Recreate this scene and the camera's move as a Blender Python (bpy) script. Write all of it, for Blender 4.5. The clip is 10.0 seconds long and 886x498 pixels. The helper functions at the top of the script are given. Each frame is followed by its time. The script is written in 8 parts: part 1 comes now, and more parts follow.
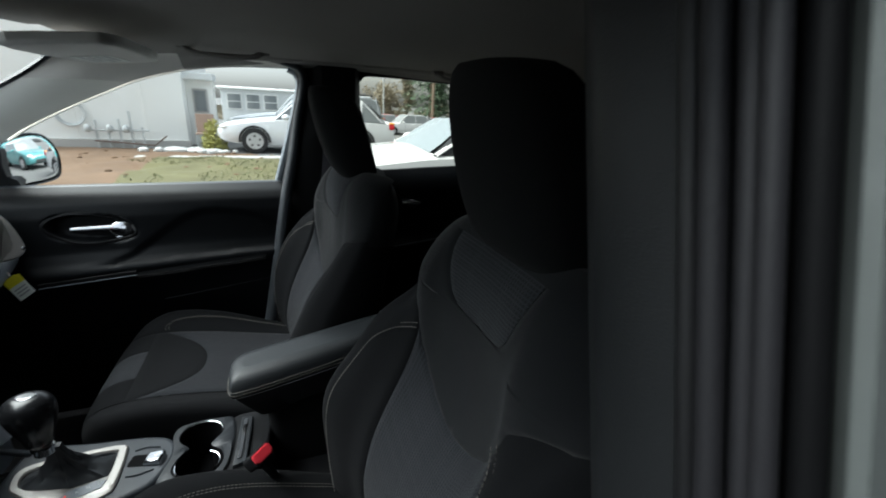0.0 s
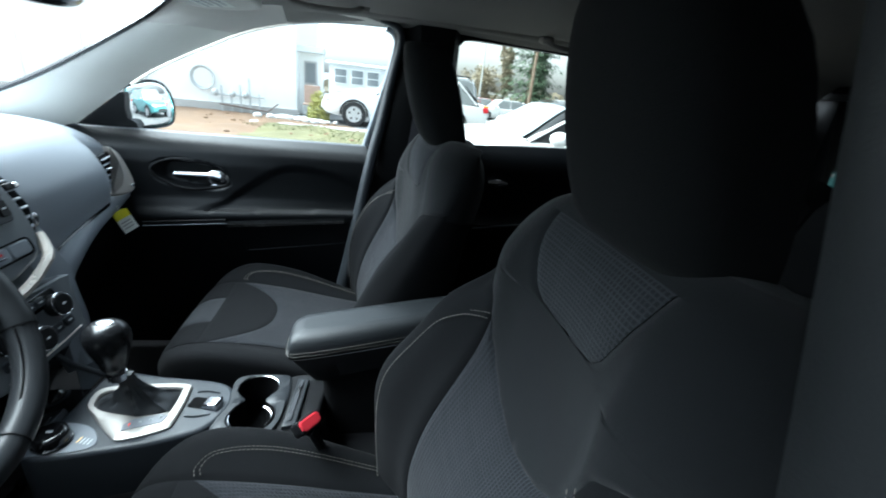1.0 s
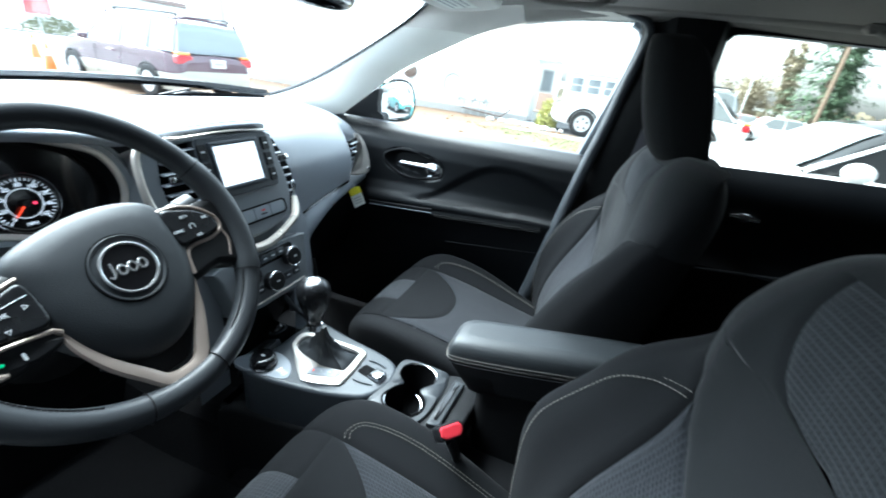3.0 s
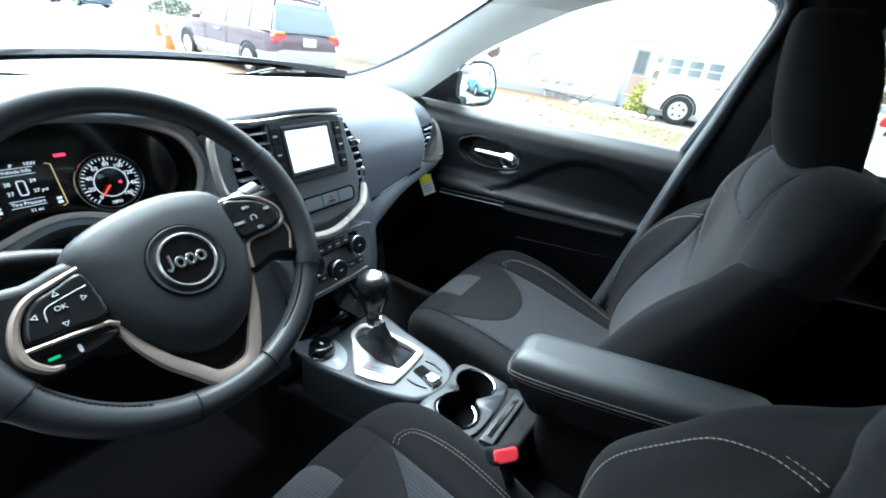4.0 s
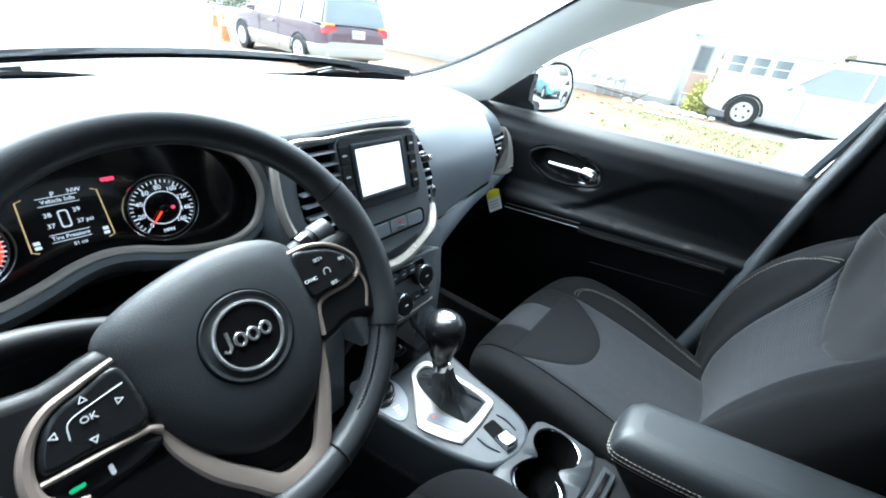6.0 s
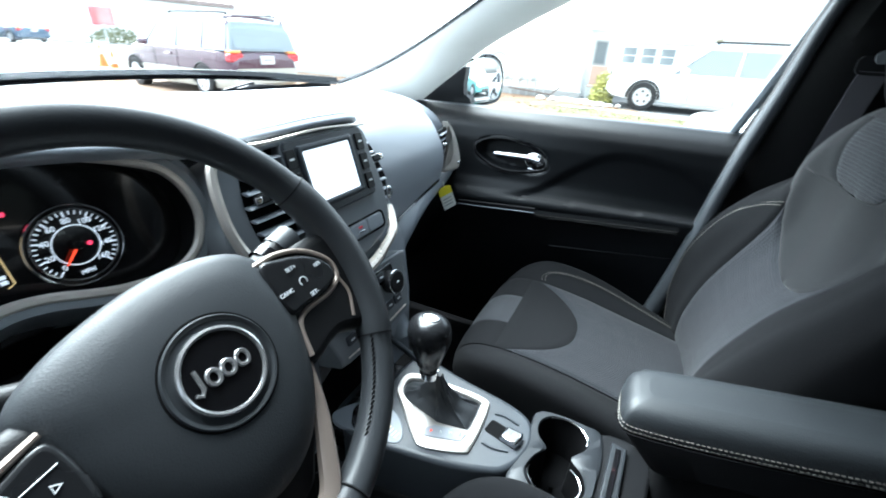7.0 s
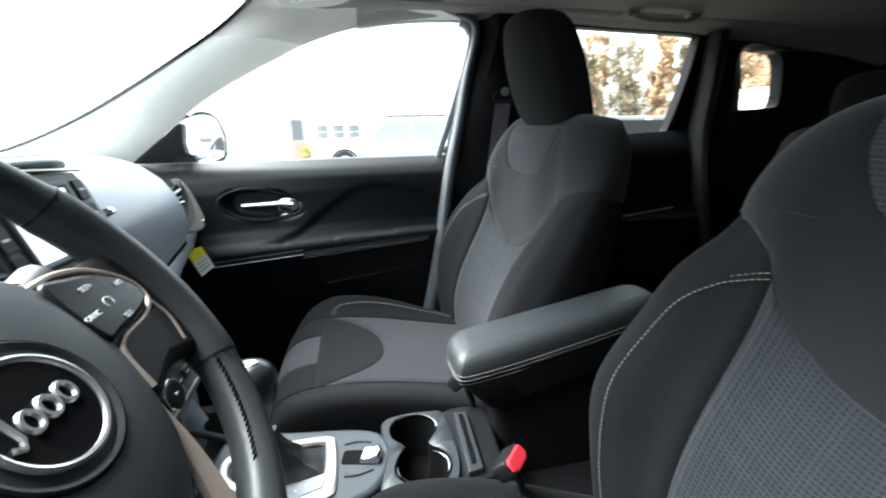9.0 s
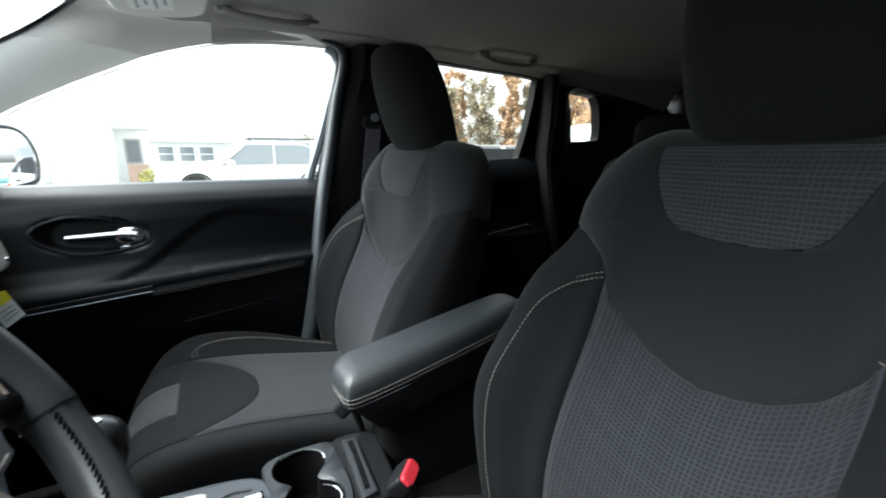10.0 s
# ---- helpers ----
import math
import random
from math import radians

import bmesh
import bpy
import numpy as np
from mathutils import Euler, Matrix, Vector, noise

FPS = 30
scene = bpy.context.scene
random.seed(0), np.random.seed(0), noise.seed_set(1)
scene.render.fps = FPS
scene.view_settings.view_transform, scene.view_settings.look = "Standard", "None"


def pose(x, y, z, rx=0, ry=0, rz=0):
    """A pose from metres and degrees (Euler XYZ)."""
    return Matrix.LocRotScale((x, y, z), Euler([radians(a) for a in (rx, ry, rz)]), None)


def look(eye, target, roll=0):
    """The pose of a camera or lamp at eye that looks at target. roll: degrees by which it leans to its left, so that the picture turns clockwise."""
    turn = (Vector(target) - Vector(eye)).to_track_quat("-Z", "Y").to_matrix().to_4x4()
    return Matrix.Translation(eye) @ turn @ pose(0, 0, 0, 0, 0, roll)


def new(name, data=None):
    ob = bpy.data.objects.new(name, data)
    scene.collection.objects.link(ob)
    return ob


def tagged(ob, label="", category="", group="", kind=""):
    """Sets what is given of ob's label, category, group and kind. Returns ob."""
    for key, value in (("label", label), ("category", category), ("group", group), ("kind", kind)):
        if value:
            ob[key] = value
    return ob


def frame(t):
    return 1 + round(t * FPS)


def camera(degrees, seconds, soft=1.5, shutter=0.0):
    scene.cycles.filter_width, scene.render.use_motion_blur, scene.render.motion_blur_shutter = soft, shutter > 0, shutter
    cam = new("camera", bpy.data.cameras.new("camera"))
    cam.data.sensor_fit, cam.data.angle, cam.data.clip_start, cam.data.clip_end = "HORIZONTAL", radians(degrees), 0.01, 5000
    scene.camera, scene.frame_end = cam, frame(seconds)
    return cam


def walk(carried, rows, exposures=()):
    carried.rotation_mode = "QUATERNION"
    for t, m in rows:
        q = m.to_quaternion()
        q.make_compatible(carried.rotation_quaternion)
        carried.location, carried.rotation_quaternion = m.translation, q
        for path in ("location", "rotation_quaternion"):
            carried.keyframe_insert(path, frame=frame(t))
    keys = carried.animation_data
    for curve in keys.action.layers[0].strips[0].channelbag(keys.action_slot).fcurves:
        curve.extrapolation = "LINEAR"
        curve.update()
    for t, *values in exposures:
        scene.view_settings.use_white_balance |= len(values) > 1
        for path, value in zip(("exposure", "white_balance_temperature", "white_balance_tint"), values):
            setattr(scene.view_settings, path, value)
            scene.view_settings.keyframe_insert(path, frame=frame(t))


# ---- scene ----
cam = camera(94.3, 10.0, 1.8, 0.5)
PATH = [
    (0, (-0.026, -0.817, 1.408), (0.695, 0.934, 0.762), 3.0),
    (0.5, (-0.004, -0.758, 1.388), (0.537, 1.038, 0.693), 4.4),
    (1, (-0.003, -0.727, 1.36), (0.359, 1.097, 0.624), 6.6),
    (1.5, (0.01, -0.71, 1.34), (0.149, 1.141, 0.596), 6.3),
    (2, (0.026, -0.687, 1.325), (-0.059, 1.169, 0.586), 6.0),
    (2.5, (0.035, -0.673, 1.326), (-0.27, 1.146, 0.553), 7.0),
    (3, (0.02, -0.642, 1.342), (-0.551, 1.095, 0.53), 7.5),
    (4.5, (-0.038, -0.549, 1.349), (-0.933, 0.952, 0.375), 8.3),
    (5, (-0.077, -0.53, 1.361), (-1.03, 0.922, 0.368), 9.1),
    (5.5, (-0.129, -0.509, 1.358), (-1.119, 0.925, 0.376), 9.2),
    (7, (-0.222, -0.5, 1.298), (-0.97, 1.125, 0.403), 3.2),
    (7.5, (-0.251, -0.51, 1.257), (-0.784, 1.236, 0.441), 1.7),
    (8, (-0.269, -0.524, 1.224), (-0.487, 1.326, 0.495), 1.5),
    (8.5, (-0.28, -0.545, 1.202), (-0.16, 1.355, 0.59), -0.1),
    (9, (-0.296, -0.566, 1.21), (0.1, 1.314, 0.654), -0.9),
    (9.5, (-0.313, -0.58, 1.206), (0.427, 1.212, 0.715), -0.4),
    (10, (-0.31, -0.581, 1.206), (0.656, 1.113, 0.76), 0.2),
]
walk(cam, [(t, look(eye, target, roll)) for t, eye, target, roll in PATH], [(0.0, 1.3, 6000, 2), (0.5, 2.02, 5700, 0), (1.0, 2.3, 5450, -2), (2.5, 3.05, 5450, -2), (4.5, 2.98, 5450, -2), (5.5, 2.92, 5500, -1), (7.5, 3.1, 5650, 0), (9.0, 3.15, 6000, 3), (10.0, 2.55, 6050, 3)])

# ---- light ----
world = bpy.data.worlds.new("overcast_sky")
scene.world = world
world.use_nodes = True
wn, wl = world.node_tree.nodes, world.node_tree.links
sky = wn.new("ShaderNodeTexSky")
sky.sky_type, sky.sun_disc = "NISHITA", False
sky.sun_elevation, sky.sun_rotation = radians(51), radians(289)
sky.air_density, sky.dust_density, sky.ozone_density = 1.0, 4.0, 1.0
grey = wn.new("ShaderNodeHueSaturation")
grey.inputs["Saturation"].default_value = 0.22
wl.new(sky.outputs[0], grey.inputs["Color"])
wl.new(grey.outputs[0], wn["Background"].inputs["Color"])
wn["Background"].inputs["Strength"].default_value = 0.15
sun = new("sun", bpy.data.lights.new("sun", "SUN"))
sun.data.energy, sun.data.angle, sun.data.color = 3.5, radians(60), (1.0, 0.97, 0.93)
sun.matrix_world = look((-7.5, 2.6, 10.0), (0, 0, 0))

# ---- geometry helpers ----
ORIGIN = {}


def thing(name, at, label, category, group="", kind=""):
    ob = new(name)
    ob.empty_display_size = 0.05
    ob.location = at
    ORIGIN[ob] = np.array(at, float)
    return tagged(ob, label, category, group, kind)


def mesh(name, geo, mat):
    verts, faces = geo[0], geo[1]
    me = bpy.data.meshes.new(name)
    me.from_pydata([tuple(map(float, v)) for v in verts], [], faces)
    if len(geo) > 2:
        uv = me.uv_layers.new(name="UVMap")
        flat = np.array([geo[2][i] for f in faces for i in f], float).ravel()
        uv.data.foreach_set("uv", flat)
    me.materials.append(mat)
    me.shade_smooth()
    me.set_sharp_from_angle(angle=radians(38))
    return me


def part(name, geo, mat, parent, label=""):
    """One mesh under a thing or a part; the geometry is given in the world."""
    o = ORIGIN[parent]
    ob = new(name, mesh(name, (np.asarray(geo[0], float) - o, *geo[1:]), mat))
    ob.parent = parent
    ORIGIN[ob] = o
    return tagged(ob, label)


def single(name, geo, mat, label="", category="", group="", kind=""):
    ob = new(name, mesh(name, geo, mat))
    ORIGIN[ob] = np.zeros(3)
    return tagged(ob, label, category, group, kind)


def join(*geos):
    verts, faces, n = [], [], 0
    for g in geos:
        verts.append(np.asarray(g[0], float))
        faces += [tuple(i + n for i in f) for f in g[1]]
        n += len(g[0])
    return np.concatenate(verts), faces


def moved(geo, m):
    v = np.asarray(geo[0], float)
    m = np.array(m)
    return (v @ m[:3, :3].T + m[:3, 3], *geo[1:])


def mirror_y(geo, y0=0.0):
    v = np.asarray(geo[0], float).copy()
    v[:, 1] = 2 * y0 - v[:, 1]
    return (v, [tuple(reversed(f)) for f in geo[1]], *geo[2:])


def patch(p, close_u=False, close_v=False, uv=None):
    """Quads over an array of points [i, j, 3]."""
    a, b = p.shape[:2]
    faces = []
    for i in range(a if close_u else a - 1):
        for j in range(b if close_v else b - 1):
            k, l = (i + 1) % a, (j + 1) % b
            faces.append((i * b + j, k * b + j, k * b + l, i * b + l))
    out = (p.reshape(-1, 3), faces)
    return out if uv is None else (*out, uv.reshape(-1, 2))


def surface(fn, us, vs):
    return patch(np.array([[fn(u, v) for v in vs] for u in us], float))


def thick(geo, vec):
    """A sheet given depth along one vector."""
    v, f = np.asarray(geo[0], float), geo[1]
    n = len(v)
    count = {}
    for face in f:
        for a, b in zip(face, face[1:] + face[:1]):
            count[(a, b)] = 1
    rim = [(a, b) for a, b in count if (b, a) not in count]
    faces = list(f) + [tuple(i + n for i in reversed(q)) for q in f] + [(b, a, a + n, b + n) for a, b in rim]
    return np.concatenate([v, v + np.array(vec, float)]), faces


def loft(rings, caps=True):
    p = np.array(rings, float)
    v, f = patch(p, close_v=True)
    if caps:
        n = p.shape[1]
        m = (len(p) - 1) * n
        f = f + [tuple(reversed(range(n))), tuple(range(m, m + n))]
    return v, f


def spline(pts, n=8, closed=False):
    """A smooth curve through points."""
    p = [np.array(q, float) for q in pts]
    m = len(p)
    out = []
    for i in range(m if closed else m - 1):
        a, b, c, d = (p[(i - 1) % m] if closed or i else 2 * p[0] - p[1], p[i], p[(i + 1) % m],
                      p[(i + 2) % m] if closed or i < m - 2 else 2 * p[-1] - p[-2])
        for k in range(n):
            t = k / n
            out.append(0.5 * (2 * b + (c - a) * t + (2 * a - 5 * b + 4 * c - d) * t**2 + (3 * b - a - 3 * c + d) * t**3))
    if not closed:
        out.append(p[-1])
    return np.array(out)


def tube(pts, r, n=8, closed=False, flat=1.0, up=None):
    p = np.array(pts, float)
    m = len(p)
    rad = np.broadcast_to(np.array(r, float), (m,))
    rings, side = [], None
    for i in range(m):
        t = p[(i + 1) % m if closed else min(i + 1, m - 1)] - p[(i - 1) % m if closed else max(i - 1, 0)]
        t = t / (np.linalg.norm(t) + 1e-12)
        if up is not None:
            side = np.cross(t, up)
        elif side is None:
            side = np.cross(t, (0, 0, 1) if abs(t[2]) < 0.9 else (1, 0, 0))
        side = side - t * (side @ t)
        side = side / (np.linalg.norm(side) + 1e-12)
        w = np.cross(side, t)
        a = np.arange(n) * 2 * np.pi / n
        rings.append(p[i] + rad[i] * (np.cos(a)[:, None] * side + flat * np.sin(a)[:, None] * w))
    if closed:
        return patch(np.array(rings), close_u=True, close_v=True)
    return loft(rings)


def outset(q, d):
    """A closed 2D outline moved outwards by d (inwards: minus)."""
    q = np.array(q, float)
    e = np.roll(q, -1, 0) - q
    e /= np.linalg.norm(e, axis=1)[:, None] + 1e-12
    nrm = np.stack([e[:, 1], -e[:, 0]], 1)
    k = nrm + np.roll(nrm, 1, 0)
    k /= np.maximum((k * k).sum(1)[:, None] / 2, 0.35)
    area = (q[:, 0] * np.roll(q[:, 1], -1) - np.roll(q[:, 0], -1) * q[:, 1]).sum()
    return q + k * d * np.sign(area)


def slab(outline, at, ux, uy, depth, bevel=0.003, steps=2):
    """An outline in the plane (ux, uy) at a place, rising by depth along ux x uy, its upper edge rounded."""
    q = np.array(outline, float)
    area = (q[:, 0] * np.roll(q[:, 1], -1) - np.roll(q[:, 0], -1) * q[:, 1]).sum()
    if area < 0:
        q = q[::-1]
    ux, uy = np.array(ux, float), np.array(uy, float)
    ux, uy = ux / np.linalg.norm(ux), uy / np.linalg.norm(uy)
    w = np.cross(ux, uy)
    levels = [(0, 0.0), (0, depth - bevel)]
    for k in range(1, steps + 1):
        a = k / steps * np.pi / 2
        levels.append((-bevel * (1 - np.cos(a)), depth - bevel + bevel * np.sin(a)))
    rings = []
    for inset, h in levels:
        o = outset(q, inset) if inset else q
        rings.append(np.array(at) + o[:, :1] * ux + o[:, 1:] * uy + h * w)
    return loft(rings)


def ring_slab(outer, inner, at, ux, uy, depth, bevel=0.002):
    """A frame between two outlines of as many points."""
    ux, uy = np.array(ux, float), np.array(uy, float)
    ux, uy = ux / np.linalg.norm(ux), uy / np.linalg.norm(uy)
    w = np.cross(ux, uy)
    a, b = np.array(outer, float), np.array(inner, float)
    if (a[:, 0] * np.roll(a[:, 1], -1) - np.roll(a[:, 0], -1) * a[:, 1]).sum() < 0:
        a, b = a[::-1], b[::-1]
    rows = [(a, 0), (a, depth - bevel), (a + (b - a) * 0.15, depth), (b + (a - b) * 0.15, depth), (b, depth - bevel), (b, 0)]
    rings = [np.array(at) + q[:, :1] * ux + q[:, 1:] * uy + h * w for q, h in rows]
    return patch(np.array(rings), close_u=True, close_v=True)


def rrect(w, h, r, n=4):
    out = []
    for cx, cy, a0 in ((w / 2 - r, h / 2 - r, 0), (-w / 2 + r, h / 2 - r, 90), (-w / 2 + r, -h / 2 + r, 180), (w / 2 - r, -h / 2 + r, 270)):
        for k in range(n + 1):
            a = radians(a0 + 90 * k / n)
            out.append((cx + r * math.cos(a), cy + r * math.sin(a)))
    return np.array(out)


def circle(r, n=24, ry=None):
    a = np.arange(n) * 2 * np.pi / n
    return np.stack([r * np.cos(a), (ry or r) * np.sin(a)], 1)


def box(lo, hi, bevel=0.004):
    lo, hi = np.array(lo, float), np.array(hi, float)
    c, s = (lo + hi) / 2, hi - lo
    b = min(bevel, s.min() / 2.2)
    rings = []
    for z, k in ((lo[2], b), (lo[2] + b, 0), (hi[2] - b, 0), (hi[2], b)):
        q = rrect(s[0] - 2 * k, s[1] - 2 * k, max(b - k, 0.0006), 2)
        rings.append(np.column_stack([q + c[:2], np.full(len(q), z)]))
    return loft(rings)


def ball(c, r, n=12, m=8, power=1.0):
    rings = []
    for i in range(m + 1):
        a = np.pi * (0.02 + 0.96 * i / m)
        t = np.arange(n) * 2 * np.pi / n
        f = lambda v: np.sign(v) * np.abs(v) ** power
        rings.append(np.array(c) + np.stack([r[0] * f(np.sin(a)) * f(np.cos(t)), r[1] * f(np.sin(a)) * f(np.sin(t)), np.full(n, -r[2] * f(np.cos(a)))], 1))
    return loft(rings)


def interp(x, xs, ys):
    """Smooth steps between given values."""
    xs, ys = np.array(xs, float), np.array(ys, float)
    i = int(np.clip(np.searchsorted(xs, x) - 1, 0, len(xs) - 2))
    t = float(np.clip((x - xs[i]) / (xs[i + 1] - xs[i]), 0, 1))
    d = lambda k: (ys[min(k + 1, len(ys) - 1)] - ys[max(k - 1, 0)]) / (xs[min(k + 1, len(xs) - 1)] - xs[max(k - 1, 0)])
    h = xs[i + 1] - xs[i]
    return ((1 + 2 * t) * (1 - t) ** 2 * ys[i] + t * (1 - t) ** 2 * h * d(i) + t * t * (3 - 2 * t) * ys[i + 1] + t * t * (t - 1) * h * d(i + 1))


def step(a, b, x):
    t = min(max((x - a) / (b - a), 0.0), 1.0)
    return t * t * (3 - 2 * t)


def letters(text, size, at, ux, uy, depth=0.0006, align="CENTER"):
    """Words in the built-in font, laid on the plane (ux, uy)."""
    cu = bpy.data.curves.new("words", "FONT")
    cu.body, cu.size, cu.extrude, cu.align_x, cu.align_y = text, size, depth, align, "CENTER"
    cu.resolution_u = 2
    ob = new("words", cu)
    me = bpy.data.meshes.new_from_object(ob)
    v = np.array([p.co for p in me.vertices])
    f = [tuple(p.vertices) for p in me.polygons]
    bpy.data.objects.remove(ob)
    bpy.data.meshes.remove(me)
    bpy.data.curves.remove(cu)
    ux, uy = np.array(ux, float), np.array(uy, float)
    ux, uy = ux / np.linalg.norm(ux), uy / np.linalg.norm(uy)
    return np.array(at) + v[:, :1] * ux + v[:, 1:2] * uy + v[:, 2:] * np.cross(ux, uy), f


# ---- materials ----
def material(name, colour, rough=0.5, metal=0.0, grain=0.0, grain_size=400.0, vary=0.12, vary_size=6.0, coat=0.0, sheen=0.0, emit=0.0, spec=0.5, stretch=None):
    m = bpy.data.materials.new(name)
    m.use_nodes = True
    n, l = m.node_tree.nodes, m.node_tree.links
    b = n["Principled BSDF"]
    b.inputs["Roughness"].default_value, b.inputs["Metallic"].default_value = rough, metal
    b.inputs["Coat Weight"].default_value, b.inputs["Sheen Weight"].default_value = coat, sheen
    b.inputs["Specular IOR Level"].default_value = spec
    co = n.new("ShaderNodeTexCoord")
    src = co.outputs["Object"]
    if stretch:
        mp = n.new("ShaderNodeMapping")
        mp.inputs["Scale"].default_value = stretch
        l.new(src, mp.inputs["Vector"])
        src = mp.outputs["Vector"]
    big = n.new("ShaderNodeTexNoise")
    big.inputs["Scale"].default_value, big.inputs["Detail"].default_value = vary_size, 5
    l.new(src, big.inputs["Vector"])
    fine = n.new("ShaderNodeTexNoise")
    fine.inputs["Scale"].default_value, fine.inputs["Detail"].default_value = grain_size, 2
    l.new(src, fine.inputs["Vector"])
    mix = n.new("ShaderNodeMix")
    mix.data_type = "RGBA"
    mix.inputs["A"].default_value = (*[c * (1 - vary) for c in colour], 1)
    mix.inputs["B"].default_value = (*[min(c * (1 + vary), 1) for c in colour], 1)
    add = n.new("ShaderNodeMath")
    add.operation, add.use_clamp = "MULTIPLY_ADD", True
    add.inputs[1].default_value = 0.4
    l.new(fine.outputs["Fac"], add.inputs[0])
    half = n.new("ShaderNodeMath")
    half.operation = "MULTIPLY"
    half.inputs[1].default_value = 0.6
    l.new(big.outputs["Fac"], half.inputs[0])
    l.new(half.outputs[0], add.inputs[2])
    l.new(add.outputs[0], mix.inputs["Factor"])
    l.new(mix.outputs["Result"], b.inputs["Base Color"])
    rr = n.new("ShaderNodeMapRange")
    rr.inputs["To Min"].default_value, rr.inputs["To Max"].default_value = max(rough - min(0.08, rough * 0.3), 0.01), min(rough + min(0.08, rough * 0.3), 1)
    l.new(big.outputs["Fac"], rr.inputs["Value"])
    l.new(rr.outputs["Result"], b.inputs["Roughness"])
    if grain:
        bump = n.new("ShaderNodeBump")
        bump.inputs["Strength"].default_value, bump.inputs["Distance"].default_value = grain, 0.001
        l.new(fine.outputs["Fac"], bump.inputs["Height"])
        l.new(bump.outputs["Normal"], b.inputs["Normal"])
    if emit:
        l.new(mix.outputs["Result"], b.inputs["Emission Color"])
        b.inputs["Emission Strength"].default_value = emit
    return m


def woven(name, dark, light, pitch, rough=0.95, thin=0.25, across=1.0):
    """A cloth of crossing threads, by the cloth's own metres."""
    m = material(name, dark, rough, sheen=0.09, grain=0.3, grain_size=900, spec=0.06)
    n, l = m.node_tree.nodes, m.node_tree.links
    b = n["Principled BSDF"]
    uv = n.new("ShaderNodeUVMap")
    waves = []
    for axis in ("X", "Y"):
        w = n.new("ShaderNodeTexWave")
        w.bands_direction = axis
        w.inputs["Scale"].default_value = 0.314 / pitch
        w.inputs["Distortion"].default_value = 0.6
        w.inputs["Detail"].default_value = 1
        l.new(uv.outputs["UV"], w.inputs["Vector"])
        waves.append(w)
    banded = []
    for w, scale, most in zip(waves, ((42, 0.6, 1), (0.6, 55, 1)), (across, 1.0)):
        mp = n.new("ShaderNodeMapping")
        mp.inputs["Scale"].default_value = scale
        l.new(uv.outputs["UV"], mp.inputs["Vector"])
        nz = n.new("ShaderNodeTexNoise")
        nz.inputs["Scale"].default_value, nz.inputs["Detail"].default_value = 1.0, 2
        l.new(mp.outputs["Vector"], nz.inputs["Vector"])
        rg = n.new("ShaderNodeMapRange")
        rg.inputs["From Min"].default_value, rg.inputs["From Max"].default_value = 0.36, 0.64
        rg.inputs["To Min"].default_value, rg.inputs["To Max"].default_value = 0.78 * most, most
        l.new(nz.outputs["Fac"], rg.inputs["Value"])
        mu = n.new("ShaderNodeMath")
        mu.operation = "MULTIPLY"
        l.new(w.outputs["Fac"], mu.inputs[0])
        l.new(rg.outputs["Result"], mu.inputs[1])
        banded.append(mu)
    hi = n.new("ShaderNodeMath")
    hi.operation = "MAXIMUM"
    l.new(banded[0].outputs[0], hi.inputs[0])
    l.new(banded[1].outputs[0], hi.inputs[1])
    ramp = n.new("ShaderNodeMapRange")
    ramp.inputs["From Min"].default_value, ramp.inputs["From Max"].default_value = 0.95 - thin, 1.0
    l.new(hi.outputs[0], ramp.inputs["Value"])
    mix = n.new("ShaderNodeMix")
    mix.data_type = "RGBA"
    mix.inputs["A"].default_value, mix.inputs["B"].default_value = (*dark, 1), (*light, 1)
    l.new(ramp.outputs["Result"], mix.inputs["Factor"])
    l.new(mix.outputs["Result"], b.inputs["Base Color"])
    bump = n.new("ShaderNodeBump")
    bump.inputs["Strength"].default_value, bump.inputs["Distance"].default_value = 0.5, 0.0015
    l.new(ramp.outputs["Result"], bump.inputs["Height"])
    l.new(bump.outputs["Normal"], b.inputs["Normal"])
    return m


def pane(name, tint, gloss=0.035):
    m = bpy.data.materials.new(name)
    m.use_nodes = True
    n, l = m.node_tree.nodes, m.node_tree.links
    n.remove(n["Principled BSDF"])
    t, g, mx = n.new("ShaderNodeBsdfTransparent"), n.new("ShaderNodeBsdfGlossy"), n.new("ShaderNodeMixShader")
    t.inputs["Color"].default_value = (*tint, 1)
    g.inputs["Roughness"].default_value = 0.02
    mx.inputs["Fac"].default_value = gloss
    l.new(t.outputs[0], mx.inputs[1])
    l.new(g.outputs[0], mx.inputs[2])
    l.new(mx.outputs[0], n["Material Output"].inputs["Surface"])
    return m


# Dash colours sit above dark plastic, the top most, to hold windscreen light.
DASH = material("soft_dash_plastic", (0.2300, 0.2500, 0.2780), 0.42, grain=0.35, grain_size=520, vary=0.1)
DASH_TOP = material("dash_top_lit_plastic", (0.2900, 0.3120, 0.3420), 0.34, grain=0.35, grain_size=520, vary=0.1)
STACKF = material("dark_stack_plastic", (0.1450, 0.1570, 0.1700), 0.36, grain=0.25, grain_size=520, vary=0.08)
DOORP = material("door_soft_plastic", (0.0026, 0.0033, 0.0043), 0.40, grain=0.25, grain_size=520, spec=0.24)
DARKTRIM = material("black_pillar_plastic", (0.0042, 0.0043, 0.0048), 0.6, grain=0.25, grain_size=600, spec=0.12)
# The black pillar plastic made paler, for light from the open driver's door.
PILLAR_LIT = material("door_lit_pillar_plastic", (0.0160, 0.0172, 0.0185), 0.5, grain=0.25, grain_size=600, spec=0.3)
HARD = material("hard_black_plastic", (0.0062, 0.0064, 0.0073), 0.45, grain=0.2, grain_size=700, spec=0.25)
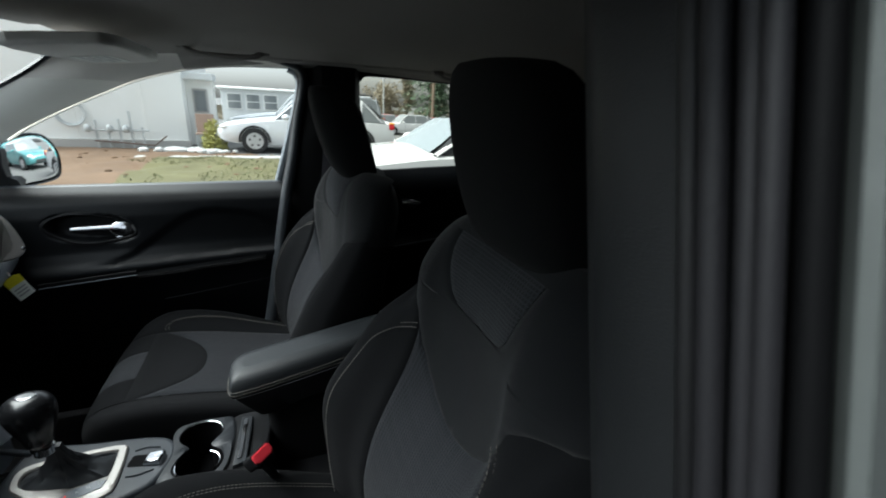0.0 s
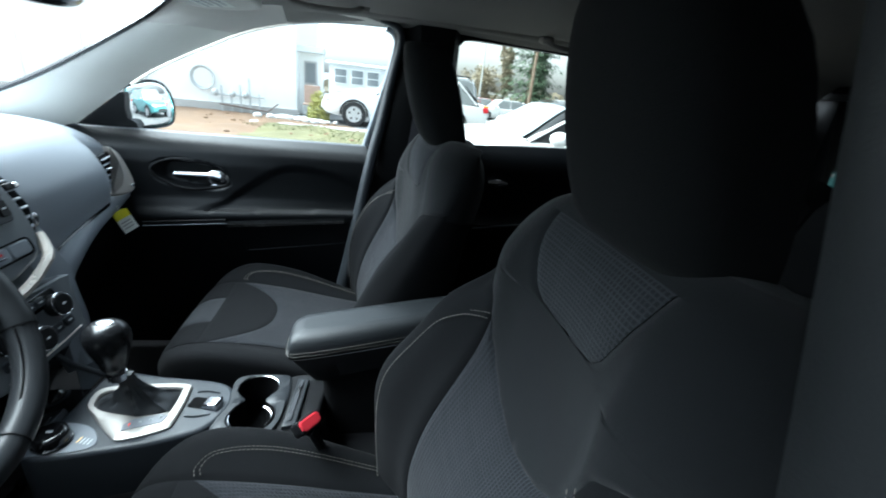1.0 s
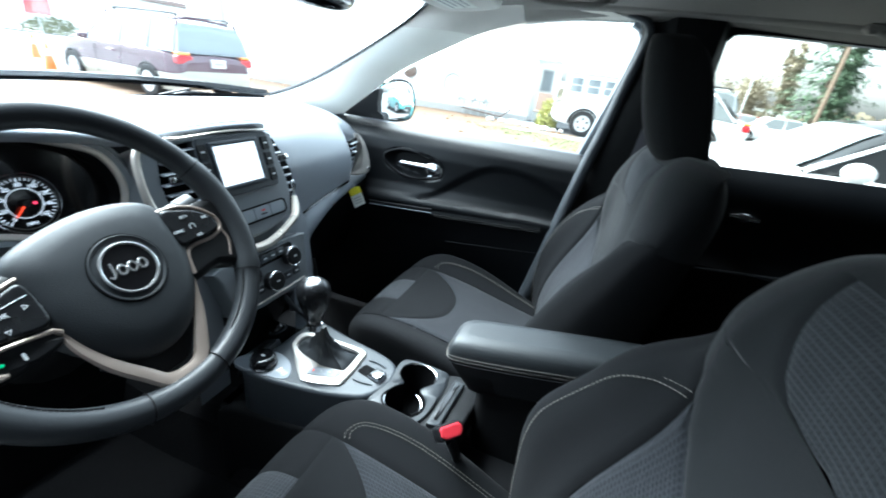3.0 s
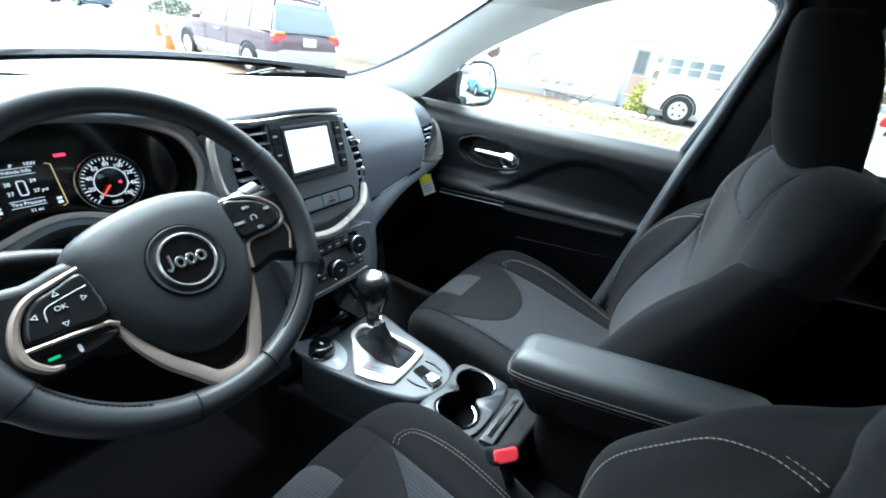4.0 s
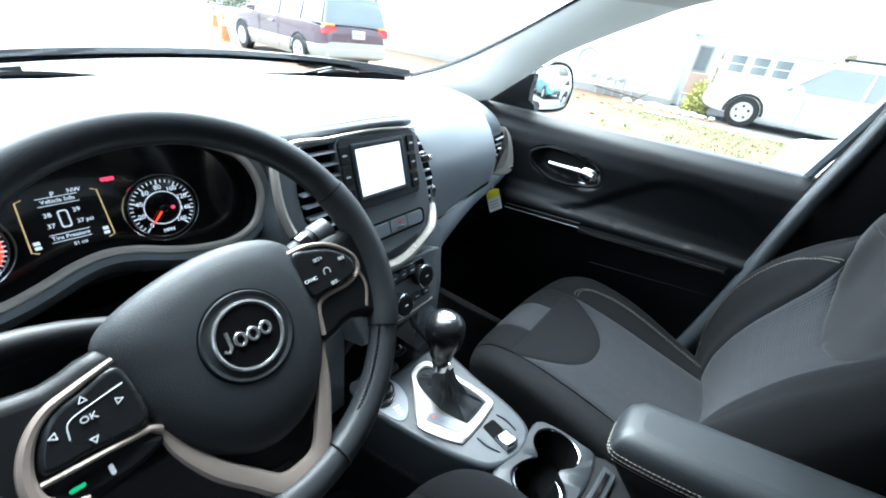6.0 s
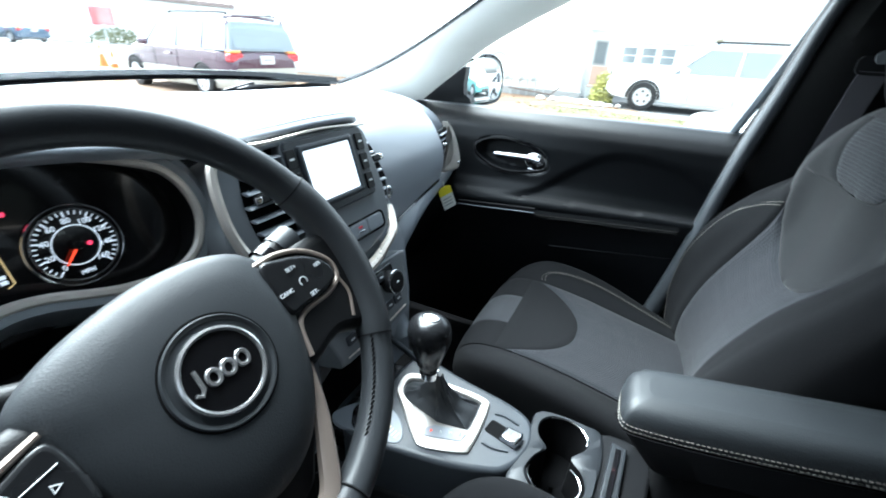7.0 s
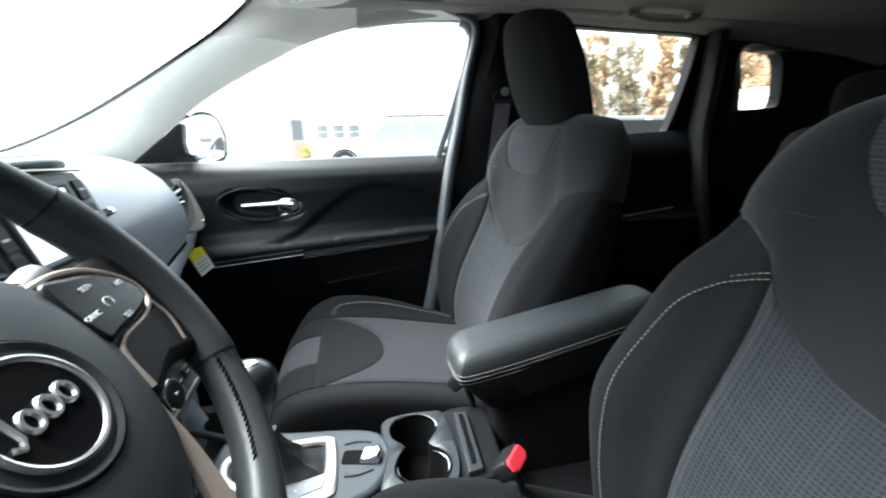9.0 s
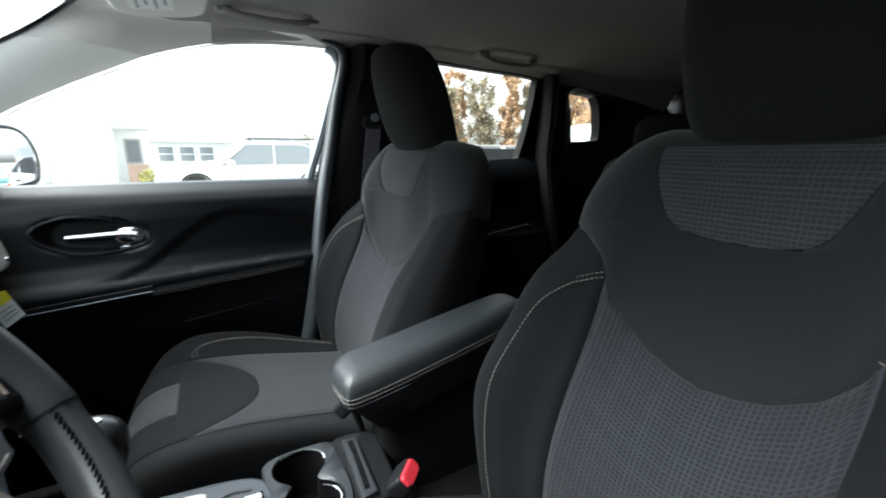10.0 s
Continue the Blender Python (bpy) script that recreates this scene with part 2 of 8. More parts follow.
CONSOLE = material("console_grey_plastic", (0.0340, 0.0390, 0.0460), 0.40, grain=0.2, grain_size=700, spec=0.4)
GLOSS = material("gloss_black", (0.006, 0.006, 0.007), 0.12, coat=0.3, vary=0.05)
VINYL = material("armrest_vinyl", (0.0155, 0.0182, 0.0210), 0.50, grain=0.3, grain_size=600, spec=0.5)
LEATHER = material("wheel_leather", (0.0300, 0.0325, 0.0360), 0.40, grain=0.14, grain_size=700, spec=0.35)
BEZEL = material("satin_grey_bezel", (0.40, 0.385, 0.365), 0.42, 0.6, grain=0.1, grain_size=900, vary=0.06)
CUPM = material("dark_cup_holder_plastic", (0.0200, 0.0225, 0.0260), 0.45, grain=0.2, grain_size=700, spec=0.35)
EMBLEM = material("satin_chrome", (0.60, 0.60, 0.61), 0.26, 0.85, vary=0.05)
KNOB = material("smooth_knob_plastic", (0.0110, 0.0115, 0.0128), 0.25, vary=0.06, spec=0.45)
AIRBAG = material("airbag_cover", (0.0285, 0.0315, 0.0350), 0.48, grain=0.3, grain_size=800, spec=0.28)
FABRIC = material("dark_seat_cloth", (0.0080, 0.0083, 0.0092), 0.95, sheen=0.02, grain=0.6, grain_size=750, spec=0.06, vary=0.2)
HEADC = material("headrest_cloth", (0.0082, 0.0086, 0.0090), 0.95, sheen=0.03, grain=0.6, grain_size=750, spec=0.06, vary=0.2)
YOKE = material("smooth_seat_cloth", (0.0108, 0.0115, 0.0128), 0.92, sheen=0.13, grain=0.5, grain_size=900, spec=0.06, vary=0.15)
INSERT = woven("checked_seat_cloth", (0.0132, 0.0140, 0.0163), (0.028, 0.0299, 0.0346), 0.0062, thin=0.5)
RIBBED = woven("ribbed_seat_cloth", (0.0180, 0.0190, 0.0212), (0.039, 0.0415, 0.0465), 0.0062, thin=0.5, across=0.85)
DARK_THREAD = material("dark_thread", (0.05, 0.05, 0.05), 0.8, vary=0.1)
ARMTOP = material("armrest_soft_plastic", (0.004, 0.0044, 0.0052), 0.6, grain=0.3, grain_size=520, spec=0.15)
THREAD = material("pale_thread", (0.1300, 0.1220, 0.1090), 0.8, vary=0.1)
SILVER = material("satin_silver", (0.66, 0.61, 0.555), 0.30, 0.5, grain=0.1, grain_size=900, vary=0.06)
TAUPE = material("satin_taupe_trim", (0.37, 0.305, 0.265), 0.36, 0.5, grain=0.1, grain_size=900, vary=0.06)
CHROME = material("chrome", (0.70, 0.70, 0.72), 0.14, 1.0, vary=0.03)
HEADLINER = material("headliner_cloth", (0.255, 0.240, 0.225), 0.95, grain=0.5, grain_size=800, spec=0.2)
# Headliner cloth in a paler copy: light near the windscreen is in the colour.
CORNER = material("lit_corner_cloth", (0.78, 0.745, 0.69), 0.9, grain=0.5, grain_size=800, spec=0.2)
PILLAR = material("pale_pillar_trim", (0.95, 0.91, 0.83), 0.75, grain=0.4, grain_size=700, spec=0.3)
VISOR = material("visor_vinyl", (0.62, 0.60, 0.56), 0.7, grain=0.4, grain_size=500)
RUBBER = material("rubber_seal", (0.0065, 0.0065, 0.0075), 0.55, grain=0.3, grain_size=300)
RUBBER2 = material("dusty_rubber_seal", (0.0125, 0.0120, 0.0145), 0.6, grain=0.3, grain_size=300)
SEALG = material("grey_door_seal", (0.042, 0.047, 0.053), 0.32, grain=0.3, grain_size=300)
FRAMEW = material("window_frame_paint", (0.24, 0.27, 0.30), 0.35, coat=0.3)
BODYP = material("body_paint", (0.42, 0.47, 0.50), 0.25, coat=0.8, vary=0.04)
FRAMEP = material("door_frame_paint", (0.105, 0.115, 0.112), 0.35, coat=0.2)
CARPET = material("black_carpet", (0.0072, 0.0072, 0.0078), 1.0, grain=1.0, grain_size=250, vary=0.4, vary_size=60, spec=0.1)
BELT = material("belt_webbing", (0.075, 0.073, 0.085), 0.7, grain=0.6, grain_size=600)
RED = material("red_plastic", (0.55, 0.03, 0.045), 0.35, vary=0.06)
YELLOW = material("yellow_card", (0.75, 0.68, 0.02), 0.6, vary=0.06)
PAPER = material("white_card", (0.75, 0.77, 0.72), 0.7, vary=0.05)
INK = material("grey_ink", (0.35, 0.35, 0.36), 0.8)
MARK = material("pale_marking", (0.62, 0.64, 0.66), 0.6)
SCREEN = material("lit_screen", (0.88, 0.92, 1.0), 0.2, emit=0.2, vary=0.03)
LIT = material("lit_marking", (0.85, 0.88, 0.95), 0.5, emit=0.1, vary=0.02)
LITAMBER = material("lit_amber", (0.9, 0.62, 0.28), 0.5, emit=0.1, vary=0.02)
LITRED = material("lit_red", (1.0, 0.06, 0.02), 0.5, emit=0.22, vary=0.02)
LITPINK = material("lit_warning", (1.0, 0.05, 0.12), 0.5, emit=0.2, vary=0.02)
LITGREEN = material("lit_green", (0.05, 0.5, 0.2), 0.5, emit=0.05)
# Dull near-black that paints the shade inside wells, mouths and grooves.
PIT = material("recess_shade_black", (0.004, 0.004, 0.0045), 0.9, vary=0.1, spec=0.08)
GLASS = pane("window_glass", (0.93, 0.95, 0.94))
PRIVACY = pane("tinted_glass", (0.74, 0.73, 0.66))
DARKPANE = pane("dark_tinted_glass", (0.035, 0.035, 0.032))
MIRROR = material("mirror_glass", (0.9, 0.9, 0.9), 0.01, 1.0, vary=0.0)


# ---- cabin shell: x runs to the rear, y to the passenger side ----
W_EDGE = spline([(-0.905, 0.722, 1.118), (-0.80, 0.735, 1.205), (-0.69, 0.738, 1.292), (-0.57, 0.72, 1.357), (-0.48, 0.71, 1.40), (-0.385, 0.70, 1.443), (-0.25, 0.69, 1.482), (-0.12, 0.686, 1.50), (0.03, 0.684, 1.507)], 5)
S_EDGE = spline([(-1.17, 0.648, 1.162), (-1.05, 0.64, 1.203), (-0.93, 0.63, 1.256), (-0.81, 0.613, 1.318), (-0.69, 0.594, 1.385), (-0.60, 0.578, 1.437), (-0.53, 0.56, 1.485), (-0.47, 0.50, 1.515), (-0.42, 0.40, 1.525)], 5)


PILLAR_TOP = 24     # the trim ends here, and the headliner's front corner goes on


def a_pillar():
    rows = []
    for i in range(PILLAR_TOP + 1):
        a, b = W_EDGE[i], S_EDGE[i]
        row = []
        for k in range(13):
            t = k / 12
            p = a + (b - a) * t
            bulge = 0.035 * math.sin(math.pi * t) ** 0.8
            out = np.array([0.35, -0.75, 0.1]) * bulge
            row.append(p + out)
        rows.append(row)
    return patch(np.array(rows))


def headliner_z(x, y):
    return 1.545 - 0.02 * (abs(y) / 0.6) ** 3 - 0.025 * step(-0.25, -0.5, x) - 0.02 * max(x - 0.4, 0)


def roof_corner():
    """The headliner between the windscreen pillar, the side window and the header."""
    rows = []
    for i in range(PILLAR_TOP, len(S_EDGE)):
        a, b = W_EDGE[i], S_EDGE[i]
        up = step(PILLAR_TOP, PILLAR_TOP + 7, i)
        row = []
        for k in range(17):
            t = k / 16
            low = a + (b - a) * t + np.array([0.35, -0.75, 0.1]) * 0.035 * math.sin(math.pi * t) ** 0.8
            x, y = a[0] + (b[0] - a[0]) * t, a[1] + (b[1] - a[1]) * t
            lift = min(1.0, t / 0.28) ** 0.6 * min(1.0, (1 - t) / 0.15)
            base = a[2] + (b[2] - a[2]) * t
            high = np.array([x, y, base + (headliner_z(x, y) + 0.002 - base) * lift])
            row.append(low * (1 - up) + high * up)
        rows.append(row)
    return patch(np.array(rows))


def roof():
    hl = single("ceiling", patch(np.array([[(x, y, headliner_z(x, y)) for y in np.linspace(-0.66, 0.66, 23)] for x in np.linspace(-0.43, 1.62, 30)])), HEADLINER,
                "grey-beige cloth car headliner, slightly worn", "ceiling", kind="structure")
    single("roof", thick(patch(np.array([[(x, y, headliner_z(x, y) + 0.035) for y in np.linspace(-0.70, 0.70, 9)] for x in np.linspace(-0.45, 1.75, 12)])), (0, 0, 0.03)), FRAMEP,
           "painted steel roof panel of the car", "roof", kind="structure")
    return hl


def cant_rail(side):
    """The trim between the side windows and the headliner."""
    low = spline([(-0.26, 0.69, 1.482), (-0.12, 0.686, 1.501), (0.03, 0.684, 1.508), (0.16, 0.684, 1.51), (0.28, 0.684, 1.507), (0.5, 0.684, 1.497), (0.8, 0.686, 1.489), (1.0, 0.694, 1.458), (1.3, 0.70, 1.43), (1.6, 0.70, 1.40)], 4)
    rows = []
    for p in low:
        top = np.array([p[0], 0.60, headliner_z(p[0], 0.60) - 0.004])
        rows.append([p + (0, 0.03, 0.0), p + (0, 0.0, 0.0), p + (0, -0.022, 0.008), p + (0, -0.045, 0.022), p * 0.4 + top * 0.6 + (0, 0, 0.001), top, top + (0, -0.02, 0.02)])
    g = patch(np.array(rows))
    return g if side > 0 else mirror_y(g)


def resample(p, n, closed=True):
    p = np.array(p, float)
    q = np.vstack([p, p[:1]]) if closed else p
    d = np.r_[0, np.cumsum(np.linalg.norm(np.diff(q, axis=0), axis=1))]
    s = np.linspace(0, d[-1], n, endpoint=not closed)
    return np.stack([np.interp(s, d, q[:, k]) for k in range(q.shape[1])], 1)


ceiling = roof()
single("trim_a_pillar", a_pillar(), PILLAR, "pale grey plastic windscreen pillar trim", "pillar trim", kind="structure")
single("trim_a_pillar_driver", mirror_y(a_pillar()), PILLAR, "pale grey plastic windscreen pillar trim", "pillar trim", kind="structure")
# The corners' paleness paints the bounce light fading in from the pillars.
single("trim_roof_corner", roof_corner(), CORNER, "cloth corner of the headliner, paled for windscreen light", "roof corner", kind="structure")
single("trim_roof_corner_driver", mirror_y(roof_corner()), CORNER, "cloth corner of the headliner, paled for windscreen light", "roof corner", kind="structure")
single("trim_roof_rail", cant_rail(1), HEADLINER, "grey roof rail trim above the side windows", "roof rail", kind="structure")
single("trim_roof_rail_driver", cant_rail(-1), HEADLINER, "grey roof rail trim above the side windows", "roof rail", kind="structure")

# windscreen, its black border and the header over it
ws = []
for k in range(len(S_EDGE)):
    e = S_EDGE[k]
    row = []
    for t in np.linspace(-1, 1, 25):
        bow = (1 - t * t)
        row.append((e[0] - 0.14 * bow, e[1] * t, e[2] + 0.03 * bow * (1 - k / len(S_EDGE))))
    ws.append(row)
ws = np.array(ws)
glass_front = thing("window_windscreen", (-0.9, 0, 1.2), "clear curved windscreen with a black printed border", "windscreen", kind="structure")
pane_ob = part("pane", patch(ws), GLASS, glass_front)
pane_ob.visible_shadow = False
for e2, nm in ((ws[:, -1], "border"), (ws[:, 0], "border")):
    part(nm, tube(e2 + np.array([0.012, 0, 0.004]), 0.007, 6), GLOSS, glass_front, "black border line")
part("border", tube(ws[0] + np.array([0.0, 0, 0.008]), 0.013, 6), GLOSS, glass_front, "black lower border")
part("header_trim", patch(np.array([ws[-1, 2:-2] + (0.0, 0, 0.0), ws[-1, 2:-2] + (0.04, 0, 0.004), ws[-1, 2:-2] + (0.10, 0, 0.012), ws[-1, 2:-2] + (0.19, 0, 0.022)])), HEADLINER, glass_front, "cloth-covered header")

# front passenger door
DOOR_Z = [0.36, 0.50, 0.70, 0.79, 0.835, 0.862, 0.872, 0.886, 0.90, 0.94, 1.0, 1.05, 1.085, 1.11, 1.124, 1.130]
DOOR_Y = [0.715, 0.70, 0.685, 0.672, 0.655, 0.648, 0.649, 0.658, 0.668, 0.684, 0.694, 0.70, 0.712, 0.735, 0.757, 0.774]


def swoop_z(x):
    return interp(x, [-0.9, -0.69, -0.56, -0.46, -0.373, -0.279, -0.154, -0.045, 0.05], [0.86, 0.872, 0.90, 0.936, 1.0, 1.05, 1.045, 1.0, 0.95])


def door_y(x, z):
    rise = 0.02 + 0.052 * (x + 0.67)
    zz = z - rise * step(0.75, 0.86, z) * (1 - step(0.9, 0.97, z)) * 0.85
    y = float(np.interp(zz, DOOR_Z, DOOR_Y))
    y = 0.5 * y + 0.25 * (float(np.interp(zz - 0.006, DOOR_Z, DOOR_Y)) + float(np.interp(zz + 0.006, DOOR_Z, DOOR_Y)))
    s = swoop_z(x)
    if zz > 0.885:
        y += 0.010 * step(s + 0.014, s - 0.016, z) * step(-0.8, -0.6, x)
    hx, hz = (x + 0.555) / 0.112, (z - 1.016 + 0.1 * (x + 0.555)) / 0.046
    y += 0.030 * step(1.0, 0.72, (abs(hx) ** 2.6 + abs(hz) ** 2.6) ** (1 / 2.6))
    return y + 0.065 * (x + 0.03) * step(0.3, 0.9, z)


def at_door(x, z, proud=0.0):
    return np.array([x, door_y(x, z) - proud, z])


door = thing("door_passenger", (-0.45, 0.75, 0.4), "closed front passenger door with black soft-touch panel and chrome handle", "car door", kind="structure")
xs = np.linspace(-0.98, 0.0, 120)
zs = np.concatenate([np.linspace(0.36, 0.80, 18)[:-1], np.linspace(0.80, 1.130, 74)])
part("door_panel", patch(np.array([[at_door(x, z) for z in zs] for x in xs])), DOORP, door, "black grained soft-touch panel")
part("door_skin", box((-1.05, 0.80, 0.35), (0.02, 0.88, 1.10), 0.02), FRAMEP, door, "painted outer skin")
# Grey instead of black, to paint the window's sheen along the door's top.
part("sill_strip", patch(np.array([[(x, door_y(x, 1.13) + a, 1.13 + b) for a, b in ((0, 0), (0.006, 0.004), (0.02, 0.004), (0.03, -0.004))] for x in np.linspace(-0.98, 0.02, 30)])), SEALG, door, "rubber window seal, paled for the window's sheen")
win = np.vstack([W_EDGE[8:], [(0.052, 0.686, 1.495), (0.062, 0.69, 1.47), (0.04, 0.70, 1.40), (0.01, 0.722, 1.30), (-0.02, 0.745, 1.20), (-0.038, 0.775, 1.13)], [(-0.40, 0.765, 1.128), (-0.79, 0.74, 1.123)]])
gl = part("pane", ([tuple(p + np.array([0, 0.028, 0])) for p in win], [tuple(range(len(win)))]), GLASS, door, "clear side window")
gl.visible_shadow = False
frame_line = np.vstack([W_EDGE[8:], [(0.052, 0.686, 1.497), (0.067, 0.69, 1.47), (0.051, 0.70, 1.40), (0.025, 0.722, 1.30), (-0.004, 0.745, 1.20), (-0.024, 0.77, 1.13), (-0.042, 0.795, 1.04)]])
part("window_frame", tube(resample(W_EDGE[8:], 40, False) + np.array([0, 0.022, 0.003]), 0.006, 8), PILLAR, door, "pale upper window frame")
part("window_frame", tube(resample(frame_line[len(W_EDGE) - 9:], 40, False) + np.array([0, 0.02, 0.0]), 0.014, 8), FRAMEW, door, "grey rear window frame")
# mirror sail and the outside mirror
sail = spline([(-0.905, 0.728, 1.118), (-0.80, 0.738, 1.205), (-0.752, 0.740, 1.238), (-0.757, 0.746, 1.19), (-0.762, 0.752, 1.126), (-0.84, 0.745, 1.12)], 3, True)
part("mirror_sail", thick((sail, [tuple(range(len(sail)))]), (0, 0.03, 0)), HARD, door, "black triangular sail panel")
# handle set
hb = spline([(-0.665, 1.035), (-0.645, 1.05), (-0.60, 1.062), (-0.54, 1.056), (-0.485, 1.036), (-0.452, 1.005), (-0.462, 0.985), (-0.52, 0.972), (-0.59, 0.975), (-0.64, 0.995), (-0.662, 1.015)], 4, True)
part("handle_bezel", tube(np.array([at_door(x, z, 0.002) for x, z in hb]), 0.0055, 6, True), HARD, door, "black handle surround")
lever = spline([(-0.612, 1.012), (-0.57, 1.013), (-0.53, 1.014), (-0.50, 1.014), (-0.475, 1.010)], 4)
ly = door_y(-0.47, 1.06) + 0.004
part("handle_lever", join(tube([(x, ly + 0.004, z) for x, z in lever], np.linspace(0.010, 0.0155, len(lever)), 10, flat=0.8), ball((-0.488, ly + 0.004, 1.008), (0.036, 0.014, 0.025), 16, 10)), CHROME, door, "chrome pull lever")
part("lock_button", ball((-0.508, ly - 0.007, 1.014), (0.004, 0.003, 0.003)), RED, door, "small red lock mark")
low_arc = spline([(-0.60, 0.990), (-0.56, 0.978), (-0.51, 0.977), (-0.47, 0.990), (-0.46, 1.004)], 4)
part("handle_arc", tube([(x, ly + 0.012, z) for x, z in low_arc], 0.0045, 8), CHROME, door, "thin chrome arc")
# armrest edge, switch plate, stitching


def arm_z(x):
    return 0.862 + 0.065 * (x + 0.67) * 1.0


ax = np.linspace(-0.69, -0.455, 14)
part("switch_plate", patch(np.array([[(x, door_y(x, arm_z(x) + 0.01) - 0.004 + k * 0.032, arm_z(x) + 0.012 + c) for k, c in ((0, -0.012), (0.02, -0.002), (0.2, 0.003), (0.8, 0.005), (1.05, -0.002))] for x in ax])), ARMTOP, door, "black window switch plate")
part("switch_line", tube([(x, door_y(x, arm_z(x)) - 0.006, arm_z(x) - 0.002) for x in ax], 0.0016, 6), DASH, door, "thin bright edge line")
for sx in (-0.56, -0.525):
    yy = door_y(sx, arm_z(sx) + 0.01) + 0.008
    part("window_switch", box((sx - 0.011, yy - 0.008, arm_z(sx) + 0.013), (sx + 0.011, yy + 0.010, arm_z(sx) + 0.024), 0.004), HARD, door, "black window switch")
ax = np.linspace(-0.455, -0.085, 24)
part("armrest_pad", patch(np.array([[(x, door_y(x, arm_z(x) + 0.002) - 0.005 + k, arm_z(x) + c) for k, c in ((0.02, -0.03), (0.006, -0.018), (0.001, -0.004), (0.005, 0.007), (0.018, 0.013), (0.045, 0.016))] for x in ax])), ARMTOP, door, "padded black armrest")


def stitches(line, length=0.0042, gap=0.0022, r=0.0006, lift=(0, 0, 0)):
    """Short threads along a curve, one after another."""
    line = np.array(line, float) + np.array(lift, float)
    d = np.r_[0, np.cumsum(np.linalg.norm(np.diff(line, axis=0), axis=1))]
    geos, s = [], 0.0
    while s + length < d[-1]:
        a, b = (np.array([np.interp(q, d, line[:, k]) for k in range(3)]) for q in (s, s + length))
        geos.append(tube([a, (a + b) / 2 + (b - a) * 0, b], [r, r * 1.3, r], 4))
        s += length + gap
    return join(*geos)


for dz in (-0.006, -0.013):
    part("stitching", stitches([(x, door_y(x, arm_z(x) + 0.002) - 0.0065 + (0.002 if dz < -0.01 else 0), arm_z(x) + dz) for x in ax], r=0.0007), DARK_THREAD, door, "grey seam thread")
part("pocket_line", tube([(x, door_y(x, 0.775 + 0.11 * (x + 0.35)) - 0.003, 0.775 + 0.11 * (x + 0.35)) for x in np.linspace(-0.4, -0.06, 12)], 0.0018, 6), DOORP, door, "raised pocket edge")

# outside mirror of the passenger side
om = thing("wing_mirror", (-0.72, 0.85, 1.12), "black wing mirror with rounded housing", "wing mirror")
mo = spline([(-0.075, 0.062), (0.0, 0.078), (0.055, 0.066), (0.083, 0.02), (0.083, -0.03), (0.06, -0.066), (-0.03, -0.074), (-0.09, -0.068), (-0.098, -0.02), (-0.092, 0.04)], 4, True)
mo = mo * 1.04
mc = np.array([-0.735, 0.862, 1.194])
eye_dir = np.array([0.0, -0.72, 1.36]) - mc
eye_dir /= np.linalg.norm(eye_dir)
seen_dir = np.array([13.0, 4.2, -0.9])
seen_dir /= np.linalg.norm(seen_dir)
mn = eye_dir + seen_dir
mn /= np.linalg.norm(mn)
mx = np.cross((0, 0, 1), mn)
mx /= np.linalg.norm(mx)
my = np.cross(mn, mx)
dome = []
for k in (1.0, 0.85, 0.7, 0.55, 0.4, 0.25, 0.1, 0.01):
    o = outset(mo, -0.010) * k
    dome.append(mc + o[:, :1] * mx + o[:, 1:] * my + mn * (0.0075 - (o * o).sum(1)[:, None] / 2.4))
part("mirror_glass", loft(dome), MIRROR, om, "silvered convex mirror")
back = []
for k in range(7):
    a = k / 6
    o = mo * math.sqrt(max(1 - a**2.4, 0.02)) if k else mo
    back.append(mc + o[:, :1] * mx + o[:, 1:] * my - mn * 0.07 * a)
part("housing", loft([mc + outset(mo, -0.008)[:, :1] * mx + outset(mo, -0.008)[:, 1:] * my + mn * 0.001, mc + outset(mo, -0.003)[:, :1] * mx + outset(mo, -0.003)[:, 1:] * my + mn * 0.007, mc + mo[:, :1] * mx + mo[:, 1:] * my + mn * 0.004, *back]), GLOSS, om, "black housing")
part("mirror_arm", tube([(-0.76, 0.75, 1.13), (-0.765, 0.79, 1.13), (-0.775, 0.83, 1.14)], [0.03, 0.025, 0.028], 10), HARD, om)

# passenger B-pillar, seal and belt
def pillar_front(z):
    return interp(z, [0.35, 1.0, 1.13, 1.2, 1.3, 1.4, 1.47, 1.53], [-0.095, -0.030, -0.015, 0.002, 0.030, 0.058, 0.075, 0.070])


single("trim_b_pillar", patch(np.array([[np.array([xx, yy + 0.09 * (1.5 - z) * 0.9 - 0.02 + 0.03 * max(0, 1.0 - z), z]) for xx, yy in ((pillar_front(z), 0.72), (pillar_front(z) + 0.035, 0.695), (max(0.11 - 0.06 * (1.5 - z), pillar_front(z) + 0.055), 0.672), (0.17, 0.668), (0.235, 0.675), (0.255, 0.70), (0.26, 0.74))] for z in np.linspace(0.35, 1.53, 26)])), DARKTRIM,
       "black plastic centre pillar trim", "pillar trim", kind="structure")
seal = spline([(0.01, 0.668, 1.522), (0.060, 0.672, 1.505), (0.072, 0.68, 1.46), (0.052, 0.695, 1.36), (0.030, 0.696, 1.24), (0.002, 0.688, 1.12), (-0.026, 0.672, 0.98), (-0.050, 0.648, 0.84), (-0.08, 0.645, 0.68), (-0.12, 0.645, 0.50)], 6)
single("trim_door_seal", tube(seal, np.interp(np.arange(len(seal)), [0, 14, 30, 54], [0.010, 0.013, 0.018, 0.025]), 12), SEALG, "dark grey rubber door seal along the centre pillar", "door seal", kind="structure")
